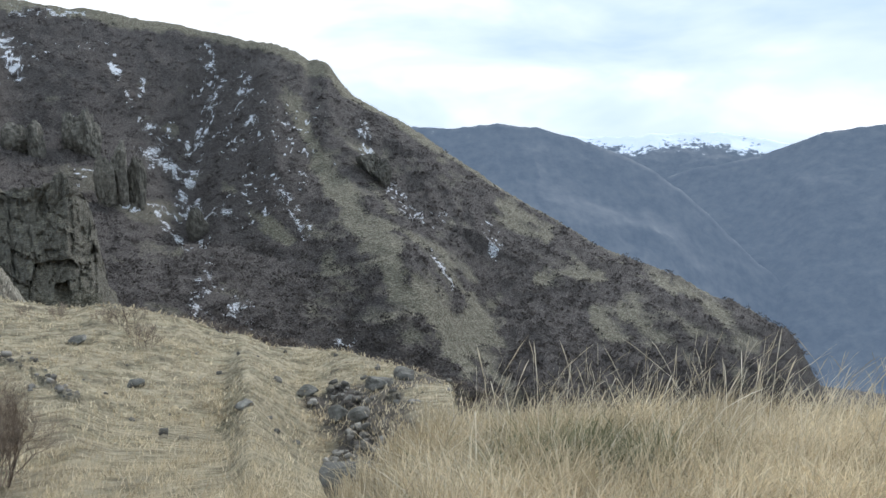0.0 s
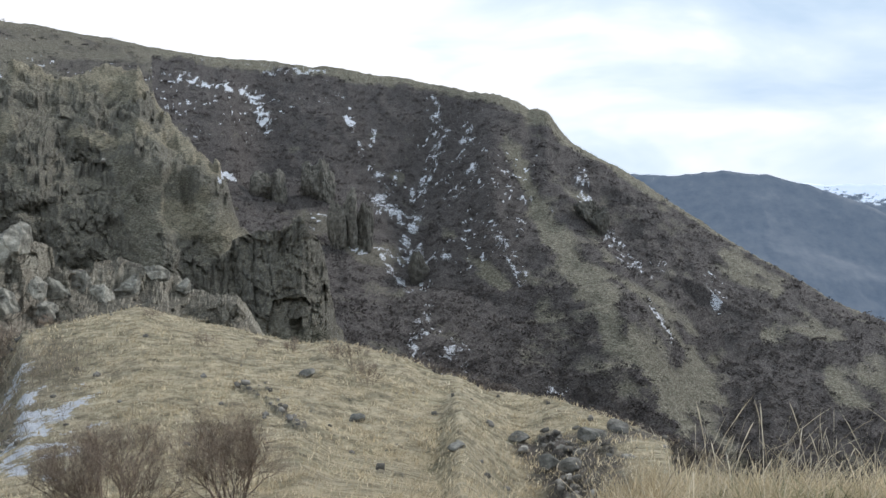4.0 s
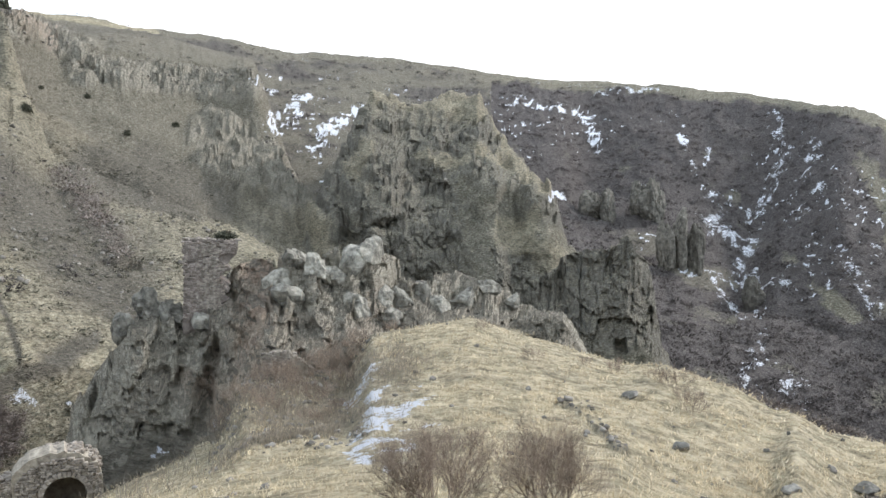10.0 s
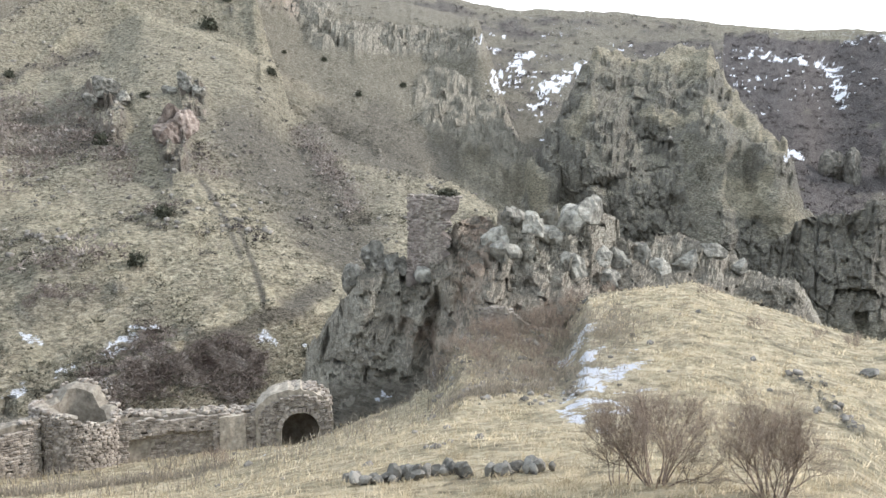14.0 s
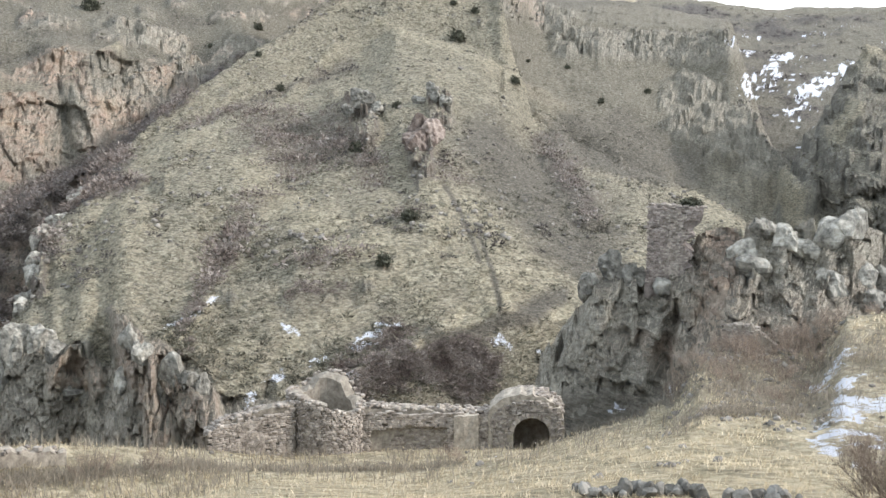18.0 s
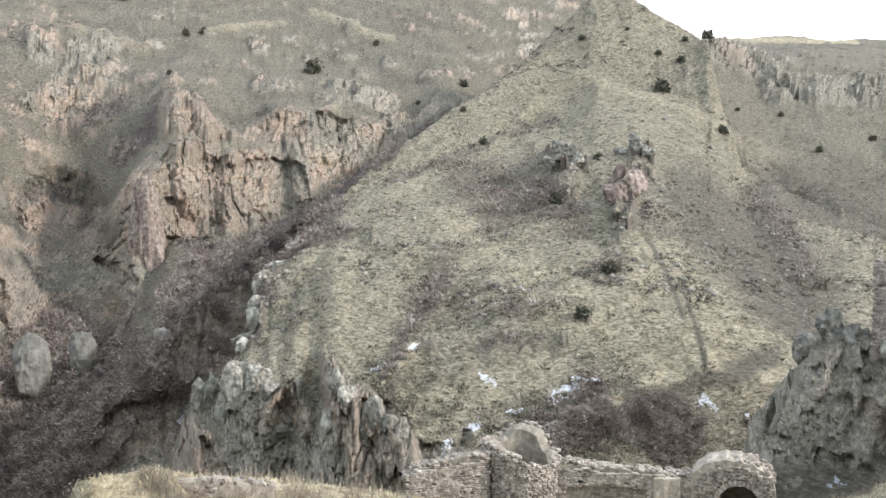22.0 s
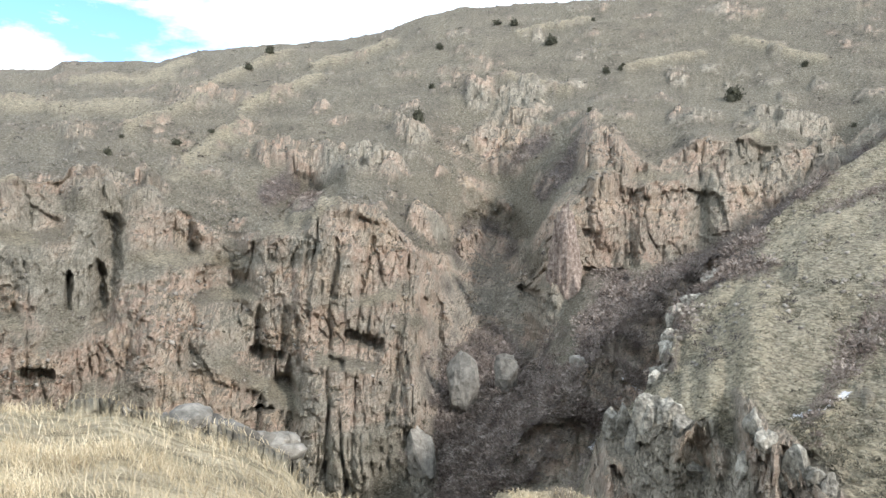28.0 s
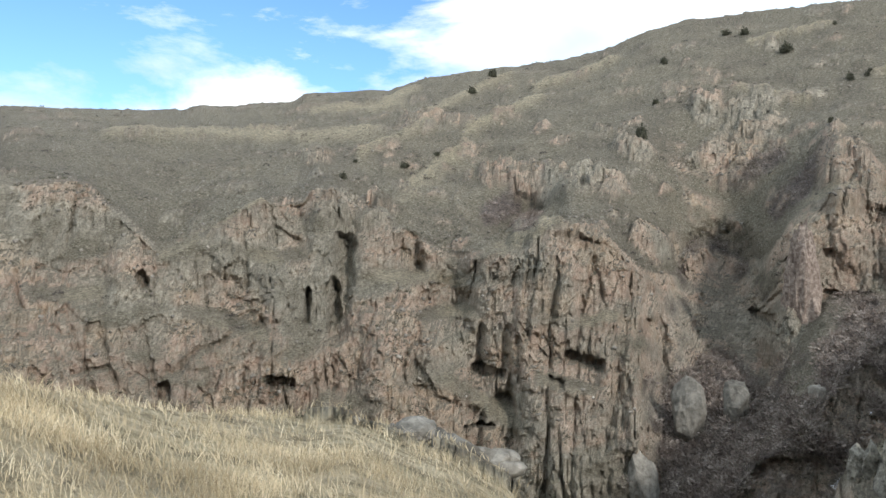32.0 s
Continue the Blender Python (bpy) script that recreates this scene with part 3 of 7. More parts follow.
RAMPS = ((110.74, 106.1, 115.59, 87, 467, 3.7), (115.59, 76.6, 120.33, 54.5, 410, 3.25), (120.33, 45.3, 123.87, 25.4, 339, 3.13), (117.09, 4.2, 114.12, 8.1, 252, 1.67), (97.66, 117.8, 102.1, 106.7, 470, 2.48), (99.11, 64, 102.84, 72.3, 397, 2.62), (90.51, 87.3, 95.1, 78.2, 423, 2.24), (83.54, 78.1, 88.47, 96.8, 435, 2.58), (123.83, 95.9, 126.57, 76.6, 481, 4.45), (131.45, 51.5, 126.58, 55.7, 394, 5.21), (87.08, 35.8, 90.46, 20.2, 322, 2.13), (117.54, 100.6, 122.83, 70.2, 462, 3.66), (122.83, 56.9, 127.35, 39.4, 372, 2.95), (136.84, 5.5, 133.98, 13.8, 255, 2.02), (143.01, 52.2, 132.54, 55.1, 403, 4.8), (130.34, 75.9, 125.1, 79.8, 465, 4.3))
GRASSY_SPURS = ((10.19, 11.5, 7.29, -35.5, 520, 7.56), (7.29, -29.8, 4.27, -53.2, 440, 8.72), (4.27, -46.9, 1.58, -70.6, 390, 8.76), (1.58, -59.5, -1.93, -79.6, 330, 7.85), (-1.93, -69.8, -5.1, -89.5, 290, 6.51), (6.87, 19.4, 1.27, -12.6, 500, 3.3), (1.27, -12.0, -8.2, -55.0, 480, 2.85), (-8.2, -52.7, -15.57, -81.8, 460, 2.43), (-15.57, -79.1, -20.84, -98.8, 445, 2.65), (-3.7, -45.6, -7.12, -59.3, 430, 5.11), (-6.44, -71.3, -10.92, -75.4, 400, 3.17), (-12.06, -81.7, -15.71, -90.6, 400, 2.38), (8.7, 32.9, 11.59, 42.7, 545, 4.32), (14.31, -31.0, 10.32, -49.3, 390, 4.64), (-10.24, -82.0, -13.95, -90.6, 380, 2.51))
SWALES = ((75.58, 3.3, 80.88, -18.8, 186, 5.89), (80.88, -13.4, 86.22, -28.7, 137, 4.33), (60.51, 6.4, 56.49, -11.7, 228, 5.26), (3.52, -23.5, 0.11, -50.5, 408, 9.43), (0.11, -41.5, -5.41, -96.5, 337, 8.91), (14.67, 26.9, 16.23, -15.8, 491, 9.74), (16.23, -12.9, 16.8, -54.3, 408, 8.09), (8.51, -35.9, 6.28, -51, 180, 7.15), (99.09, 23.7, 102.81, -4.1, 303, 8.01), (118.91, 13.1, 115.6, 22.7, 292, 4.82))
BENCHES = ((123.39, -16.3, 120.01, -16.3, 237, 1.56), (121.64, -32.2, 117.12, -42.8, 220, 2.33), (127.45, 11.4, 123.87, 20.6, 283, 1.68), (123.87, 23.6, 118.17, 39, 329, 1.95), (118, 1.5, 114.12, 8, 251, 1.49), (112.63, -18.5, 110.37, -17, 237, 1.25), (126.3, -5.9, 120.72, -7.7, 245, 1.94), (115.63, -32, 111.89, -33.7, 224, 1.33), (98.72, 25, 96.15, 19.1, 296, 1.96), (94.34, 19.4, 91.86, 21.1, 302, 1.6), (133.97, 0.2, 131.19, 0.2, 250, 1.98), (140.14, -0.7, 133.98, 15.6, 258, 2.04), (147.45, -9.6, 143.64, -9.9, 245, 1.62), (138.23, -15.5, 133.6, -20.4, 233, 2.15), (118.27, 2.5, 114.34, 8.8, 254, 1.51))
BUTTRESSES = ((113.38, -7.2, 113.39, -44.9, 228, 16.58), (125.64, -19.6, 125.32, -39.6, 226, 6.73), (99.09, 10.2, 99.61, -36.7, 255, 6.75), (114.14, -39.2, 113.59, -57.8, 201, 5.96), (109.05, -18.3, 109.05, -46.3, 234, 5.41), (92.55, 13.2, 92.18, -3.7, 294, 8.73), (88.4, 17.3, 88.04, 3.9, 309, 8.16), (132.77, -8, 132.5, -30.5, 234, 6.17), (122.17, -25.4, 121.83, -42.6, 223, 5.9), (40.93, 5.4, 39.49, -15, 260, 8.6), (33.45, 0.4, 33.08, -23.3, 255, 6.74), (30.05, -1.3, 29.28, -16.7, 258, 5.11), (25.13, -17.8, 24.71, -35.1, 200, 6.61), (20, -24.1, 20.3, -50.8, 371, 8.58), (48.13, 5.9, 47.48, -9.4, 301, 7.95), (100.02, -3.9, 99.5, -27.4, 278, 5.51), (99.51, -29.2, 100.99, -50.8, 278, 3.31), (109.11, -15.7, 108.83, -39.9, 278, 2.94), (93.9, 14.2, 93.92, -7.7, 278, 5.51), (96.88, 16.0, 96.34, 1.5, 278, 4.77), (89.01, 17.9, 89.01, 3.3, 278, 4.04))
ALCOVES = ((128.45, 3.2, 128.81, -20.8, 244, 2.58), (116.16, 19.8, 117.08, 6.3, 277, 4.39), (121.8, -12.1, 121.44, -14.4, 240, 5.71), (108.1, -22.9, 107.72, -36.1, 249, 3.29), (103.57, -2, 102.8, -27.3, 295, 11.7), (124.23, 3.3, 123.89, -3, 251, 3.32), (117.85, -39, 117.49, -47.5, 216, 2.85), (37.97, -1.4, 37.22, -3.2, 265, 7.01), (43.17, -7.7, 42.47, -17.5, 250, 3.3), (35.73, -17.1, 34.98, -23.5, 241, 3.19), (28.13, -17.7, 28.88, -21.7, 148, 1.76), (31.94, 5.5, 32.13, -15.5, 266, 1.76), (23.7, -6.1, 23.31, -20.2, 433, 3.43))
CAVES = ((129.29, -9.2, 129.11, -18, 238, 2.05), (130.83, -9.9, 130.97, -17.8, 239, 0.79), (113.46, -27.4, 111.58, -28.5, 227, 1.5), (119.66, -30.4, 118.03, -31.8, 224, 1.33), (133.37, -31.2, 132.04, -32.3, 223, 1.62), (97.77, -12.6, 95.39, -12.9, 271, 1.79), (114.7, -32.6, 113.95, -33.1, 223, 0.74), (120.4, -43.5, 118.59, -43.8, 216, 0.57), (101.87, -18, 100.93, -19.8, 275, 1.45), (106.96, -43.6, 106.12, -43.6, 226, 0.6), (37.59, 0.6, 37.21, 1.7, 271, 1.61), (21.59, -41.8, 21.48, -42.3, 338, 1.12), (28.81, -4.9, 28.77, -6.3, 264, 0.87), (24.4, -35.9, 24.21, -37.2, 194, 1.16), (36.5, -25.5, 36.12, -25.2, 235, 1.09), (139.94, -32.8, 139.87, -36.2, 218, 1.29), (141.39, -5.8, 141.12, -7, 245, 1.13))
MEADOWS = ((66.89, -12.6, 59.33, -27.6, 165, 8.17), (71.45, -17.3, 66.1, -25.4, 150, 5.95), (87.64, -13.0, 89.86, -26.4, 165, 6.54), (78.92, -3.5, 73.72, -15.2, 195, 5.15), (81.36, -27.2, 71.46, -23.5, 125, 2.48))
RED_BANDS = ((145.12, 17.2, 140.75, 18.6, 270, 3.92), (136.08, 16.7, 129.7, 15.4, 270, 3.57), (145.12, -0.3, 141.06, -3.6, 270, 3.92), (126.76, 1.5, 118.49, 1.5, 270, 4.99), (99.17, -16.3, 95.54, -15.0, 262, 2.08), (108.73, -18.8, 108.54, -32.5, 262, 1.73))
CRAG_RECESSES = ((48.36, -8.2, 49.56, -18.5, 90, 1.55), (52.97, -16.5, 50.32, -17.8, 90, 1.19), (45.71, -14.2, 48.01, -16.0, 90, 0.71))
CRAG_RIBS = ((46.65, -8.5, 47.54, -12.7, 90, 1.66), (44.75, -9.1, 44.17, -11.8, 90, 1.19), (41.52, -6.7, 42.26, -11.8, 90, 2.02), (56.67, -14.5, 55.61, -18.2, 90, 1.55), (38.1, -9.3, 37.89, -12.3, 90, 1.19), (51.81, -13.5, 53.36, -18.3, 90, 0.95), (33.62, -11.0, 32.85, -13.3, 90, 1.19))
CLIFF_GRASS = ((41.15, 37.1, 34.08, 29.8, 325, 7.73), (32.99, 26.8, 31.55, 8.0, 325, 2.15), (33.75, 11.9, 28.2, -2.9, 275, 2.36), (31.96, -12.8, 27.65, -24.7, 275, 3.63), (45.59, -11.1, 43.54, -21.1, 275, 3.27), (42.31, 5.0, 41.25, 12.0, 275, 2.91), (37.75, 8.6, 34.5, 7.0, 275, 1.82), (51.08, -1.7, 46.11, -15.3, 275, 4.72), (30.84, -16.4, 30.08, -9.2, 275, 2.54), (48.67, 35.8, 45.84, 30.0, 275, 3.27))
CLIFF_ALCOVES = ((45.14, 9.6, 43.71, -14.7, 262, 3.12), (27.82, -0.1, 27.23, -19.1, 262, 2.42), (35.24, 3.3, 34.18, -12.0, 262, 2.77), (43.45, -16.4, 37.16, -26.3, 262, 2.77), (38.49, -0.1, 35.98, -2.6, 262, 2.42), (31.19, -0.1, 31.14, -12.1, 262, 1.38), (40.31, -11.7, 36.37, -8.5, 262, 2.08), (24.05, -2.7, 24.42, -24.5, 330, 2.18), (21.39, -24.4, 21.44, -46.5, 330, 1.96), (24.8, -11.4, 24.23, -20.1, 330, 2.62))
CLIFF_RIBS = ((41.23, 14.7, 40.08, -0.1, 262, 6.92), (33.04, 1.6, 32.66, -25.9, 262, 4.85), (29.7, -0.1, 29.64, -13.9, 262, 4.5), (48.22, 7.9, 47.04, -6.4, 262, 3.12), (37.01, 13.3, 36.33, 3.3, 262, 4.15), (33.03, 5.0, 33.8, -5.2, 262, 2.77), (26.31, -4.1, 25.75, -16.8, 350, 5.09), (22.84, -1.8, 22.83, -19.1, 350, 5.55), (20.26, -21.4, 20.61, -44.6, 350, 4.62))
CLEFTS = ((94.7, 13, 94.6, -9.3, 288, 1.52), (90.25, 15.1, 90.43, -1.9, 299, 1.78), (117.54, -20.4, 117.84, -32.2, 227, 1.05), (116.17, -2.8, 116.36, -21.4, 236, 1.09), (111.88, -1.4, 112.71, -15.6, 241, 0.95), (109.54, -12.2, 110.68, -41.8, 235, 1.09), (114.28, -1.3, 114.51, -15.4, 238, 0.94), (119.29, -20.5, 119.48, -29.4, 229, 1.06), (127.96, 3.3, 128.46, -4.5, 252, 1.5), (26.84, -21.6, 26.64, -26.4, 363, 0.96), (50.16, -12.2, 50.05, -21.3, 136, 1.08), (51.49, -14.8, 52.25, -18.5, 78, 0.82), (46.63, -7.7, 46.96, -11.1, 86, 0.17), (141.24, -20.5, 140.48, -31.9, 227, 0.75), (145.23, -28.4, 143.29, -27.7, 225, 0.6), (115.64, -2.2, 116.38, -16.3, 237, 1.1), (108.3, -11.7, 109.73, -35.7, 247, 1.14))


TABLE = np.random.RandomState(7).rand(4096).astype(np.float32)


def lattice(i, j, k):
    return TABLE[(i * 1619 + j * 31337 + k * 6971 + (i * j) * 13 + (j * k) * 7) & 4095]


def vnoise(x, y, z):
    """Smooth value noise, about -1 to 1."""
    xi, yi, zi = np.floor(x), np.floor(y), np.floor(z)
    fx, fy, fz = x - xi, y - yi, z - zi
    xi, yi, zi = xi.astype(np.int64), yi.astype(np.int64), zi.astype(np.int64)
    fx, fy, fz = (f * f * (3 - 2 * f) for f in (fx, fy, fz))
    def edge(j, k):
        a = lattice(xi, yi + j, zi + k)
        return a + (lattice(xi + 1, yi + j, zi + k) - a) * fx
    a, c = edge(0, 0), edge(0, 1)
    a = a + (edge(1, 0) - a) * fy
    c = c + (edge(1, 1) - c) * fy
    return 2 * (a + (c - a) * fz) - 1


def fbm(x, y, z, octaves, gain=0.5, ridged=False):
    total, amp, norm = 0.0, 1.0, 0.0
    for o in range(octaves):
        n = vnoise(x + 17.3 * o, y - 9.1 * o, z + 4.7 * o)
        total = total + amp * ((1 - 2 * np.abs(n)) if ridged else n)
        norm += amp
        amp *= gain
        x, y, z = x * 2.03, y * 2.03, z * 2.03
    return total / norm


def smooth(a, lo, hi):
    u = np.clip((a - lo) / (hi - lo), 0, 1)
    return u * u * (3 - 2 * u)


def spread(line, crisp):
    """A break line as two even tables over the bearing: distance eased over a degree or so, slope from the eye kept crisp."""
    p = np.array(line)
    fine = np.arange(p[0, 0], p[-1, 0] + 0.06, 0.06)
    d = np.interp(fine, p[:, 0], p[:, 1])
    h = np.interp(fine, p[:, 0], (p[:, 2] - EYE[2]) / p[:, 1])

    def ease(v, half):
        if len(v) < 4 * half:
            return v
        ker = np.hanning(2 * half + 3)[1:-1]
        ker /= ker.sum()
        return np.convolve(np.concatenate([np.full(half, v[0]), v, np.full(half, v[-1])]), ker, "valid")
    d, h = ease(d, 22 if d.mean() < 20 else 46), ease(h, 4 if crisp else 14)
    return fine, d, EYE[2] + d * h


# bearings: fine where the land is seen, coarse behind
AZ = np.concatenate([np.linspace(-180, -46, 60, endpoint=False), np.linspace(-46, -30, 50, endpoint=False),
                     np.linspace(-30, 151, NAZ, endpoint=False), np.linspace(151, 180, 30)])
RG = np.exp(np.linspace(math.log(0.5), math.log(4800), 3600))
BACK = {"near": 0.55, "crag": 1.0, "hill": 0.35, "hillback": 0.05, "gorge": 0.02, "cliff": 0.5, "bastion": 1.2, "far": 0.04}
FRONT = {"near": 0.0, "crag": 1.5, "hill": 1.0, "hillback": 0.8, "gorge": 1.0, "cliff": 2.0, "bastion": 3.0, "far": 0.8}
KINDS = list(PLAN)
TABLES = {name: [spread(l, l is PLAN[name][-1]) for l in PLAN[name]] for name in KINDS}


def column_heights(az):
    """Height, landform and place within it (0 foot, 1, 2 .. break lines) along one bearing."""
    z = np.full(RG.shape, -104.0) - np.clip(RG - 240, 0, 1900) * 0.27
    kind = np.full(RG.shape, len(KINDS), np.int32)
    level = np.zeros(RG.shape)
    for k, name in enumerate(KINDS):
        lines = PLAN[name]
        lo, hi = lines[-1][0][0], lines[-1][-1][0]
        out = max(0.0, lo - az, az - hi)
        if out > 25:
            continue
        rr, zz = zip(*[(float(np.interp(az, f, d)), float(np.interp(az, f, h))) for f, d, h in TABLES[name]])
        rr = np.maximum.accumulate(np.array(rr) + np.arange(len(rr)) * 0.05)
        back = float(np.interp(az, (3.0, 13.0), (0.85, 0.04))) if name == "far" else BACK[name]
        zi = np.interp(RG, rr, zz)
        zi = np.where(RG < rr[0], zz[0] - FRONT[name] * (rr[0] - RG), zi)
        zi = np.where(RG > rr[-1], zz[-1] - back * (RG - rr[-1]), zi)
        zi = zi - out * np.radians(1) * RG * (2.4 if name == "hill" and az > hi else 1.6)
        win = zi > z
        z = np.where(win, zi, z)
        kind = np.where(win, k, kind)
        level = np.where(win, np.interp(RG, rr, np.arange(len(rr))), level)
    return z, kind, level



def build_land():
    n, m = len(AZ), NR
    R = np.zeros((n, m)); Z = np.zeros((n, m)); K = np.zeros((n, m), np.int32); V = np.zeros((n, m))
    for i, az in enumerate(AZ):
        z, kind, level = column_heights(az)
        el = np.degrees(np.arctan2(z - EYE[2], RG))
        top = np.maximum.accumulate(el)
        seen = (el > top - 0.5)
        step = np.abs(np.diff(el)) * np.where(seen[1:], 1.0, 0.06) + np.diff(np.log(RG)) * 0.4
        s = np.concatenate([[0], np.cumsum(step)])
        q = np.interp(np.linspace(0, s[-1], m), s, np.arange(len(RG)))
        R[i] = np.interp(q, np.arange(len(RG)), RG)
        Z[i] = np.interp(q, np.arange(len(RG)), z)
        w = np.rint(q).astype(int)
        K[i], V[i] = kind[w], level[w]
    R[:, 0] = 0.0
    return R, Z, K, V


R, Z, K, V = build_land()


def even(a, n, axes=(0, 1)):
    """Ease a table over n steps of the grid."""
    for axis in axes:
        a = sum(np.roll(a, k, axis) for k in range(-n, n + 1)) / (2 * n + 1)
    return a


# ease the kinks along the upper gorge slope
upper = (K == KINDS.index("gorge")) & (V > 2.0) & (V < 3.95)
ease_by = np.where(even(upper.astype(float), 15, (0,)) > 0.999, smooth(V, 2.1, 2.5) * (1 - smooth(V, 3.5, 3.9)), 0.0)
for _ in range(2):
    R = R + ease_by * (even(R, 7, (0,)) - R)
    Z = Z + ease_by * (even(Z, 7, (0,)) - Z)
A = np.repeat(np.radians(AZ)[:, None], NR, 1)
SA, CA = -np.sin(A), np.cos(A)
X, Y = SA * R, CA * R
RAGGED = fbm(X / 6, Y / 6, Z / 5, 4, 0.6)
RAGGED_FINE = fbm(X / 1.3, Y / 1.3, Z / 1.1, 3, 0.6)


def strips(rows, soft=0.6, ragged=0.8, reach=60.0):
    """Where strips lie on the slopes: rows of two ends (bearing, height), distance and half width in metres; 0 to 1."""
    out = np.zeros(R.shape, np.float32)
    for a1, z1, a2, z2, dist, half in rows:
        lo, hi = sorted((a1, a2))
        pad = math.degrees(3 * half / dist) + 0.1
        c0, c1 = np.searchsorted(AZ, (lo - pad, hi + pad))
        if c1 <= c0:
            continue
        sl = slice(c0, c1)
        p, q = A[sl] * dist, Z[sl]
        ax, ay, bx, by = math.radians(a1) * dist, z1, math.radians(a2) * dist, z2
        dx, dy = bx - ax, by - ay
        u = np.clip(((p - ax) * dx + (q - ay) * dy) / max(dx * dx + dy * dy, 1e-6), 0, 1)
        d = np.hypot(p - ax - u * dx, q - ay - u * dy) / half
        d = d + ragged * (RAGGED[sl] * 0.6 + RAGGED_FINE[sl] * 0.4)
        w = (1 - smooth(d, 1 - soft / 2, 1 + soft / 2)) * (np.abs(R[sl] - dist) < max(6.0, min(reach, dist * 0.25)))
        out[sl] = np.maximum(out[sl], w)
    return out


def beds(rows, soft=0.6, ragged=0.9):
    """Patches on level ground: rows of two ends (bearing, distance), a spare and the half width in metres."""
    out = np.zeros(R.shape, np.float32)
    for a1, r1, a2, r2, _, half in rows:
        lo, hi = sorted((a1, a2))
        pad = math.degrees(3 * half / min(r1, r2)) + 0.1
        c0, c1 = np.searchsorted(AZ, (lo - pad, hi + pad))
        sl = slice(c0, c1)
        p = [(-math.sin(math.radians(a)) * r, math.cos(math.radians(a)) * r) for a, r in ((a1, r1), (a2, r2))]
        dx, dy = p[1][0] - p[0][0], p[1][1] - p[0][1]
        u = np.clip(((X[sl] - p[0][0]) * dx + (Y[sl] - p[0][1]) * dy) / max(dx * dx + dy * dy, 1e-6), 0, 1)
        d = np.hypot(X[sl] - p[0][0] - u * dx, Y[sl] - p[0][1] - u * dy) / half
        d = d + ragged * (RAGGED[sl] * 0.5 + RAGGED_FINE[sl] * 0.5)
        out[sl] = np.maximum(out[sl], 1 - smooth(d, 1 - soft / 2, 1 + soft / 2))
    return out


def is_kind(name):
    return K == KINDS.index(name)


AZD = np.degrees(A)
slope = np.gradient(Z, axis=1) / np.maximum(np.gradient(R, axis=1), 1e-3)
N1 = fbm(X / 40, Y / 40, Z / 30, 4)
N2 = fbm(X / 11, Y / 11, Z / 8, 4, 0.55)
crag, hill, hback, gorge, cliff, bastion, far, near = (is_kind(k) for k in ("crag", "hill", "hillback", "gorge", "cliff", "bastion", "far", "near"))

# outcrops stand proud of the slopes
proud_hill = strips(OUTCROPS_HILL, 0.5, 0.7)
proud_gorge = strips(OUTCROPS_GORGE, 0.5, 0.9)
proud_near = beds(OUTCROPS_NEAR, 0.5, 0.9) * near
wild = smooth(fbm(X / 15 + 31, Y / 15, Z / 8, 5, 0.62), 0.17, 0.28) * (gorge & (V > 1.9) & (V < 3.92))
wild = np.maximum(wild, smooth(fbm(X / 7 + 31, Y / 7, Z / 4, 5, 0.65), 0.33, 0.43) * (hill | hback) * (V > 1.2) * 0.7)
proud = np.maximum.reduce([proud_hill, proud_gorge, proud_near, wild])

# what covers the ground
rock = smooth(slope + 0.5 * N2 + 0.25 * RAGGED, 0.85, 1.15) * (~near)
rock = np.where(crag | bastion, smooth(V + 0.5 * N2, -0.3, 0.3), rock)
rock = np.where(cliff, smooth(0.75 + N2 * 0.9 - smooth(AZD, 36.5, 34.5) * smooth(V, 0.0, 0.9) * (1 - smooth(V, 0.9, 1.2)) * 0.3, 0.2, 0.6), rock)
rock = np.where(gorge & (V <= 1.0) & (AZD > 107.5), smooth(0.5 + N2, 0.1, 0.5), rock)
rock = np.where(gorge & (V > 1.0) & (V < 2.05), np.maximum(rock, smooth(0.62 + N2, 0.1, 0.5)), rock)
rock = np.where(hill & (V < 1.0), smooth(0.62 + N2 - (1 - smooth(AZD, 72, 76)) * 0.9 + smooth(AZD, 80, 82) * 0.3, 0.3, 0.55), rock)
rock = np.where(hill & (V >= 1.0) & (V < 1.35) & (AZD > 74), smooth(N2 + 0.8 * RAGGED + 0.9 * (1.04 - V) / 0.06, 0.1, 0.4), rock)
rock = np.where(hill & (V >= 1.0) & (AZD < 78), 0.0, rock)
rock = np.where(far & (V < 2.2) & (AZD > 17), np.maximum(rock, 0.85 * smooth(N1 + 0.6 * N2, 0.12, 0.4)), rock)
rock = np.maximum(rock, proud)
cliff_grass = strips(CLIFF_GRASS, 0.9, 1.0, 80) * (cliff | far | hback)
rock = rock * (1 - 0.9 * cliff_grass)
red = smooth(N1 + 0.7 * N2, -0.35, 0.2) * gorge + 0.6 * proud_hill * (AZD > 60) + 0.15 * hill * (V < 1.0) + 0.7 * strips(RED_BANDS, 1.4, 1.0) * gorge
red = np.clip(np.where(crag, 0.25 * smooth(N2, 0.0, 0.4) + 0.7 * strips(CRAG_RECESSES, 1.6, 0.8), red), 0, 1)
straw = np.where(near, smooth(0.85 + 0.5 * N2, 0.1, 0.6), 0.0)
straw = np.where(hill | hback, 0.2 + smooth(N1 + 0.6 * N2 + 0.1, -0.1, 0.8) * 0.12, straw)
straw = np.where(far & (V > 2.8), 0.06, straw)
rib = strips(RIBS, 1.6, 0.7, 60) * (hill | hback)
meadow = strips(MEADOWS, 1.8, 0.7, 60) * hill
straw = np.maximum(np.where(hback, straw * 0.35, straw), 0.46 * meadow)
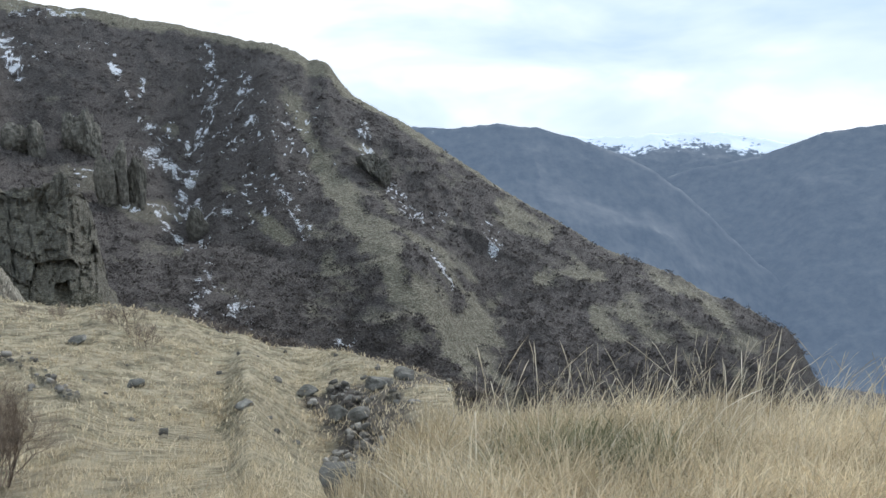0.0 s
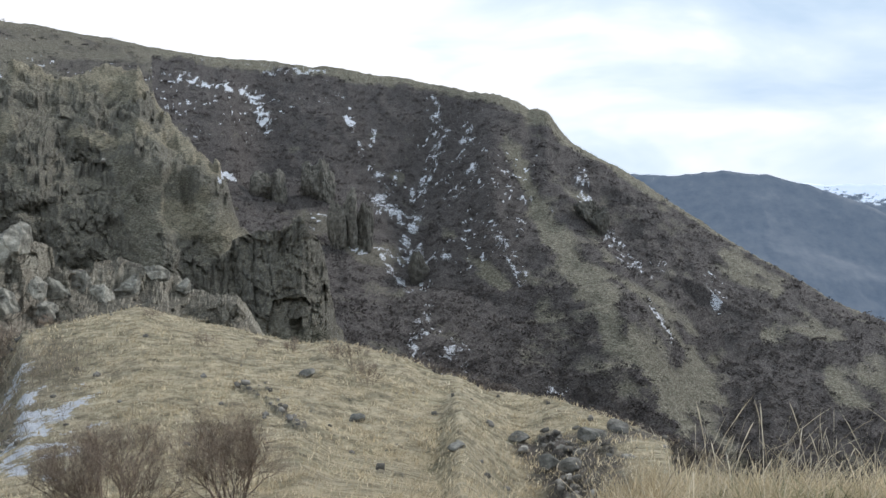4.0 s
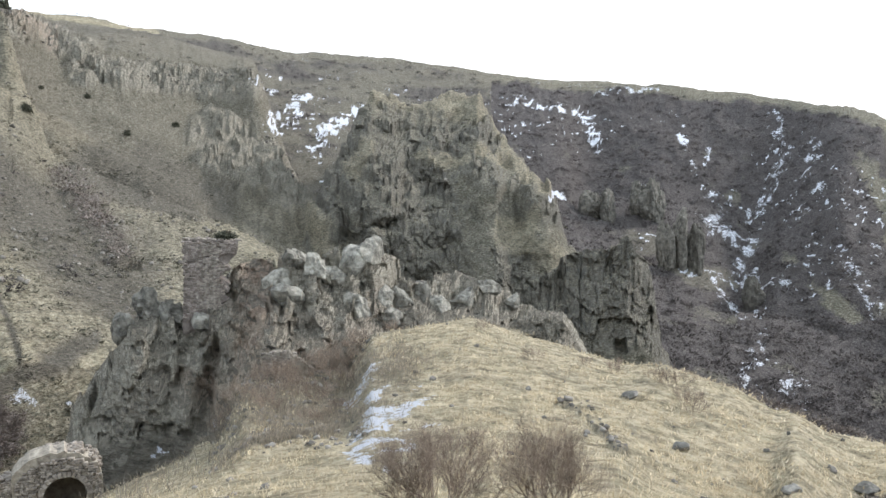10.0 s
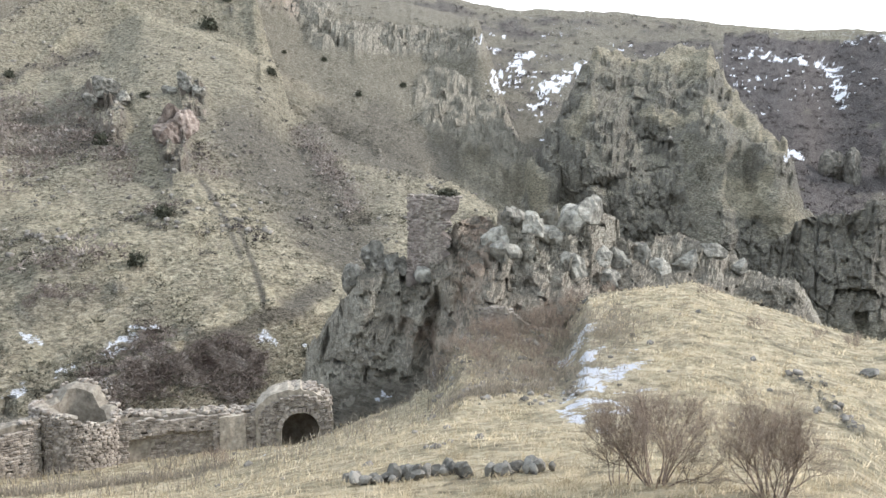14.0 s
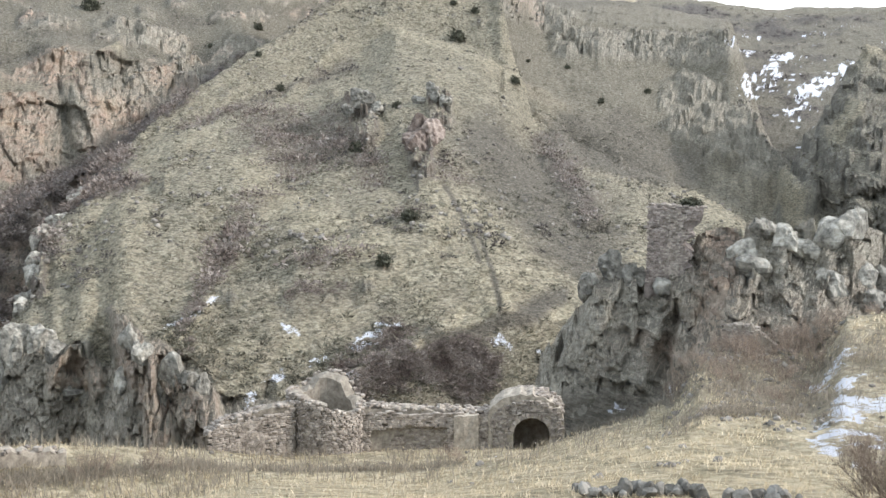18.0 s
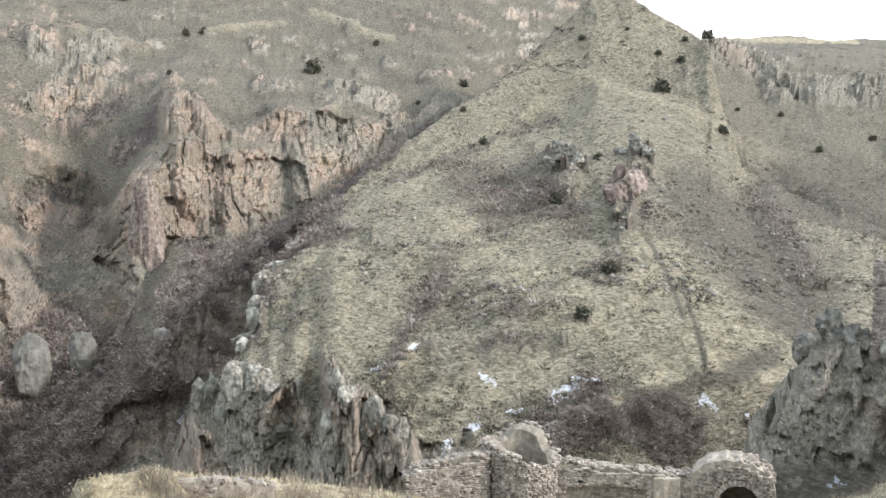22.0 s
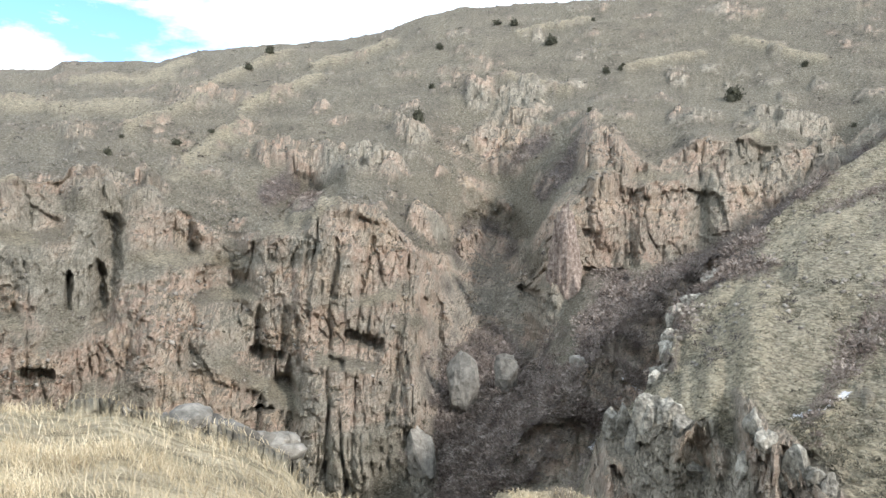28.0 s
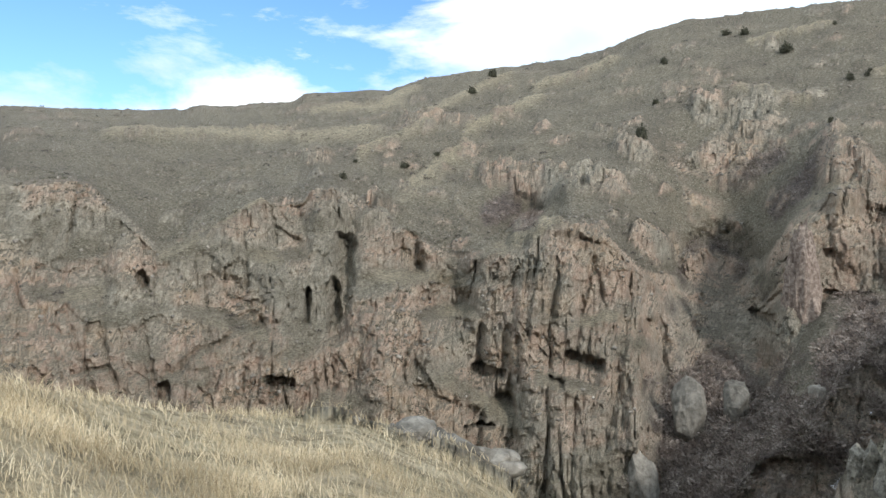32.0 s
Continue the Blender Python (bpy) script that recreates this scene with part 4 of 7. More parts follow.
straw = np.maximum.reduce([straw, 0.35 * cliff_grass, 0.7 * strips(TRACKS, 0.8, 0.5, 40), (0.36 * hill + 0.5 * hback) * rib])
weedy = np.maximum(beds(WEED_BEDS, 1.2, 1.0), 0.6 * beds(((50.0, 68, 43.5, 62, 0, 5.0), (47.0, 56, 43.0, 50, 0, 2.5)), 1.6, 0.9)) * near
ramp_grass = strips(RAMPS, 1.6, 0.8, 90) * gorge
straw = np.where(gorge, np.maximum(0.1 * smooth(N1, -0.2, 0.4), 0.45 * ramp_grass), straw)
earth = np.maximum(strips(SCREE, 1.2, 0.8), smooth(N2, 0.25, 0.6) * 0.3 * (hill | hback) * (1 - rib))
earth = np.where(hback & (AZD < 74), np.maximum(earth, 0.5), earth)
earth = np.maximum.reduce([earth, 0.75 * weedy, (0.5 + 0.45 * smooth(N2, -0.2, 0.3)) * gorge * (1 - 0.7 * ramp_grass)])
light_spur = strips([(*q[:5], q[5] * 0.55) for q in GRASSY_SPURS], 1.6, 1.5, 130)
scrub = np.where(far, smooth(0.74 + N1 * 0.5 + N2 * 0.75 + smooth(AZD, 6, 14) * 0.25 - smooth(V, 2.8, 3.0) * 1.2 - light_spur * (0.45 + 0.35 * smooth(AZD, -5, 1)), 0.16, 0.62), 0.0)
scrub = np.where(far & (AZD > 33), 0.2 + scrub * smooth(N1 + 0.5 * N2, -0.2, 0.3) * 0.6, scrub)
scrub = np.where(gorge & (V < 1.0) & (AZD < 109), 0.75 * smooth(N2 + 0.2, 0.1, 0.7), scrub)
scrub = np.where(K == len(KINDS), 0.8, scrub)
scrub = np.maximum.reduce([scrub, strips(SCRUB_GORGE, 0.7, 1.0), strips(SCRUB_HILL, 1.4, 1.2) * 0.42 * (1 - 0.8 * meadow), strips(SCRUB_FORT, 1.3, 1.2) * np.where(crag | near, 0.15, 0.6)])
# dark rock and crevice shade at the brink, put in as scrub colour
brink = beds(((7.2, 46, 4.2, 37, 0, 1.6), (5.6, 38, 3.2, 30, 0, 1.3), (3.4, 44, 1.0, 49, 0, 1.2)), 1.0, 1.0) * near
scrub = scrub * (1 - 0.8 * rock) * (1 - strips(TRACKS, 0.8, 0.4, 40))
scrub = np.maximum(scrub, 0.85 * brink)
snow = np.maximum.reduce([strips(SNOW_STREAKS, 0.9, 1.0, 90), strips(SNOW_STREAKS_EAST, 0.9, 1.0, 90), 1.5 * strips([q for q in SNOW_CHUTES if q[4] < 550], 0.9, 1.0, 90), 0.7 * strips([q for q in SNOW_CHUTES if q[4] >= 550], 1.2, 1.2, 90), 1.1 * strips(SNOW_HOLLOWS, 1.6, 1.1, 40), beds(SNOW_COURT, 1.0, 0.9), 0.8 * beds(((42.2, 60, 40.2, 38, 0, 2.0), (39.6, 54, 37.6, 41, 0, 1.4), (41.0, 66, 41.4, 56, 0, 0.9), (63.2, 51, 60.5, 53, 0, 0.7)), 1.2, 0.8)])
patchy = smooth(0.5 * RAGGED + 0.5 * fbm(X / 2.2 + 5, Y / 2.2, Z / 2.2, 3, 0.65) + 0.12, -0.05, 0.25)
snow = snow * np.where(near, 1.0 * (0.3 + 0.7 * patchy), 0.8 * (0.15 + 0.85 * patchy))
snow = np.maximum(snow, 0.9 * smooth(fbm(X / 4 + 11, Y / 4, Z / 3, 4, 0.7), 0.16, 0.3) * far * (V > 0.6) * (V < 2.97) * smooth(AZD, 4, 10) * smooth(N1 + 0.3 * (V - 1.5), -0.1, 0.35) * (1 - 0.7 * smooth(V, 2.5, 2.9)))
snow = np.where(near, np.minimum(snow, 0.84), snow)
hollow = strips(CAVES, 0.3, 0.75, 40)
crack = strips(CLEFTS, 0.5, 1.4, 40)

# crag and gorge rock coloured paler: partly lighter stone, partly for the shaded cliffs beyond
earth = np.where(crag, 1.0, earth)
earth = np.where(hill & (V < 1.4), np.maximum(earth, 0.9 * rock), earth)
earth = np.where(near, np.maximum(earth, 0.3 * rock), earth)

# benches: the cliff steps back above them and grass grows on the step
tier = np.zeros(R.shape)
for a1, z1, a2, z2, dist, half in BENCHES:
    if a1 > a2:
        a1, z1, a2, z2 = a2, z2, a1, z1
    c0, c1 = np.searchsorted(AZ, (a1 - 1.2, a2 + 1.2))
    sl = slice(c0, c1)
    line = np.interp(AZD[sl], (a1, a2), (z1, z2)) + 0.7 * RAGGED[sl]
    end = smooth(AZD[sl], a1 - 1.0, a1 + 0.4) * (1 - smooth(AZD[sl], a2 - 0.4, a2 + 1.0)) * (R[sl] > dist - 50) * gorge[sl]
    tier[sl] += 6.0 * end * smooth(Z[sl] - line, -half, half) * (1 - smooth(Z[sl] - line, 6, 26))
    on = end * (1 - smooth(np.abs(Z[sl] - line) / half, 0.6, 1.3)) * (np.abs(R[sl] - dist) < 50)
    rock[sl] *= 1 - 0.85 * on
    straw[sl] = np.maximum(straw[sl], 0.45 * on)

# relief: swells and tussocks everywhere, clefts, columns and ledges in the rock
away = smooth(R, 3, 40)
swell = fbm(X / 14, Y / 14, Z / 14, 4, 0.5)
tuft = np.maximum(0, np.where(R < 130, fbm(X / 1.6, Y / 1.6, Z / 1.6, 3, 0.6), fbm(X / 4.0, Y / 4.0, Z / 2.5, 2, 0.6)))
furrow = fbm(X / 34, Y / 34, Z / 90, 3, 0.55, ridged=True) * smooth(R, 110, 200)
Z2 = Z + swell * np.minimum(1.6, R * 0.007) * away + furrow * 1.0 * (1 - smooth(V, 0.9, 1.0) * (hill & (V > 3.6))) + tuft * np.clip(R * 0.004, 0.05, 1.1) * (1 - rock) * away


def cells(u, v, k):
    """Jittered cells: distance to the nearest and the next centre, a random value and a tilted facet for each cell."""
    iu, iv = np.floor(u).astype(np.int64), np.floor(v).astype(np.int64)
    f1 = np.full(u.shape, 9.0); f2 = f1.copy(); h = np.zeros(u.shape); tilt = h.copy()
    for du in (-1, 0, 1):
        for dv in (-1, 0, 1):
            a, b = iu + du, iv + dv
            du2, dv2 = u - (a + 0.1 + 0.8 * lattice(a, b, k)), v - (b + 0.1 + 0.8 * lattice(a, b, k + 3))
            d = np.hypot(du2, dv2)
            closer = d < f1
            f2 = np.where(closer, f1, np.minimum(f2, d))
            h = np.where(closer, lattice(a, b, k + 7), h)
            tilt = np.where(closer, 2.2 * (lattice(a, b, k + 11) - 0.5) * du2 + 2.2 * (lattice(a, b, k + 13) - 0.35) * dv2, tilt)
            f1 = np.where(closer, d, f1)
    return f1, f2, h, tilt


def rock_relief(s, dist, where, tall, blocky, fluted):
    """How far the face lies back: broad buttresses, upright flutes with rounded backs, ledges, a few open joints, crumbling edges."""
    along, up, depth = A[where] * dist / s, Z[where] / s, R[where] / s
    lean = fbm(along / 30, up / 34, depth / 60, 2) * 5 + fbm(along / 7, up / 9, depth / 30, 3) * 1.2
    u, v = along + lean, up / tall
    out = 6.0 * fbm(u / 26, v / 60, depth / 60, 3)
    flute = vnoise(u / 7.5, v / 40, depth / 60)
    flute2 = vnoise(u / 2.7 + 5, v / 15, depth / 40)
    groove = vnoise(u / 1.2 + 9, v / 8, depth / 30)
    out = out + fluted * 3.0 * np.exp(-np.abs(flute) * 6) + fluted * 1.7 * np.exp(-np.abs(flute2) * 5) * (0.4 + smooth(vnoise(along / 20, v / 12, depth / 50), -0.3, 0.3)) + 0.5 * np.abs(groove)
    out = out + 1.1 * vnoise(along / 16, up / 4.5 + lean * 0.2, depth / 30) + 0.45 * vnoise(along / 6, up / 1.6 + lean * 0.2, depth / 30)
    joint = np.abs(vnoise(u / 13 + 3, v / 50, depth / 60))
    out = out + 3.0 * (1 - smooth(joint, 0.0, 0.05)) * smooth(vnoise(along / 12, v / 10, depth / 40), 0.0, 0.3)
    out = out + 0.6 * fbm(along / 1.5, up / 1.6, depth, 3, 0.6)
    for size_u, size_v, step in ((9.0, 18.0 * tall, 3.0), (3.4, 6.0 * tall, 2.0), (1.5, 2.2 * tall, 1.0)):
        f1, f2, h, tilt = cells(u / size_u, (up + lean * 0.4) / size_v, int(size_u * 10))
        out = out + blocky * (step * (0.55 * (h - 0.5) + 0.7 * tilt) + 0.25 * step * (1 - smooth(f2 - f1, 0.0, 0.14)))
    return out * s


rock_mass = even(rock, 2)
proud_mass = even(proud, 1)
proud_big = even(np.maximum(proud_gorge, proud_hill), 2)
back = np.zeros(R.shape)
lip = hill & (V < 1.6)
for m, s, dist, tall, blocky, fluted in ((crag & (rock > 0.02), 0.55, 90.0, 0.4, 1.5, 0.3), (lip & (rock > 0.02), 0.5, 125.0, 0.5, 1.2, 0.9), (gorge & (rock > 0.02), 1.0, 260.0, 0.9, 0.8, 1.0), (~crag & ~lip & ~gorge & (rock > 0.02), 1.1, 260.0, 0.7, 1.3, 0.8)):
    back[m] = rock_relief(s, dist, m, tall, blocky, fluted)
back = back * np.where(cliff | bastion, 0.75, 1.0)
steep = smooth(slope, 0.45, 1.0)
back = back * np.where(near, 0.12, np.where(crag, 0.6, np.where(lip, 1.4, 1.0) * np.where(bastion | cliff | lip, 1.0, np.maximum(0.08 + 0.92 * steep, 0.7 * proud_big))))
back = back * rock_mass - proud_mass * np.where(near, 0.4, 2.0)
back = back + np.where(gorge, 6.0, 4.0) * hollow + np.where(crag, 2.5, 2.0) * crack
butt = strips(BUTTRESSES, 1.6, 0.5)
alcove = strips(ALCOVES, 1.0, 0.7)
back = back - 7.0 * butt * (gorge + 0.5 * (cliff | far | bastion)) + 8.0 * alcove * (gorge + 0.3 * (cliff | far | bastion))
back = back + tier
back = back + lip * 5.0 * strips(((88.6, -27.5, 90.2, -35.0, 118, 2.2), (90.2, -31.0, 90.6, -36.0, 118, 2.6), (85.2, -28.0, 85.0, -31.0, 108, 0.8)), 1.2, 0.8)
recess, crag_rib = strips(CRAG_RECESSES, 1.0, 0.6), strips(CRAG_RIBS, 1.6, 0.5)
back = back + crag * (1.8 * recess - 2.4 * crag_rib)
back = back + (cliff | far | bastion | hback) * (3.0 * strips(CLIFF_ALCOVES, 1.4, 0.7) - 3.0 * strips(CLIFF_RIBS, 1.9, 0.5))
swale = strips(SWALES, 2.0, 0.4) * (hill | hback | far | gorge)
fade = smooth(R, 20, 70)
R2 = np.maximum(R + back * fade, 0.0)
lump = smooth(N2 + 0.6 * RAGGED, 0.0, 0.5) * scrub
Z2 = Z2 + lump * np.clip(R * 0.004, 0, 1.6) * away + rock_mass * (~near) * np.abs(np.where(R < 130, RAGGED_FINE, fbm(X / 6 + 9, Y / 6, Z / 5, 2))) * np.clip(R * 0.006, 0, 1.4)
crown = np.abs(fbm(X / 10 + 3, Y / 10, Z / 7, 2, 0.5))
_, _, slab, _ = cells(X / 1.3, Y / 1.3, 21)
Z2 = Z2 + proud_near * (0.4 * slab - 0.1)
Z2 = Z2 - np.where(hill, 2.2, 6.5) * swale + 1.6 * rib + 2.2 * ramp_grass
warp = vnoise(X / 9, Y / 9, Z / 9) * 0.7
_, _, lift, _ = cells(A * 250 / 3.2 + warp, Z / 3.0 + warp, 5)
Z2 = Z2 + proud_mass * (~near) * (0.3 + 3.0 * np.maximum(0, crown - 0.08) + (2.0 + 2.6 * proud_big) * lift) * np.clip(R / 300, 0.35, 1.0)
_, _, knob, _ = cells(A * 90 / 2.6 + warp, Z / 2.4 + warp, 9)
Z2 = Z2 + crag * smooth(V, 0.6, 1.6) * (2.6 * knob - 0.9) + (cliff | bastion) * smooth(V, 0.5, 1.0) * 3.0 * (lift - 0.4)
X2, Y2 = SA * R2, CA * R2


def grid_mesh(name, xs, ys, zs, material, hard=None):
    n, m = xs.shape
    me = bpy.data.meshes.new(name)
    co = np.stack([xs, ys, zs], -1).reshape(-1, 3).astype(np.float32)
    i, j = np.meshgrid(np.arange(n - 1), np.arange(m - 1), indexing="ij")
    q = np.stack([i * m + j, i * m + j + 1, (i + 1) * m + j + 1, (i + 1) * m + j], -1).reshape(-1, 4)[:, ::-1]
    me.vertices.add(len(co)); me.vertices.foreach_set("co", co.ravel())
    me.loops.add(q.size); me.loops.foreach_set("vertex_index", q.ravel().astype(np.int32))
    me.polygons.add(len(q)); me.polygons.foreach_set("loop_start", np.arange(0, q.size, 4, dtype=np.int32))
    me.update(calc_edges=True)
    me.materials.append(material)
    if hard is None:
        me.shade_smooth()
    else:
        me.polygons.foreach_set("use_smooth", hard[:-1, :-1].ravel() < 0.5)
    return me


def colour_layer(me, name, *channels):
    a = me.color_attributes.new(name, "FLOAT_COLOR", "POINT")
    v = np.stack([c.ravel() for c in channels] + [np.ones(channels[0].size)], -1).astype(np.float32)
    a.data.foreach_set("color", v.ravel())


land = grid_mesh("ground", X2, Y2, Z2, GROUND, rock)
colour_layer(land, "cover", rock, scrub, snow)
colour_layer(land, "tint", red, straw, earth)
ground = tagged(new("ground", land), "dry grassy hillsides, rock and scrub round a gorge", "ground", kind="structure")

# ---- distant mountains down the valley ----
def mountain_material():
    m, nt, b = mat("distant_mountain")
    geo = nt.nodes.new("ShaderNodeNewGeometry")
    pos = geo.outputs["Position"]
    n = tex(nt, 0.03, 8, 0.75, pos)
    sepz = nt.nodes.new("ShaderNodeSeparateXYZ")
    nt.links.new(pos, sepz.inputs[0])
    col = ramp(nt, n, (0.38, (0.045, 0.052, 0.056)), (0.5, (0.07, 0.076, 0.078)), (0.65, (0.105, 0.108, 0.102)))
    cov = nt.nodes.new("ShaderNodeAttribute")
    cov.attribute_name = "snow"
    f = ramp(nt, calc(nt, "ADD", cov.outputs["Fac"], calc(nt, "MULTIPLY", calc(nt, "SUBTRACT", n, 0.5), 1.6)), (0.5, g3(0)), (0.62, g3(1)))
    col = mix(nt, f, col, (0.85, 0.88, 0.92))
    nt.links.new(col, b.inputs["Base Color"])
    # blue haze over kilometres of air, put in as an even glow of the mountain surface
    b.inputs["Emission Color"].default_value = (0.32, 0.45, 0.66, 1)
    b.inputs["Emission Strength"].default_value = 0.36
    return m


HAZED_MOUNTAIN = mountain_material()


def mountain(crest, foot_drop, depth, snow_bias, label, melt=1.6):
    """A mountain whose crest runs along (bearing, distance, height) and whose flank comes down towards the valley."""
    p = np.array(crest)
    az = np.arange(p[0, 0], p[-1, 0], 0.08)
    d, h = np.interp(az, p[:, 0], p[:, 1]), np.interp(az, p[:, 0], p[:, 2])
    u = np.linspace(-0.25, 1, 90)[None, :]
    a = np.radians(az)[:, None]
    rr = d[:, None] - depth * np.maximum(u, 0) + np.minimum(u, 0) * -1600
    zz = h[:, None] - foot_drop * np.maximum(u, 0) ** 0.9 + np.minimum(u, 0) * 500
    x, y = -np.sin(a) * rr, np.cos(a) * rr
    rel = fbm(x / 420, y / 420, zz / 420, 5, 0.55, ridged=True)
    rel2 = fbm(x / 90, y / 90, zz / 90, 4, 0.6)
    zz2 = zz + (rel * 34 * np.minimum(1, np.maximum(u, 0) * 5) + rel2 * 12) * np.minimum(1, d[:, None] / 2500)
    me = grid_mesh("distant_mountain", x, y, zz2, HAZED_MOUNTAIN)
    at = me.attributes.new("snow", "FLOAT", "POINT")
    s = snow_bias - u * melt + rel * 0.1 + rel2 * 0.4 + 0.0 * x
    s = s - np.clip((-70 - h[:, None]) / 120, 0, 1) * (d[:, None] < 3500)
    at.data.foreach_set("value", s.astype(np.float32).ravel())
    return tagged(new("distant_mountain", me), label, "mountain", kind="structure")


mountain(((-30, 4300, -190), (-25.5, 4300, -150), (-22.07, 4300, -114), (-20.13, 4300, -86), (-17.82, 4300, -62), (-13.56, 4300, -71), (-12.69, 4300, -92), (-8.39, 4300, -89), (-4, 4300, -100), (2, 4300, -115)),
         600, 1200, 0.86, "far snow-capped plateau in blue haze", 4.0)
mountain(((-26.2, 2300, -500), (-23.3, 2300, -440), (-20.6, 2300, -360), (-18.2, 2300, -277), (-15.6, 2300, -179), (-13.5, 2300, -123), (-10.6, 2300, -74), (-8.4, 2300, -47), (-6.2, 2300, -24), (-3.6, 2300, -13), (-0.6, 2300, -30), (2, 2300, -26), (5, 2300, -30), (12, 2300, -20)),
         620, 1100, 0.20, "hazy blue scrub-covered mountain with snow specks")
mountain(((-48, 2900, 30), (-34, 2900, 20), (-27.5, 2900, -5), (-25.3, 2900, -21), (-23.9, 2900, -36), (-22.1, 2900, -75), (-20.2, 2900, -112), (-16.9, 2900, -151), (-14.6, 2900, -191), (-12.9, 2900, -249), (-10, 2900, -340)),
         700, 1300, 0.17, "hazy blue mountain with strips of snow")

# ---- helpers for things ----
ORDER = [np.maximum.accumulate(R2[i] + np.arange(NR) * 1e-6) for i in range(len(AZ))]


def place(bearing, dist):
    a = math.radians(bearing)
    return -math.sin(a) * dist, math.cos(a) * dist


def ground_z(bearing, dist):
    i = int(np.clip(np.searchsorted(AZ, bearing), 1, len(AZ) - 1))
    i -= int(abs(AZ[i - 1] - bearing) < abs(AZ[i] - bearing))
    return float(np.interp(dist, ORDER[i], Z2[i]))


def stand(bearing, dist, sink=0.0):
    return Vector((*place(bearing, dist), ground_z(bearing, dist) - sink))


def part(name, bm, material, parent, label="", smooth_faces=False):
    me = bpy.data.meshes.new(name)
    bm.to_mesh(me)
    bm.free()
    me.materials.append(material)
    if smooth_faces:
        me.shade_smooth()
    ob = new(name, me)
    ob.parent = parent
    if label:
        tagged(ob, label)
    return ob


def tri_mesh(name, verts, faces, material):
    """A mesh from arrays, all faces with the same number of corners."""
    me = bpy.data.meshes.new(name)
    k = faces.shape[1]
    me.vertices.add(len(verts)); me.vertices.foreach_set("co", verts.astype(np.float32).ravel())
    me.loops.add(faces.size); me.loops.foreach_set("vertex_index", faces.astype(np.int32).ravel())
    me.polygons.add(len(faces)); me.polygons.foreach_set("loop_start", np.arange(0, faces.size, k, dtype=np.int32))
    me.update(calc_edges=True)
    me.materials.append(material)
    return me


def thing(name, at, label, category, group="", kind=""):
    ob = new(name)
    ob.empty_display_size = 0.3
    ob.location = at
    return tagged(ob, label, category, group, kind)


def simple(name, stops, scale, rough=0.9, island=False, grain=None, wide=False):
    m, nt, b = mat(name)
    geo = nt.nodes.new("ShaderNodeNewGeometry")
    tc = nt.nodes.new("ShaderNodeTexCoord").outputs["Object"]
    f = tex(nt, scale, 6, 0.7, geo.outputs["Position"])
    col = ramp(nt, f, *stops)
    info = nt.nodes.new("ShaderNodeObjectInfo").outputs["Random"]
    r = geo.outputs["Random Per Island"] if island else info
    shades = ((0.0, (0.6, 0.57, 0.53)), (0.3, (0.9, 0.85, 0.76)), (0.7, (1.08, 1.05, 1.0)), (1.0, (1.3, 1.3, 1.3))) if wide else ((0.0, g3(0.68)), (1.0, g3(1.3)))
    col = mix(nt, 1.0, col, ramp(nt, r, *shades), "MULTIPLY")
    nt.links.new(col, b.inputs["Base Color"])
    b.inputs["Roughness"].default_value = rough
    bump(nt, b, tex(nt, scale * 3, 6, 0.7, tc), 0.6, grain or 0.03)
    return m


STONE = simple("masonry_stone", ((0.34, (0.15, 0.128, 0.105)), (0.5, (0.265, 0.232, 0.194)), (0.66, (0.4, 0.36, 0.305))), 2.0)
STONE_JOINED = simple("masonry_rubble", ((0.34, (0.15, 0.128, 0.105)), (0.5, (0.265, 0.232, 0.194)), (0.66, (0.4, 0.36, 0.305))), 2.0, island=True)
CORE = simple("rubble_core", ((0.3, (0.14, 0.12, 0.095)), (0.5, (0.27, 0.238, 0.19)), (0.72, (0.43, 0.39, 0.315))), 2.6)
ROCKY = simple("field_rock", ((0.36, (0.1, 0.092, 0.082)), (0.5, (0.21, 0.193, 0.173)), (0.64, (0.35, 0.328, 0.295))), 2.0)
BOULDER = simple("boulder_rock", ((0.34, (0.1, 0.093, 0.08)), (0.5, (0.175, 0.165, 0.142)), (0.66, (0.26, 0.245, 0.212))), 0.45, grain=0.3)
TWIG = simple("bare_twig", ((0.36, (0.15, 0.115, 0.09)), (0.5, (0.28, 0.22, 0.17)), (0.64, (0.42, 0.335, 0.25))), 6.0)
BARK = simple("dark_bark", ((0.3, (0.035, 0.025, 0.02)), (0.7, (0.1, 0.075, 0.06))), 12.0)
JUNIPER = simple("juniper_needles", ((0.34, (0.035, 0.036, 0.026)), (0.5, (0.075, 0.076, 0.053)), (0.68, (0.14, 0.138, 0.095))), 3.0, island=True)
SCRUB = simple("leafless_scrub", ((0.36, (0.1, 0.076, 0.064)), (0.5, (0.21, 0.175, 0.15)), (0.64, (0.35, 0.31, 0.27))), 0.25, island=True)
SCRUB_FAR = simple("slope_scrub", ((0.36, (0.045, 0.038, 0.036)), (0.5, (0.095, 0.083, 0.077)), (0.64, (0.17, 0.15, 0.135))), 0.25, island=True)
ROCK_DARK = simple("lichened_rock", ((0.36, (0.07, 0.065, 0.055)), (0.5, (0.155, 0.146, 0.125)), (0.64, (0.25, 0.236, 0.205))), 2.0)
TOWER_STONE = simple("tower_stone", ((0.34, (0.15, 0.126, 0.108)), (0.5, (0.235, 0.2, 0.172)), (0.66, (0.33, 0.29, 0.252))), 2.0)
TOWER_RUBBLE = simple("tower_rubble", ((0.34, (0.15, 0.126, 0.108)), (0.5, (0.235, 0.2, 0.172)), (0.66, (0.33, 0.29, 0.252))), 2.0, island=True)
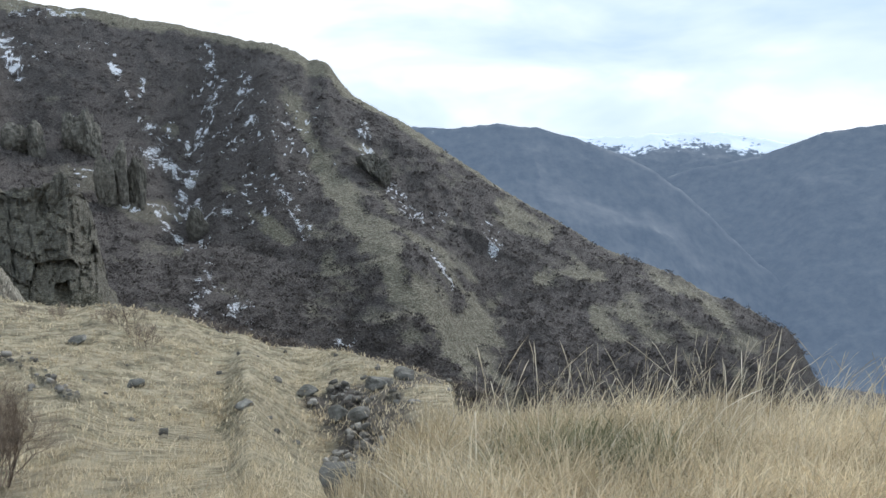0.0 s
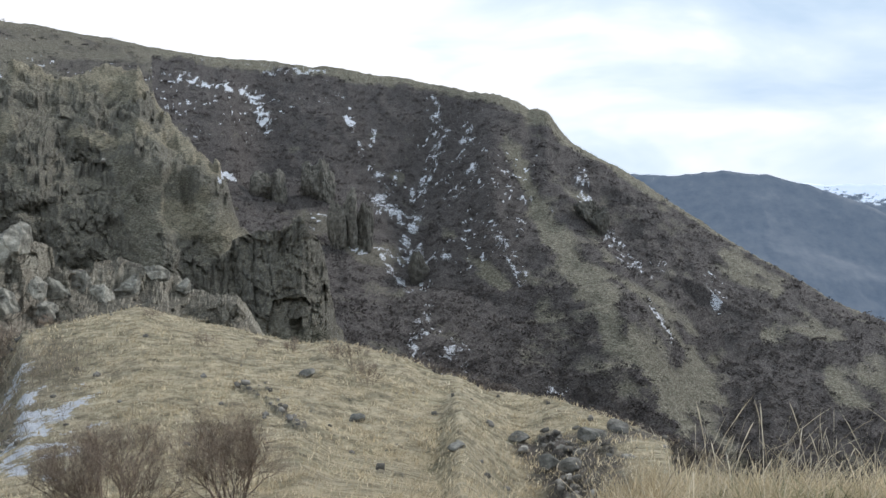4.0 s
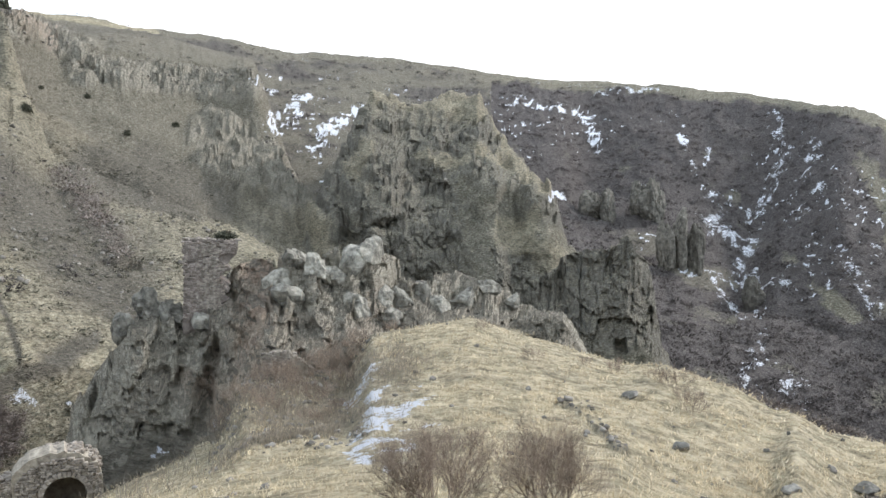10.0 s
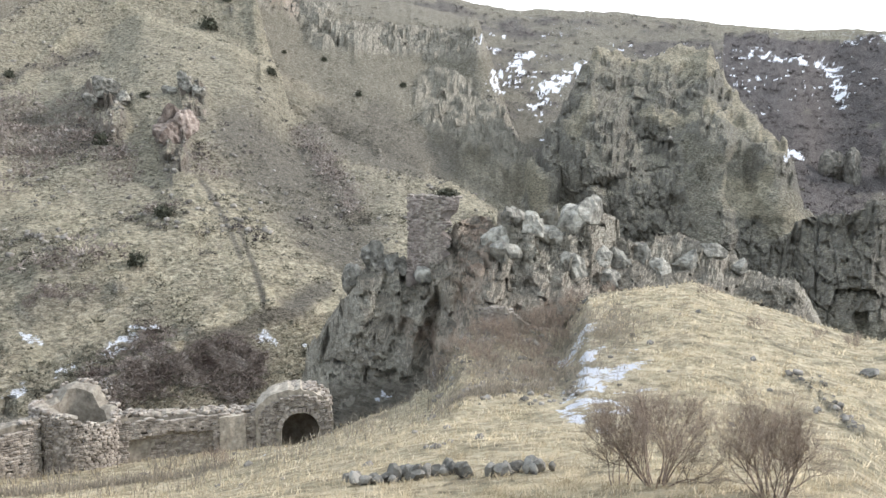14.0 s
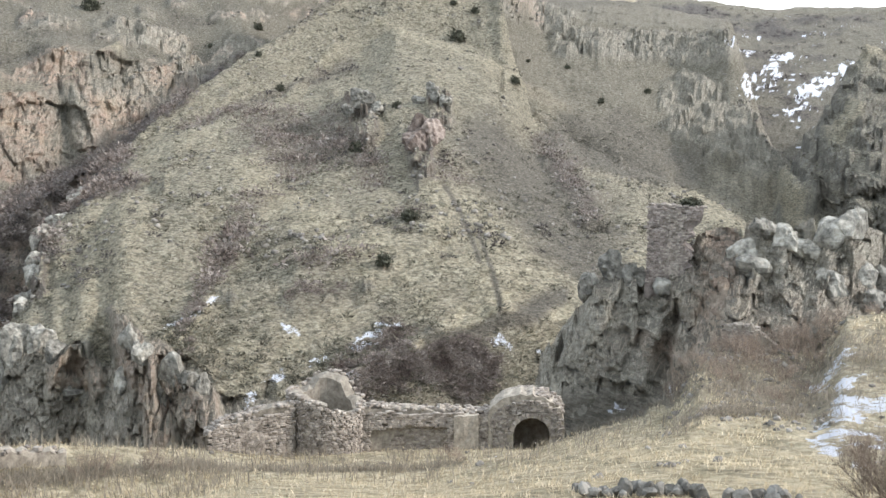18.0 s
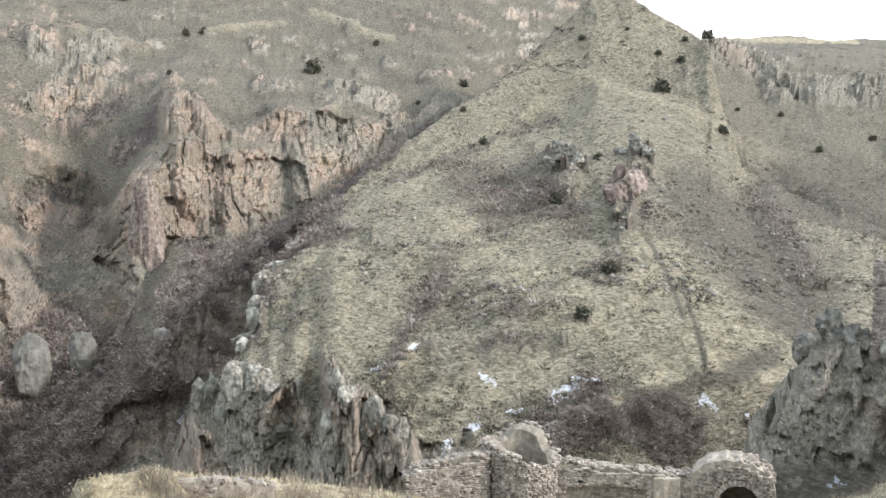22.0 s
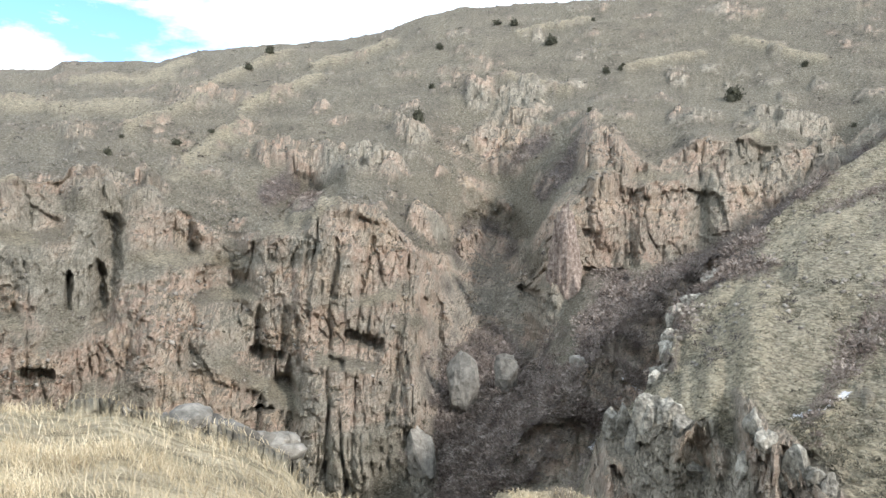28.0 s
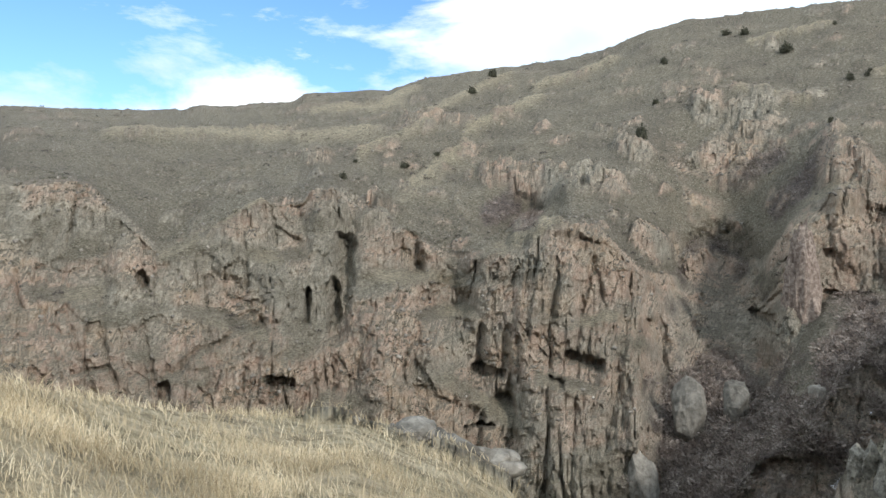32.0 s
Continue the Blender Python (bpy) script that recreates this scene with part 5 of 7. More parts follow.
TUSSOCK = simple("grey_tussock", ((0.36, (0.06, 0.056, 0.042)), (0.5, (0.13, 0.122, 0.09)), (0.64, (0.22, 0.205, 0.15))), 0.3, island=True)
STRAW = simple("dry_grass", ((0.36, (0.42, 0.36, 0.25)), (0.5, (0.64, 0.56, 0.405)), (0.64, (0.82, 0.74, 0.56))), 0.8, 0.7, island=True, wide=True)
STALK_PALE = simple("bleached_grass", ((0.36, (0.38, 0.34, 0.26)), (0.5, (0.56, 0.51, 0.4)), (0.64, (0.74, 0.69, 0.56))), 1.6, 0.8, island=True, wide=True)
GREEN_GRASS = simple("grey_green_grass", ((0.36, (0.1, 0.11, 0.065)), (0.5, (0.2, 0.21, 0.13)), (0.64, (0.34, 0.34, 0.22))), 2.0, 0.8, island=True, wide=True)
STALK = simple("dry_weed", ((0.3, (0.2, 0.17, 0.13)), (0.7, (0.42, 0.37, 0.29))), 3.0, 0.8, island=True)

def see_through(m, share):
    """Thin dry blades let some of the light through."""
    nt = m.node_tree
    b = next(n for n in nt.nodes if n.type == "BSDF_PRINCIPLED")
    out = next(n for n in nt.nodes if n.type == "OUTPUT_MATERIAL")
    t = nt.nodes.new("ShaderNodeBsdfTranslucent")
    nt.links.new(b.inputs["Base Color"].links[0].from_socket, t.inputs["Color"])
    k = nt.nodes.new("ShaderNodeMixShader")
    k.inputs[0].default_value = share
    nt.links.new(b.outputs[0], k.inputs[1])
    nt.links.new(t.outputs[0], k.inputs[2])
    nt.links.new(k.outputs[0], out.inputs[0])


see_through(STRAW, 0.5)
see_through(STALK, 0.4)
see_through(STALK_PALE, 0.4)
see_through(GREEN_GRASS, 0.4)
rng = np.random.RandomState(11)


def rough_block(seed, jag=0.12):
    """A hewn stone about one metre long: a bevelled, battered block."""
    rs = np.random.RandomState(seed)
    bm = bmesh.new()
    bmesh.ops.create_cube(bm, size=1.0)
    bmesh.ops.bevel(bm, geom=bm.edges[:], offset=0.12, segments=1, affect="EDGES")
    for v in bm.verts:
        v.co += Vector(rs.uniform(-jag, jag, 3)) * 0.6
    me = bpy.data.meshes.new("stone")
    bm.to_mesh(me)
    bm.free()
    me.materials.append(STONE)
    return me


BLOCKS = [rough_block(s) for s in range(7)]


BLOCK_ARRAYS = []
for _me in BLOCKS:
    _v = np.array([v.co[:] for v in _me.vertices])
    _me.calc_loop_triangles()
    BLOCK_ARRAYS.append((_v, np.array([t.vertices[:] for t in _me.loop_triangles])))


def stone_pose(local, size, turn):
    return Matrix.Translation(local) @ Euler((rng.uniform(-.1, .1), rng.uniform(-.09, .09), turn + rng.uniform(-.08, .08))).to_matrix().to_4x4() @ Matrix.Diagonal((*size, 1))


def set_stone(parent, local, size, turn=0.0, name="stone"):
    ob = new(name, BLOCKS[int(rng.randint(7))])
    ob.parent = parent
    ob.matrix_basis = stone_pose(local, size, turn)
    return ob


def lay_stones(top_level, poses, singly=150):
    """The stones nearest the middle as pieces of the wall, the others joined."""
    parent = next(c for c in top_level.children if c.name.split(".")[0] in ("wall", "rubble", "vault"))
    poses = sorted(poses, key=lambda q: q[0])
    for _, m in poses[:singly]:
        ob = new("stone", BLOCKS[int(rng.randint(7))])
        ob.parent = parent
        ob.matrix_basis = m
    vs, fs, n = [], [], 0
    for _, m in poses[singly:]:
        v, f = BLOCK_ARRAYS[int(rng.randint(7))]
        a = np.array(m)
        vs.append(v @ a[:3, :3].T + a[:3, 3]); fs.append(f + n); n += len(v)
    if vs:
        ob = new("masonry", tri_mesh("masonry", np.concatenate(vs), np.concatenate(fs), STONE_JOINED))
        ob.parent = parent
        if top_level.name == "ruined_tower":
            ob.data.materials[0] = TOWER_RUBBLE
        tagged(ob, kind="stuff")


def face_with_stones(parent, p, q, base, top, length=0.3, course=0.14, keep=None, proud=0.03, singly=150):
    """Rough courses of rubble on the upright face from p to q, up to top(s)."""
    run = Vector((q[0] - p[0], q[1] - p[1], 0))
    n = run.length
    d = run / n
    turn = math.atan2(d.y, d.x)
    out = Vector((d.y, -d.x, 0))
    if out.dot(Vector((p[0], p[1], 0))) > 0:
        out = -out
    poses, z, row = [], base, 0
    while z < base + 14:
        s = -length * rng.uniform(0, 1)
        h = course * rng.uniform(0.75, 1.3)
        while s < n:
            w = length * rng.uniform(0.5, 1.5)
            mid = s + w / 2
            if 0 <= mid <= n and z + h <= top(mid / n) + rng.uniform(-.2, .1) and (keep is None or keep(mid / n, z)) and rng.rand() > 0.03:
                at = Vector((p[0], p[1], 0)) + d * mid + out * (proud * rng.uniform(-0.6, 1.0) - 0.1) + Vector((0, 0, z + h / 2 + rng.uniform(-.02, .02)))
                poses.append((abs(mid / n - 0.5) + rng.uniform(0, 0.2), stone_pose(at - parent.location, (w * 1.06, 0.3, h * rng.uniform(0.95, 1.2)), turn)))
            s += w
        z += h
    lay_stones(parent, poses, singly)


def rubble_top(parent, pts, tops, thick, count):
    """Loose stones along a broken wall head."""
    p = np.array(pts, float)
    f = np.linspace(0, 1, len(p))
    poses = []
    for _ in range(count):
        u = rng.rand()
        x, y, z = np.interp(u, f, p[:, 0]), np.interp(u, f, p[:, 1]), np.interp(u, f, tops)
        k = 1 + thick * rng.uniform(0.05, 0.9) / math.hypot(x, y)
        s = rng.uniform(0.12, 0.34)
        poses.append((rng.rand(), stone_pose(Vector((x * k, y * k, z + rng.uniform(-.05, .12))) - parent.location, (s * 1.3, s, s * 0.8), rng.uniform(0, 3))))
    lay_stones(parent, poses, 40)


def ruin_core(name, parent, pts, base, tops, thick, material=CORE, step=0.35, rag=0.16):
    """A rubble wall along plan points, with a crumbling top."""
    rs = np.random.RandomState(int(abs(pts[0][0]) * 10) % 1000)
    p = np.array(pts, float)
    seg = np.r_[0, np.cumsum(np.hypot(*np.diff(p, axis=0).T))]
    s = np.arange(0, seg[-1] + step, step).clip(0, seg[-1])
    x, y = np.interp(s, seg, p[:, 0]), np.interp(s, seg, p[:, 1])
    h = np.interp(s, seg, tops) + rs.uniform(-rag, rag, len(s))
    rr = np.hypot(x, y)
    bm = bmesh.new()
    rings = []
    for i in range(len(s)):
        ux, uy = x[i] / rr[i], y[i] / rr[i]
        ring = []
        nz = 7
        for k in range(nz + 1):
            zz = base + (h[i] - base) * k / nz
            j = rs.uniform(-0.05, 0.05)
            ring.append(bm.verts.new((x[i] + ux * j, y[i] + uy * j, zz)))
        for f, dz in ((0.35, rs.uniform(0, .12)), (0.7, rs.uniform(0, .12)), (1.0, rs.uniform(-.3, 0))):
            ring.append(bm.verts.new((x[i] + ux * thick * f, y[i] + uy * thick * f, h[i] + dz)))
        ring.append(bm.verts.new((x[i] + ux * thick, y[i] + uy * thick, base)))
        rings.append(ring)
    for a, b in zip(rings, rings[1:]):
        for k in range(len(a)):
            k2 = (k + 1) % len(a)
            bm.faces.new((a[k], b[k], b[k2], a[k2]))
    bm.faces.new(rings[0][::-1]); bm.faces.new(rings[-1])
    bmesh.ops.translate(bm, verts=bm.verts[:], vec=-parent.location)
    bmesh.ops.recalc_face_normals(bm, faces=bm.faces[:])
    return part(name, bm, material, parent)


# ---- the ruined fort ----
def tower():
    base = -16.5
    left, right = place(53.4, 85.2), place(49.7, 85.7)
    t = thing("ruined_tower", (*place(51.5, 87.0), base), "ruined square stone tower with broken top on a crag", "tower")
    top_l, top_r = -3.85, -4.1
    tl, tr = place(52.95, 85.8), place(49.7, 86.4)
    bm = bmesh.new()
    nz, nx = 26, 12
    deep = Vector((*place(51.5, 1.0), 0)) * 4.6
    grid = {}
    for k in range(nz + 1):
        u = k / nz
        for i in range(nx + 1):
            f = i / nx
            a = Vector((*left, 0)).lerp(Vector((*tl, 0)), u)
            b = Vector((*right, 0)).lerp(Vector((*tr, 0)), u)
            # the east corner has fallen away below the head
            gap = 0.26 * smooth(np.array(u), 0.1, 0.3) * (1 - smooth(np.array(u), 0.75, 0.93)) * (1 + 0.5 * math.sin(k * 2.1))
            q = a.lerp(b, f * (1 - float(gap)))
            zz = base + (top_l + (top_r - top_l) * f - base) * u + (rng.uniform(-.22, .12) if k == nz else 0)
            for back in (0, 1):
                grid[k, i, back] = bm.verts.new(q + deep * back * (1 - 0.12 * u) + Vector((rng.uniform(-.06, .06), rng.uniform(-.06, .06), zz)))
    for k in range(nz):
        for i in range(nx):
            bm.faces.new([grid[k, i, 0], grid[k, i + 1, 0], grid[k + 1, i + 1, 0], grid[k + 1, i, 0]])
            bm.faces.new([grid[k, i + 1, 1], grid[k, i, 1], grid[k + 1, i, 1], grid[k + 1, i + 1, 1]])
        for i in (0, nx):
            bm.faces.new([grid[k, i, 0], grid[k + 1, i, 0], grid[k + 1, i, 1], grid[k, i, 1]])
    for i in range(nx):
        bm.faces.new([grid[nz, i, 0], grid[nz, i + 1, 0], grid[nz, i + 1, 1], grid[nz, i, 1]])
        bm.faces.new([grid[0, i, 0], grid[0, i, 1], grid[0, i + 1, 1], grid[0, i + 1, 0]])
    bmesh.ops.recalc_face_normals(bm, faces=bm.faces[:])
    bmesh.ops.translate(bm, verts=bm.verts[:], vec=-t.location)
    part("wall", bm, TOWER_STONE, t)
    face_with_stones(t, place(53.15, 85.45), place(49.8, 86.0), -11.5, lambda s: -3.95 - 0.2 * s, 0.3, 0.15,
                     keep=lambda s, z: s < 0.76 - 0.1 * math.sin(z * 3) + (0.24 if z > -5.4 else 0), singly=260, proud=0.05)
    # a course of slabs caps the head
    for k in range(7):
        f = k / 6
        at = Vector((*tl, 0)).lerp(Vector((*tr, 0)), f) + deep * 0.1 + Vector((0, 0, -3.85 - 0.25 * f))
        set_stone(t, at - t.location, (0.8 * rng.uniform(.6, 1.1), 0.7, 0.2), radians(51.5), name="slab")
    return t


def fort_wall():
    pts = [place(a, r) for a, r in ((82.7, 56.6), (81.6, 57), (80.3, 57.2), (79, 57.6), (76.8, 58))]
    w = thing("ruined_wall", (*place(82, 57.5), -20.5), "ruined rubble-stone fort wall, crumbling along its top", "wall")
    ruin_core("rubble", w, pts, -21.5, [-17.3, -16.5, -16.3, -16.1, -15.9], 1.2)
    face_with_stones(w, place(82.5, 56.5), place(76.9, 57.95), -19.8, lambda s: -16.6 + 0.5 * s)
    rubble_top(w, pts, [-17.3, -16.5, -16.3, -16.1, -15.9], 1.2, 160)
    b = thing("ruined_wall", (*place(68, 59.5), -20.5), "ruined fort wall with fallen facing and dark hollows", "wall")
    pts = [place(a, r) for a, r in ((72.6, 59), (70, 59.4), (67, 59.6), (64.5, 59.8), (63.4, 60))]
    ruin_core("rubble", b, pts, -21.8, [-16.5, -16.9, -17.05, -17.3, -17.3], 1.3)
    face_with_stones(b, place(72.6, 58.8), place(63.4, 59.8), -20.2, lambda s: -16.85 - 0.35 * s,
                     keep=lambda s, z: not (0.1 < s < 0.66 and z < -18.1 - 0.7 * abs(s - 0.4)) and not (0.56 < s < 0.68 and z < -18.3))
    rubble_top(b, pts, [-16.5, -16.9, -17.05, -17.3, -17.3], 1.3, 170)
    face_with_stones(b, place(71.4, 59.35), place(66.2, 59.7), -20.2, lambda s: -17.9, keep=lambda s, z: rng.rand() < 0.75, singly=20)
    ruin_core("pilaster", b, [place(65.9, 59.1), place(64.2, 59.3)], -21.8, [-17.4, -17.35], 0.9, rag=0.05)
    return w, b


def bastion_ruin():
    c = place(74.6, 60.2)
    b = thing("ruined_bastion", (c[0], c[1], -20.5), "hollow round bastion of rubble stone, half fallen", "ruin")
    ring, tops = [], []
    for k in range(23):
        a = radians(74.6 - 180 + k * 360 / 22)
        ring.append((c[0] - math.sin(a) * 2.75, c[1] + math.cos(a) * 2.75))
        tops.append(rng.uniform(-.3, .2) + float(np.interp(k, (0, 2, 6, 8, 9, 12, 13, 15, 17, 20, 22), (-16.1, -16.5, -16.8, -16.2, -15.0, -14.9, -15.7, -15.8, -15.3, -15.5, -16.1))))
    bm = bmesh.new()
    prev = None
    first = None
    for (x, y), h in zip(ring, tops):
        o = Vector((x - c[0], y - c[1], 0)).normalized()
        col = [bm.verts.new(Vector((x, y, z)) + o * rng.uniform(-.06, .06)) for z in np.linspace(-22, h, 8)]
        col += [bm.verts.new(Vector((x, y, h + rng.uniform(-.05, .1))) - o * 0.45), bm.verts.new(Vector((x, y, h + rng.uniform(-.3, 0))) - o * 0.9), bm.verts.new(Vector((x, y, -19.5)) - o * 0.9)]
        if prev:
            for k in range(len(col) - 1):
                bm.faces.new((prev[k], col[k], col[k + 1], prev[k + 1]))
        first = first or col
        prev = col
    bmesh.ops.recalc_face_normals(bm, faces=bm.faces[:])
    bmesh.ops.translate(bm, verts=bm.verts[:], vec=-b.location)
    part("rubble", bm, CORE, b)
    poses = []
    z = -20.6
    while z < -14.6:
        h = 0.14 * rng.uniform(0.8, 1.25)
        da = -92.0
        while da < 92:
            w = 0.28 * rng.uniform(0.6, 1.4)
            a = radians(74.6 - 180 + da)
            k = int(round((da % 360) / 360 * 22))
            if z + h < tops[k] + rng.uniform(-.25, .1) and rng.rand() > 0.04:
                rad = 2.72 + rng.uniform(-.03, .05)
                at = Vector((c[0] - math.sin(a) * rad, c[1] + math.cos(a) * rad, z + h / 2))
                poses.append((rng.rand(), stone_pose(at - b.location, (w, 0.3, h), a)))
            da += math.degrees(w / 2.75)
        z += h
    lay_stones(b, poses, 200)
    rubble_top(b, ring, tops, 0.3, 90)
    return b


def vault_ruin():
    r0 = 59.6
    v = thing("vaulted_ruin", (*place(61, r0), -20.4), "ruined stone vault with a dark round-arched opening", "ruin")
    mid = Vector((*place(60.55, r0), -19.75))
    across = (Vector((*place(58.0, r0), 0)) - Vector((*place(64, r0), 0))).normalized()
    inward = Vector((mid.x, mid.y, 0)).normalized()
    n = 22
    inner, outer = [], []
    for k in range(n + 1):
        a = math.pi * (1 - k / n)
        inner.append((1.32 * math.cos(a), 0.95 + 1.32 * math.sin(a)))
        ox = 2.3 * math.cos(a) * (1.35 if math.cos(a) < 0 else 1.0)
        oz = 1.2 + 2.75 * math.sin(a) ** 0.6 - 0.25 * math.cos(a)
        outer.append((ox + rng.uniform(-.08, .08), oz + rng.uniform(-.14, .1)))
    inner = [(-1.32, -1.6)] + inner + [(1.32, -1.6)]
    outer = [(-3.1, -1.8)] + outer + [(2.35, -1.8)]
    bm = bmesh.new()

    def ring(pairs, depth, shift=0.0):
        return [bm.verts.new(mid + across * x + inward * (depth + rng.uniform(-.04, .04)) + Vector((0, 0, z + shift))) for x, z in pairs]
    fi, fo, bi, bo = ring(inner, 0), ring(outer, 0), ring(inner, 4.2), ring(outer, 4.2, -0.5)
    om = ring(outer, 1.6, 0.12)
    for k in range(len(inner) - 1):
        for quad in ((fi[k], fi[k + 1], fo[k + 1], fo[k]), (fo[k], fo[k + 1], om[k + 1], om[k]), (om[k], om[k + 1], bo[k + 1], bo[k]), (fi[k + 1], fi[k], bi[k], bi[k + 1]), (bi[k], bi[k + 1], bo[k + 1], bo[k])):
            bm.faces.new(quad)
    bm.faces.new(bi)
    bmesh.ops.recalc_face_normals(bm, faces=bm.faces[:])
    bmesh.ops.translate(bm, verts=bm.verts[:], vec=-v.location)
    part("vault", bm, CORE, v)
    turn = math.atan2(across.y, across.x)
    for k in range(17):
        a = math.pi * (k + 0.5) / 17
        at = mid + across * (1.5 * math.cos(a)) + Vector((0, 0, 0.95 + 1.5 * math.sin(a))) - inward * 0.05
        ob = new("arch_stone", BLOCKS[k % 7])
        ob.parent = v
        ob.matrix_basis = Matrix.Translation(at - v.location) @ Matrix.Rotation(turn, 4, "Z") @ Matrix.Rotation(-a + math.pi / 2, 4, "Y") @ Matrix.Diagonal((0.27, 0.4, 0.38, 1))
    poses = []
    z = -1.5
    while z < 3.6:
        h = 0.14 * rng.uniform(0.8, 1.25)
        x = -3.0
        while x < 2.4:
            w = 0.28 * rng.uniform(0.6, 1.4)
            hyp = math.hypot(x, max(z - 0.95, 0))
            edge = 2.2 * (1.32 if x < 0 else 1.0)
            if abs(x) < edge and hyp > 1.72 and not (abs(x) < 1.5 and z < 0.95) and z < 1.1 + 2.6 * max(0.02, 1 - (x / (edge + .1)) ** 2) ** 0.35 - 0.2:
                at = mid + across * x + Vector((0, 0, z)) - inward * rng.uniform(-.02, .08)
                poses.append((hyp + rng.rand(), stone_pose(at - v.location, (w, 0.34, h), turn)))
            x += w
        z += h
    lay_stones(v, poses, 170)
    head = [mid + across * x + inward * 0.1 for x in np.linspace(-2.8, 2.1, 12)]
    rubble_top(v, [(q.x, q.y) for q in head], [mid.z + 1.05 + 2.75 * max(0.0, 1 - (x / (2.9 if x < 0 else 2.3)) ** 2) ** 0.32 for x in np.linspace(-2.8, 2.1, 12)], 2.6, 220)
    return v


tower(); fort_wall(); bastion_ruin(); vault_ruin()


def broken_wall(bearing, dist, width, height, label):
    b = thing("wall_fragment", stand(bearing, dist, 0.3), label, "ruin", "fallen walls of the fort")
    g = b.location.z
    span = math.degrees(width / dist) / 2
    pts = [place(bearing + span, dist), place(bearing, dist - 0.4), place(bearing - span, dist + 0.6)]
    ruin_core("rubble", b, pts, g - 1.0, [g + height * 0.9, g + height, g + height * 0.25], 0.8)
    face_with_stones(b, pts[0], pts[1], g, lambda s: g + height * 0.9, singly=40)
    rubble_top(b, pts, [g + height * 0.9, g + height, g + height * 0.25], 0.8, 30)
    return b


broken_wall(46.5, 72.5, 4.2, 2.6, "leaning fragment of rubble wall below the crag")
broken_wall(95.2, 50.0, 7.0, 1.2, "low crumbled wall end at the brink")

# ---- stones and boulders ----
def boulder_mesh(name, seed, size, material=ROCKY, detail=3, upright=False):
    bm = bmesh.new()
    bmesh.ops.create_icosphere(bm, subdivisions=detail, radius=1.0)
    off = Vector((seed * 7.3, seed * 3.1, seed * 1.7))
    rs = np.random.RandomState(seed)
    facets = 7 if name == "field_stone" else 10 if name == "rock_outcrop" else 13
    cuts = rs.normal(size=(facets, 3))
    cuts /= np.linalg.norm(cuts, axis=1, keepdims=True)
    deep = rs.uniform({7: 0.6, 10: 0.42, 13: 0.66}[facets], 0.95, facets)
    jag = 2.2 if facets == 10 else 1.0
    for v in bm.verts:
        n = v.co.normalized()
        # broken faces: the nearest of several cutting planes
        k = min(1.25, min(d / max(float(n.dot(Vector(c))), 0.05) for c, d in zip(cuts, deep)))
        k += jag * (0.07 * noise.noise(n * 3.1 + off) + 0.05 * noise.noise(n * 7 + off))
        if facets == 10:
            k += 0.12 * noise.noise(Vector((n.x * 9, n.y * 9, n.z * 2)) + off)
        q = n * k
        v.co = Vector((q.x * size[0], q.y * size[1], q.z * size[2]))
    me = bpy.data.meshes.new(name)
    bm.to_mesh(me)
    bm.free()
    me.materials.append(BOULDER if size[2] > 1.2 else ROCK_DARK if name in ("rock", "field_stone") else material)
    return me


def boulder(bearing, dist, size, seed, label, sink=0.3, group="", name="boulder", detail=3, turn=0.0):
    ob = new(name, boulder_mesh(name, seed, size, detail=detail))
    p = stand(bearing, dist)
    ob.matrix_basis = Matrix.Translation((p.x, p.y, p.z + size[2] * (1 - sink))) @ Matrix.Rotation(radians(bearing) + turn, 4, "Z")
    return tagged(ob, label, "boulder", group)


boulder(105.9, 228, (4.6, 4.0, 8.0), 3, "huge pale upright boulder wedged in the gorge", 0.12, "boulders in the gorge", detail=4)
boulder(102.9, 226, (3.6, 3.4, 5.4), 8, "large pale boulder leaning in the gorge", 0.12, "boulders in the gorge", detail=4, turn=0.5)
boulder(98.3, 205, (1.8, 1.8, 2.4), 5, "pale rounded boulder among scrub", 0.2, "boulders in the gorge")
boulder(108.8, 212, (4.0, 3.4, 6.5), 12, "grey rock slab leaning on the cliff foot", 0.45, "boulders in the gorge", detail=4)

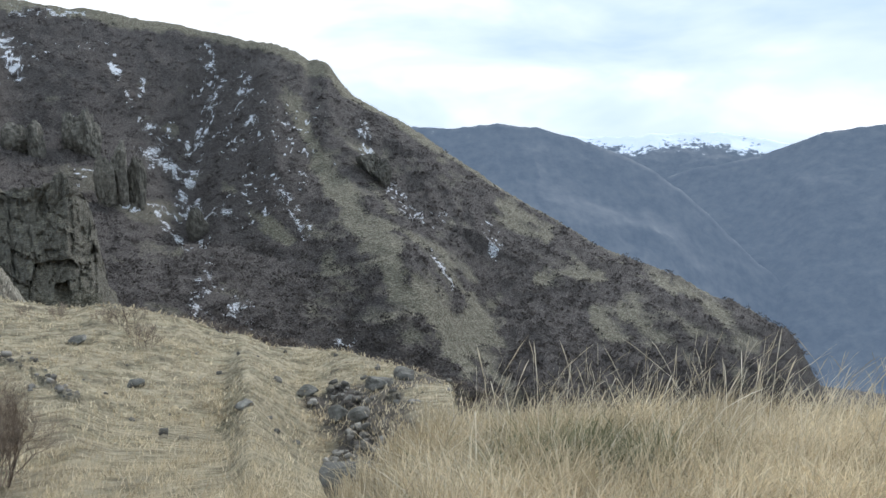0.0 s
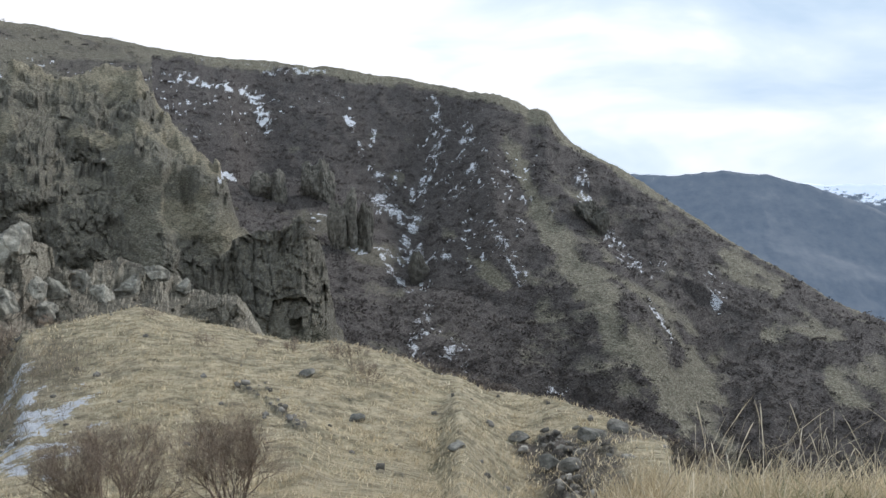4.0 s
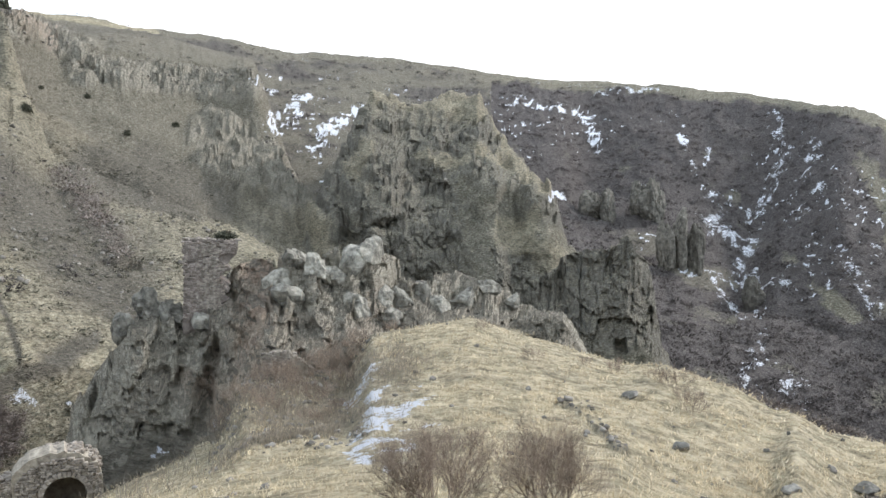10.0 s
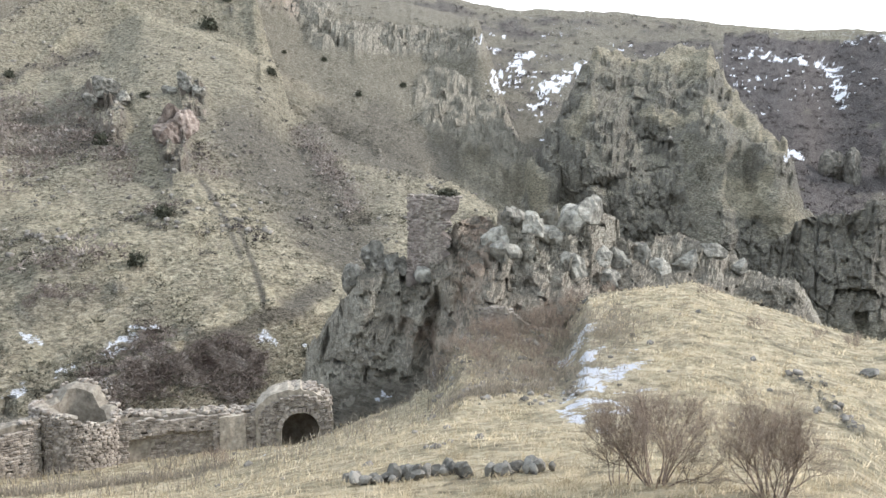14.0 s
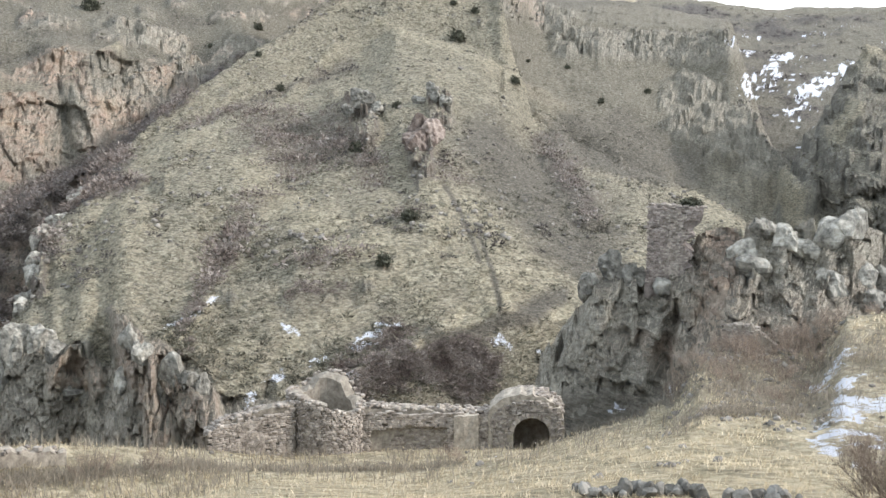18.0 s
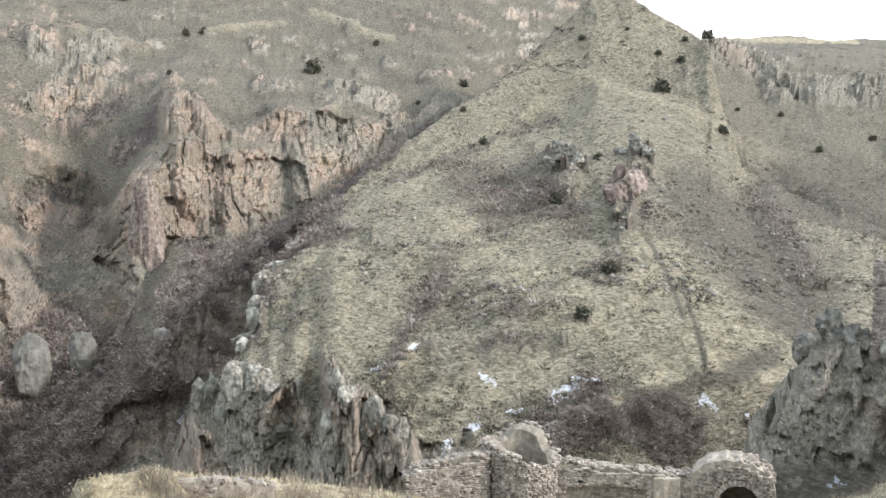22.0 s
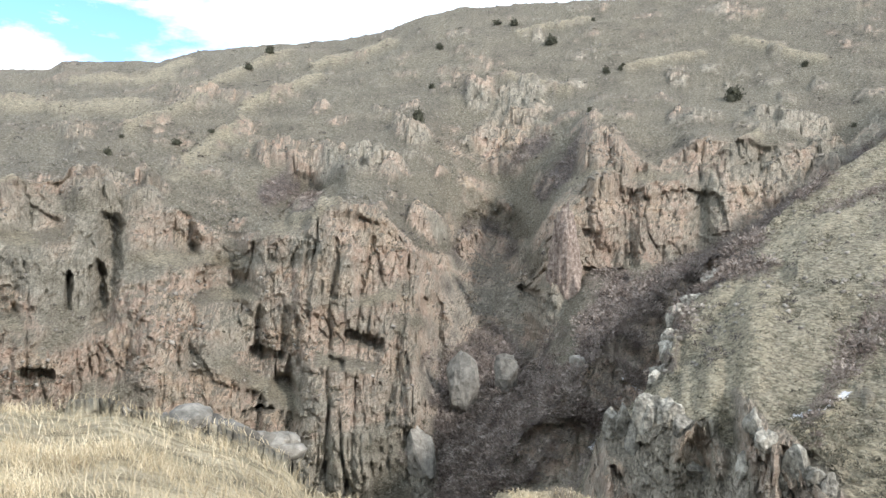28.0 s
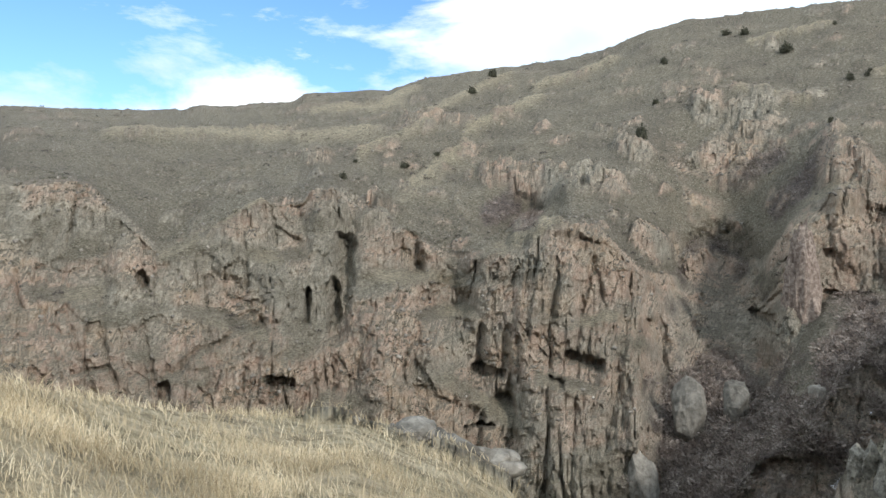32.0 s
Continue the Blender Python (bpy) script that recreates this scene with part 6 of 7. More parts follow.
# rock that breaks through the turf of the hill
RIM_ROCK = simple("rim_rock", ((0.36, (0.09, 0.084, 0.07)), (0.5, (0.235, 0.222, 0.186)), (0.64, (0.4, 0.38, 0.32))), 1.1, grain=0.25)
BURNT_ROCK = simple("reddish_rock", ((0.36, (0.1, 0.074, 0.06)), (0.5, (0.19, 0.152, 0.126)), (0.64, (0.3, 0.255, 0.216))), 0.9, grain=0.25)
for places, stone, label, group in (
        (((88.56, 206, 1.6, 1.6), (89.37, 200, 1.8, 1.8), (89.74, 196, 2, 1.6), (90.88, 190, 2.2, 1.6), (91.73, 184, 1.8, 2.2), (92.17, 178, 1.5, 2.4), (92.27, 171, 1.5, 2.2), (92.38, 164, 1.7, 2.4), (92.82, 156, 1.6, 2), (93.25, 150, 1.8, 2.4)),
         RIM_ROCK, "pale grey-green rock on the rim of the grassy hill", "rocks on the hill's rim"),
        (((95.92, 132, 1.7, 3.4), (95.12, 131, 1.6, 3.8), (94.36, 129, 1.5, 3.6), (93.64, 128, 1.7, 3.4), (92.90, 128, 1.4, 3.2), (92.22, 127, 1.5, 2.8), (91.51, 123, 1.4, 1.8), (90.66, 122, 1.6, 1.6), (89.80, 121, 1.5, 1.8), (87.61, 113, 1.2, 2), (87.02, 112, 1.5, 2.8), (86.34, 109, 1.2, 2.4), (85.38, 108, 1.4, 3), (84.53, 107.5, 1.3, 2.6), (83.63, 106.5, 1.2, 2.2), (82.83, 106, 1, 2)),
         RIM_ROCK, "jagged upright grey rock at the cliff edge below the hill", "rocks at the cliff edge"),
        (((68.49, 199, 2.9, 6), (67.58, 198, 2.6, 3.6), (68.33, 196, 3, 3)),
         BURNT_ROCK, "reddish rock pinnacle standing out of the dry slope", "pinnacles on the hill"),
        (((72.09, 229, 3, 3.4), (71.12, 228, 2.2, 2.6), (72.84, 227, 1.8, 2.2), (67.37, 230, 2.6, 3), (66.47, 228, 1.8, 2.6), (68.23, 231, 2, 1.8)),
         RIM_ROCK, "weathered grey rock standing out of the dry slope", "pinnacles on the hill")):
    for k, (bearing, dist, w, h) in enumerate(places):
        crag_rock = boulder(bearing, dist, (w * 1.15, w, h), 140 + 17 * k + int(dist), label, 0.76, group, "rock_outcrop", 3, 0.7 * k)
        crag_rock.data.materials[0] = stone

for k, (bearing, dist, w, h) in enumerate(((47.03, 86, 1.3, 1.9), (46.00, 87, 1.5, 1.7), (44.75, 86, 1.3, 1.8), (46.65, 83, 1.2, 1.6), (43.41, 89, 1.2, 1.6), (42.27, 90, 1.5, 1.8), (41.13, 90, 1.3, 2), (40.18, 88, 1.2, 1.5), (38.86, 90, 1.4, 1.6), (37.55, 92, 1.2, 1.5), (36.42, 91, 1.3, 1.3), (34.75, 93, 1.4, 1.4), (33.28, 95, 1.3, 1.3), (31.47, 96, 1.5, 1.2), (41.89, 85, 1.4, 1.7), (39.62, 86, 1.2, 1.4), (56.58, 86, 1.2, 1.6), (55.30, 87, 1.3, 1.8), (54.00, 86, 1.1, 1.6), (51.76, 85, 1.2, 1.5))):
    block = boulder(bearing, dist, (w * 1.2, w, h), 420 + 11 * k, "angular weathered grey rock on the fort crag", 0.92, "rocks of the fort crag", "rock_outcrop", 3, 1.1 * k)
    block.data.materials[0] = RIM_ROCK
COLUMN_ROCK = simple("dark_column_rock", ((0.36, (0.065, 0.06, 0.05)), (0.5, (0.135, 0.125, 0.104)), (0.64, (0.22, 0.206, 0.172))), 0.5, grain=0.3)
for k, (bearing, dist, w, h) in enumerate(((26.12, 418, 6, 11), (25.37, 414, 5, 9), (23.21, 424, 5.5, 12), (22.34, 422, 6, 12), (21.53, 372, 4.5, 14), (20.63, 376, 5, 15), (19.68, 380, 5, 13), (16.10, 372, 4, 8), (4.93, 430, 7, 9), (4.25, 428, 5, 7))):
    column = boulder(bearing, dist, (w, w, h), 310 + 7 * k, "dark brown rock column on the scrub-covered slope", 0.62, "rock columns on the far slope", "rock_outcrop", 4, 0.9 * k)
    column.data.materials[0] = COLUMN_ROCK

# a pillar of the cliff stands forward of the ravine
pillar = new("rock_pillar", boulder_mesh("rock_outcrop", 77, (6.2, 6.0, 29.0), detail=5))
pillar.matrix_basis = Matrix.Translation((*place(99.43, 266), -23.6)) @ Matrix.Rotation(radians(8), 4, "Y") @ Matrix.Rotation(0.5, 4, "Z")
pillar.data.materials[0] = BURNT_ROCK
tagged(pillar, "tall pinkish-grey rock pillar at the mouth of a scrubby ravine", "rock")

# the tumbled row of an old field wall
for k in range(44):
    f = (k + rng.uniform(-.8, .8)) / 43
    bearing, dist = 57.5 - 14.0 * f + rng.uniform(-.15, .15), 26.0 - 1.0 * f + rng.uniform(-.6, .6)
    if 0.62 < f < 0.7:
        continue
    s = rng.uniform(0.1, 0.25)
    boulder(bearing, dist, (s * rng.uniform(.8, 1.2), s, s * rng.uniform(.8, 1.4)), 20 + k, "grey weathered stone in a tumbled field wall in dry grass", 0.25,
            "stones of the tumbled wall", "field_stone", 2, rng.uniform(-.6, .6))
for bearing, dist, s, seed in ((6.4, 7.6, 0.3, 61), (20.3, 46, 0.35, 63), (23.6, 55, 0.45, 64), (7.2, 42, 0.55, 65), (4.4, 45, 0.6, 66), (5.6, 40, 0.5, 67), (2.4, 48, 0.6, 68), (9.2, 47, 0.5, 69), (13.5, 38, 0.3, 70)):
    boulder(bearing, dist, (s * 1.4, s, s * 0.7), seed, "dark lichened rock bedded in dry grass", 0.4, "rocks on the knoll", "rock", 3, seed)


for k, (bearing, dist, s) in enumerate(((128.6, 18.6, 0.34), (127.2, 19.0, 0.26), (126.0, 19.3, 0.42), (124.9, 19.6, 0.3), (123.6, 19.9, 0.46), (122.4, 20.2, 0.35), (121.2, 20.5, 0.5), (120.1, 20.7, 0.4), (119.0, 20.8, 0.55), (118.0, 20.9, 0.45))):
    boulder(bearing, dist, (s * 1.6, s, s * 0.6), 80 + k, "pale grey rock along the grassy brink", 0.75, "rocks along the brink", "rock", 3, 0.4 * k)

# ---- bushes ----
def grow(rs, p, d, length, width, level, segs):
    """Branch out from p: segments (start, end, half width at both ends)."""
    n = 3
    for k in range(n):
        q = p + d * length / n
        w2 = width * (1 - 0.22 * (k + 1) / n * 2)
        segs.append((p, q, width, max(w2, width * 0.55)))
        p = q
        d = (d + Vector(rs.uniform(-.28, .28, 3)) + Vector((0, 0, 0.06))).normalized()
        if level > 0 and (k > 0 or level < 3):
            for _ in range(rs.randint(1, 4)):
                side = (d + Vector(rs.uniform(-.85, .85, 3)) + Vector((0, 0, 0.25))).normalized()
                grow(rs, p, side, length * rs.uniform(0.5, 0.78), width * 0.52, level - 1, segs)


def sticks(name, segs, material):
    m = len(segs)
    a = np.array([s[0] for s in segs]); b = np.array([s[1] for s in segs])
    wa = np.array([s[2] for s in segs])[:, None]; wb = np.array([s[3] for s in segs])[:, None]
    d = b - a
    d /= np.linalg.norm(d, axis=1, keepdims=True) + 1e-9
    u = np.cross(d, np.where(np.abs(d[:, 2:]) > 0.9, (1.0, 0, 0), (0, 0, 1.0)))
    u /= np.linalg.norm(u, axis=1, keepdims=True) + 1e-9
    v = np.cross(d, u)
    vs = []
    for k in range(3):
        c, s = math.cos(k * 2.094), math.sin(k * 2.094)
        vs.append(a + (u * c + v * s) * wa)
    for k in range(3):
        c, s = math.cos(k * 2.094), math.sin(k * 2.094)
        vs.append(b + (u * c + v * s) * wb)
    verts = np.stack(vs, 1).reshape(-1, 3)
    base = (np.arange(m) * 6)[:, None, None]
    quad = np.array([[0, 1, 4, 3], [1, 2, 5, 4], [2, 0, 3, 5]])[None]
    return tri_mesh(name, verts, (base + quad).reshape(-1, 4), material)


def bush(bearing, dist, spread_m, height, stems, seed, label, levels=3, group="", twig=TWIG, name="bush"):
    rs = np.random.RandomState(seed)
    b = thing(name, stand(bearing, dist, 0.1), label, "bush", group)
    for k in range(stems):
        a = 2 * math.pi * k / stems + rs.uniform(-.4, .4)
        tilt = rs.uniform(0.2, 1.6)
        d = Vector((math.cos(a) * spread_m / height * tilt, math.sin(a) * spread_m / height * tilt, 1)).normalized()
        segs = []
        grow(rs, Vector((math.cos(a) * 0.2, math.sin(a) * 0.2, 0)), d, height * rs.uniform(0.45, 0.62), 0.024 * height / 2, levels, segs)
        ob = new("branch", sticks("branch", segs, twig))
        ob.parent = b
    return b


bush(36.2, 21.7, 1.75, 2.15, 18, 5, "leafless reddish-brown bush with a dense twiggy crown", 4)
bush(28.8, 19.9, 1.6, 1.75, 18, 9, "leafless ochre-brown bush of thin upright twigs", 4)
bush(38.6, 22.0, 0.5, 1.7, 6, 15, "thin bare twiggy shoots beside a bush", 3)
small = bush(30.2, 62.6, 0.7, 1.0, 8, 21, "small grey-brown leafless shrub on the grassy knoll", 3, "shrubs on the knoll")
for bearing, dist, s in ((24.7, 64.3, 1.1), (26.6, 64.8, 0.7), (20.9, 60.4, 1.5), (19.6, 55.0, 1.6), (22.0, 62.0, 0.9), (33.5, 74, 1.0), (45.5, 72.5, 2.2), (43.8, 74.5, 2.6), (41.8, 77.5, 2.3), (48.2, 69.5, 1.7), (50.5, 66.5, 1.3), (47.0, 70.5, 2.0), (39.6, 79, 1.4), (66, 52, 1.2), (86, 50, 1.3), (89.5, 49, 1.5), (96.5, 47, 1.6), (44.5, 60, 1.6), (46, 64, 1.8), (48, 58, 1.5), (43.2, 55, 1.2), (49.5, 62, 1.6), (45, 52, 1.0), (47.2, 66, 2.0), (42.8, 66, 1.8), (51, 68, 1.8), (44, 69, 2.4), (42.2, 71, 2.0)):
    p = stand(bearing, dist, 0.1)
    copy_thing(small, Matrix.Translation(p) @ Matrix.Rotation(bearing * 3, 4, "Z") @ Matrix.Diagonal((s, s, s, 1)))


# ---- junipers dotted over the slopes ----
def needles(name, seed, n=420):
    """A dark evergreen crown: many small sprays, open and uneven."""
    rs = np.random.RandomState(seed)
    d = rs.normal(size=(n, 3)); d /= np.linalg.norm(d, axis=1, keepdims=True)
    d[:, 2] = np.abs(d[:, 2]) * 0.95 - 0.1
    lob = 1 + 0.3 * np.sin(d[:, 0] * 4 + seed) * np.cos(d[:, 1] * 5) + 0.2 * rs.normal(size=n)
    p = d * (lob * rs.uniform(0.55, 1.0, n))[:, None]
    p[:, 2] = p[:, 2] * 1.05 + 0.25
    t = rs.normal(size=(n, 3, 3)) * 0.16
    verts = (p[:, None, :] + t).reshape(-1, 3)
    return tri_mesh(name, verts, np.arange(3 * n).reshape(-1, 3), JUNIPER)


def juniper(seed):
    j = thing("juniper", (0, 0, 0), "dark green juniper shrub on a dry slope", "shrub", "junipers on the slopes")
    rs = np.random.RandomState(seed)
    segs = []
    grow(rs, Vector((0, 0, -0.3)), Vector((0.1, 0, 1)).normalized(), 0.9, 0.07, 2, segs)
    for nm, me in (("trunk", sticks("trunk", segs, BARK)), ("crown", needles("crown", seed))):
        ob = new(nm, me)
        ob.parent = j
    return j


JUN = [juniper(s) for s in (3, 4, 5)]
JUNIPER_PLACES = []
JUNIPER_PLACES += [(70.82, 323.2, 1.83), (67.93, 326.5, 1.02), (65.96, 319.1, 1.6), (65.69, 304, 2.48), (64.33, 328.2, 1.85), (62.96, 433.2, 2.99), (64.55, 316.7, 1.39), (61.09, 336.6, 1.48), (77.28, 269, 1.35), (69.73, 229.1, 1.15), (88.64, 382.4, 2.88), (84.38, 415.9, 1.3), (72.4, 202.8, 1.53), (71.47, 197.7, 1.12), (70.67, 140.5, 1.41), (68.93, 158, 1.59), (78.59, 377.5, 3.32), (58.53, 348.9, 1.09), (61.9, 281.7, 1.41), (81.6, 357.9, 1.57), (97.51, 343.6, 1.08), (96.37, 406.5, 1.28), (95.47, 409.6, 1.29), (56.3, 320.7, 1.21), (53.39, 345.3, 1.3)]
JUNIPER_PLACES += [(78.59, 283.1, 1.6), (118.59, 482.2, 2.42), (88.5, 384.3, 3.14), (103.6, 477.3, 3.59), (102.47, 473.6, 2.38), (100.12, 447.8, 2.53), (95.53, 411.7, 1.81), (96.47, 408.6, 1.54), (119.96, 453.6, 1.99), (122.28, 350.6, 1.54), (107.36, 443.3, 1.39), (107.92, 391.2, 1.23), (127.76, 335.8, 1.47), (128.59, 304, 1.34), (84.34, 417, 1.31), (97.29, 473.6, 1.78), (108.86, 346.2, 2.39), (124.38, 332.4, 1.25), (118.67, 484.6, 2.43), (107.96, 392.2, 1.48), (107.44, 445.5, 1.68), (95.37, 412.8, 1.55), (100, 446.7, 2.52), (124.52, 331.5, 1.25), (122.44, 354.2, 1.33)]

used = [False] * 3
for k, (bearing, dist, s) in enumerate(JUNIPER_PLACES):
    s *= 0.85
    p = stand(bearing, dist, 0.15 * s)
    m = Matrix.Translation(p) @ Matrix.Rotation(k * 1.7, 4, "Z") @ Matrix.Diagonal((s * 0.9, s * 0.9, s * (0.95 + 0.06 * (k % 7)), 1))
    if used[k % 3]:
        copy_thing(JUN[k % 3], m)
    else:
        JUN[k % 3].matrix_basis, used[k % 3] = m, True
top_bush = copy_thing(JUN[0], Matrix.Translation((*place(50.5, 87.6), -4.1)) @ Matrix.Diagonal((0.85, 0.75, 0.5, 1)))
tagged(top_bush, "olive-green bush growing on the broken tower top", "shrub", "bushes on the ruin")


# ---- scrub, tussocks and grass ----
FLAT = dict(x=X2.ravel(), y=Y2.ravel(), z=Z2.ravel(), r=R2.ravel(), a=AZD.ravel())


def pick(weight, count, seed):
    rs = np.random.RandomState(seed)
    w = np.clip(weight, 0, None).ravel().astype(np.float64)
    w[FLAT["a"] < -31] = 0
    w[FLAT["a"] > 151.5] = 0
    c = np.cumsum(w)
    i = np.searchsorted(c, rs.rand(count) * c[-1])
    return np.clip(i, 0, len(w) - 1), rs


def clumps(name, weight, count, per, size_lo, size_hi, leaf, material, label, seed, category="scrub", flat=0.8):
    i, rs = pick(weight, count, seed)
    s = rs.uniform(size_lo, size_hi, count) * rs.uniform(0.7, 1.2, count)
    d = rs.normal(size=(count, per, 3)); d /= np.linalg.norm(d, axis=2, keepdims=True)
    d[:, :, 2] = np.abs(d[:, :, 2]) * flat
    p = d * (s[:, None] * rs.uniform(0.45, 1.0, (count, per)))[:, :, None]
    p = p + np.stack([FLAT["x"][i], FLAT["y"][i], FLAT["z"][i]], -1)[:, None, :]
    # sprays point outwards from the root
    t1 = d * (s[:, None, None] * leaf * 2.0) + rs.normal(size=(count, per, 3)) * (s[:, None, None] * leaf * 0.5)
    t2 = rs.normal(size=(count, per, 3)) * (s[:, None, None] * leaf * 0.3)
    verts = np.stack([p - t2, p + t2, p + t1], 2).reshape(-1, 3)
    me = tri_mesh(name, verts, np.arange(len(verts)).reshape(-1, 3), material)
    return tagged(new(name, me), label, category, kind="stuff")


clumps("scrub", scrub * (R2 > 260) * (1 - rock) * (~gorge), 8500, 26, 0.9, 2.3, 0.25, SCRUB_FAR, "dense leafless grey-brown scrub over the far slopes", 41)
clumps("gorge_scrub", scrub * (R2 > 140) * ((R2 <= 260) | gorge) * (R2 < 345) * (1 - rock), 6000, 46, 1.0, 3.2, 0.13, SCRUB, "leafless purple-grey scrub in the gorge and gullies", 46)
clumps("ravine_scrub", np.maximum(scrub - 0.2, 0) * (R2 <= 140) * (R2 > 60), 1700, 70, 0.35, 1.1, 0.16, SCRUB, "leafless purple-grey scrub in the ravine by the ruins", 42)
clumps("slope_scrub", (hill | hback | gorge) * (1 - rock) * (0.2 + smooth(N2 + 0.3 * N1, -0.1, 0.4)) * (1 - 0.6 * meadow) * (R2 > 105), 20000, 10, 0.2, 0.75, 0.4, TUSSOCK, "low grey tussocks and cushion shrubs on the dry slopes", 43)
clumps("slope_bushes", (hill | hback | gorge) * (1 - rock) * (V > 1.3) * (0.1 + smooth(N1 + N2, -0.1, 0.5)) * (R2 > 140), 620, 60, 0.5, 1.3, 0.2, SCRUB_FAR, "small dark leafless bushes dotted over the slopes", 47)
clumps("ledge_scrub", rock * (gorge | cliff | far) * smooth(N2, 0.0, 0.4), 2600, 14, 0.3, 0.9, 0.4, TUSSOCK, "small tufts growing on rock ledges", 44)


def blades(name, weight, count, h_lo, h_hi, width, material, label, seed, lean=0.35, jitter=0.2, ref=6.0):
    i, rs = pick(weight, count, seed)
    x = FLAT["x"][i] + rs.normal(size=count) * jitter
    y = FLAT["y"][i] + rs.normal(size=count) * jitter
    z = FLAT["z"][i] - 0.03
    h = rs.uniform(h_lo, h_hi, count)
    w = width * rs.uniform(0.6, 1.4, count) * np.clip(FLAT["r"][i] / ref, 0.4, 1.6)
    a = rs.uniform(0, 2 * np.pi, count)
    lx, ly = rs.normal(size=count) * lean * h + 0.12 * h, rs.normal(size=count) * lean * h
    side = np.stack([np.cos(a) * w, np.sin(a) * w, np.zeros(count)], -1)
    b = np.stack([x, y, z], -1)
    m = b + np.stack([lx * 0.3, ly * 0.3, h * 0.55], -1)
    t = b + np.stack([lx, ly, h * rs.uniform(0.85, 1.0, count)], -1)
    verts = np.stack([b - side, b + side, m + side * 0.8, m - side * 0.8, t], 1).reshape(-1, 3)
    o = (np.arange(count) * 5)[:, None]
    f = np.concatenate([o + [0, 1, 2], o + [0, 2, 3], o + [3, 2, 4]], 0)
    me = tri_mesh(name, verts, f, material)
    return tagged(new(name, me), label, "grass", kind="stuff")


lush = smooth(fbm(X / 1.1, Y / 1.1, Z * 0, 3, 0.6), -0.25, 0.35)
def tufts(name, weight, count, per, h_lo, h_hi, width, material, label, seed, splay=0.5, spread_r=0.1, heads=False):
    """Tufts of long blades that rise together and arch over at the tips."""
    i, rs = pick(weight, count, seed)
    n = count * per
    cx, cy = FLAT["x"][i] + rs.normal(size=count) * 0.08, FLAT["y"][i] + rs.normal(size=count) * 0.08
    tall = rs.uniform(0.6, 1.15, count)
    blow = rs.normal(size=(count, 2)) * 0.18 + (0.16, -0.05)
    rep = lambda v: np.repeat(v, per, 0)
    a = rs.uniform(0, 2 * np.pi, n)
    off = rs.uniform(0, 1, n) ** 0.7 * spread_r
    x, y, z = rep(cx) + np.cos(a) * off, rep(cy) + np.sin(a) * off, rep(FLAT["z"][i]) - 0.03
    h = rs.uniform(h_lo, h_hi, n) * rep(tall)
    out = rs.gamma(2.0, 0.5, n) * splay * h
    lx, ly = np.cos(a) * out + rep(blow)[:, 0] * h, np.sin(a) * out + rep(blow)[:, 1] * h
    w = width * rs.uniform(0.5, 1.5, n)
    b = rs.uniform(0, 2 * np.pi, n)
    side = np.stack([np.cos(b) * w, np.sin(b) * w, np.zeros(n)], -1)
    droop = rs.uniform(0.0, 0.5, n) ** 2
    rows = []
    for u, taper in ((0.0, 1.0), (0.35, 0.95), (0.7, 0.7), (0.9, 1.6 if heads else 0.4)):
        c = np.stack([x + lx * u * u, y + ly * u * u, z + h * (u - droop * u ** 3)], -1)
        rows += [c - side * taper, c + side * taper]
    rows.append(np.stack([x + lx, y + ly, z + h * (1 - droop)], -1))
    verts = np.stack(rows, 1).reshape(-1, 3)
    o = (np.arange(n) * 9)[:, None]
    f = np.concatenate([o + q for q in ([0, 1, 3], [0, 3, 2], [2, 3, 5], [2, 5, 4], [4, 5, 7], [4, 7, 6], [6, 7, 8])], 0)
    return tagged(new(name, tri_mesh(name, verts, f, material)), label, "grass", kind="stuff")


# a hollow on the mound where the grass stays green
HX, HY = place(-11.6, 5.3)
hollow_green = np.exp(-((X - HX) ** 2 + (Y - HY) ** 2 * 0.6) / 0.28)
mound = near * (R2 > 2.2) * (R2 < 9) * (AZD < 9) * smooth(R2, 1.5, 4.5)
tufts("tall_grass", mound * (0.35 + lush) * (1 - 0.8 * hollow_green), 2300, 20, 0.12, 0.36, 0.003, STRAW, "tall dry straw-coloured grass on the near mound", 51, 0.5, 0.15)
tufts("short_grass", mound * (1 - 0.6 * hollow_green), 1500, 18, 0.06, 0.2, 0.004, STALK_PALE, "short bleached grass under the taller tufts", 57, 0.9, 0.16)
tufts("green_grass", mound * hollow_green, 170, 26, 0.1, 0.3, 0.0035, GREEN_GRASS, "grey-green grass in a hollow of the mound", 58, 0.6, 0.1)
tufts("grass_stalks", near * (R2 > 4.8) * (R2 < 7) * (AZD < 4) * smooth(-AZD, -4, 8), 170, 3, 0.4, 0.85, 0.0018, STALK_PALE, "thin tall dry grass stalks with seed heads against the valley", 52, 0.22, 0.1, True)
blades("meadow_grass", near * (R2 >= 7) * (R2 < 30) * (AZD > 4) * (0.25 + lush), 85000, 0.1, 0.28, 0.008, STRAW, "dry pale grass over the near slope", 53, 0.6, 0.12, 18.0)
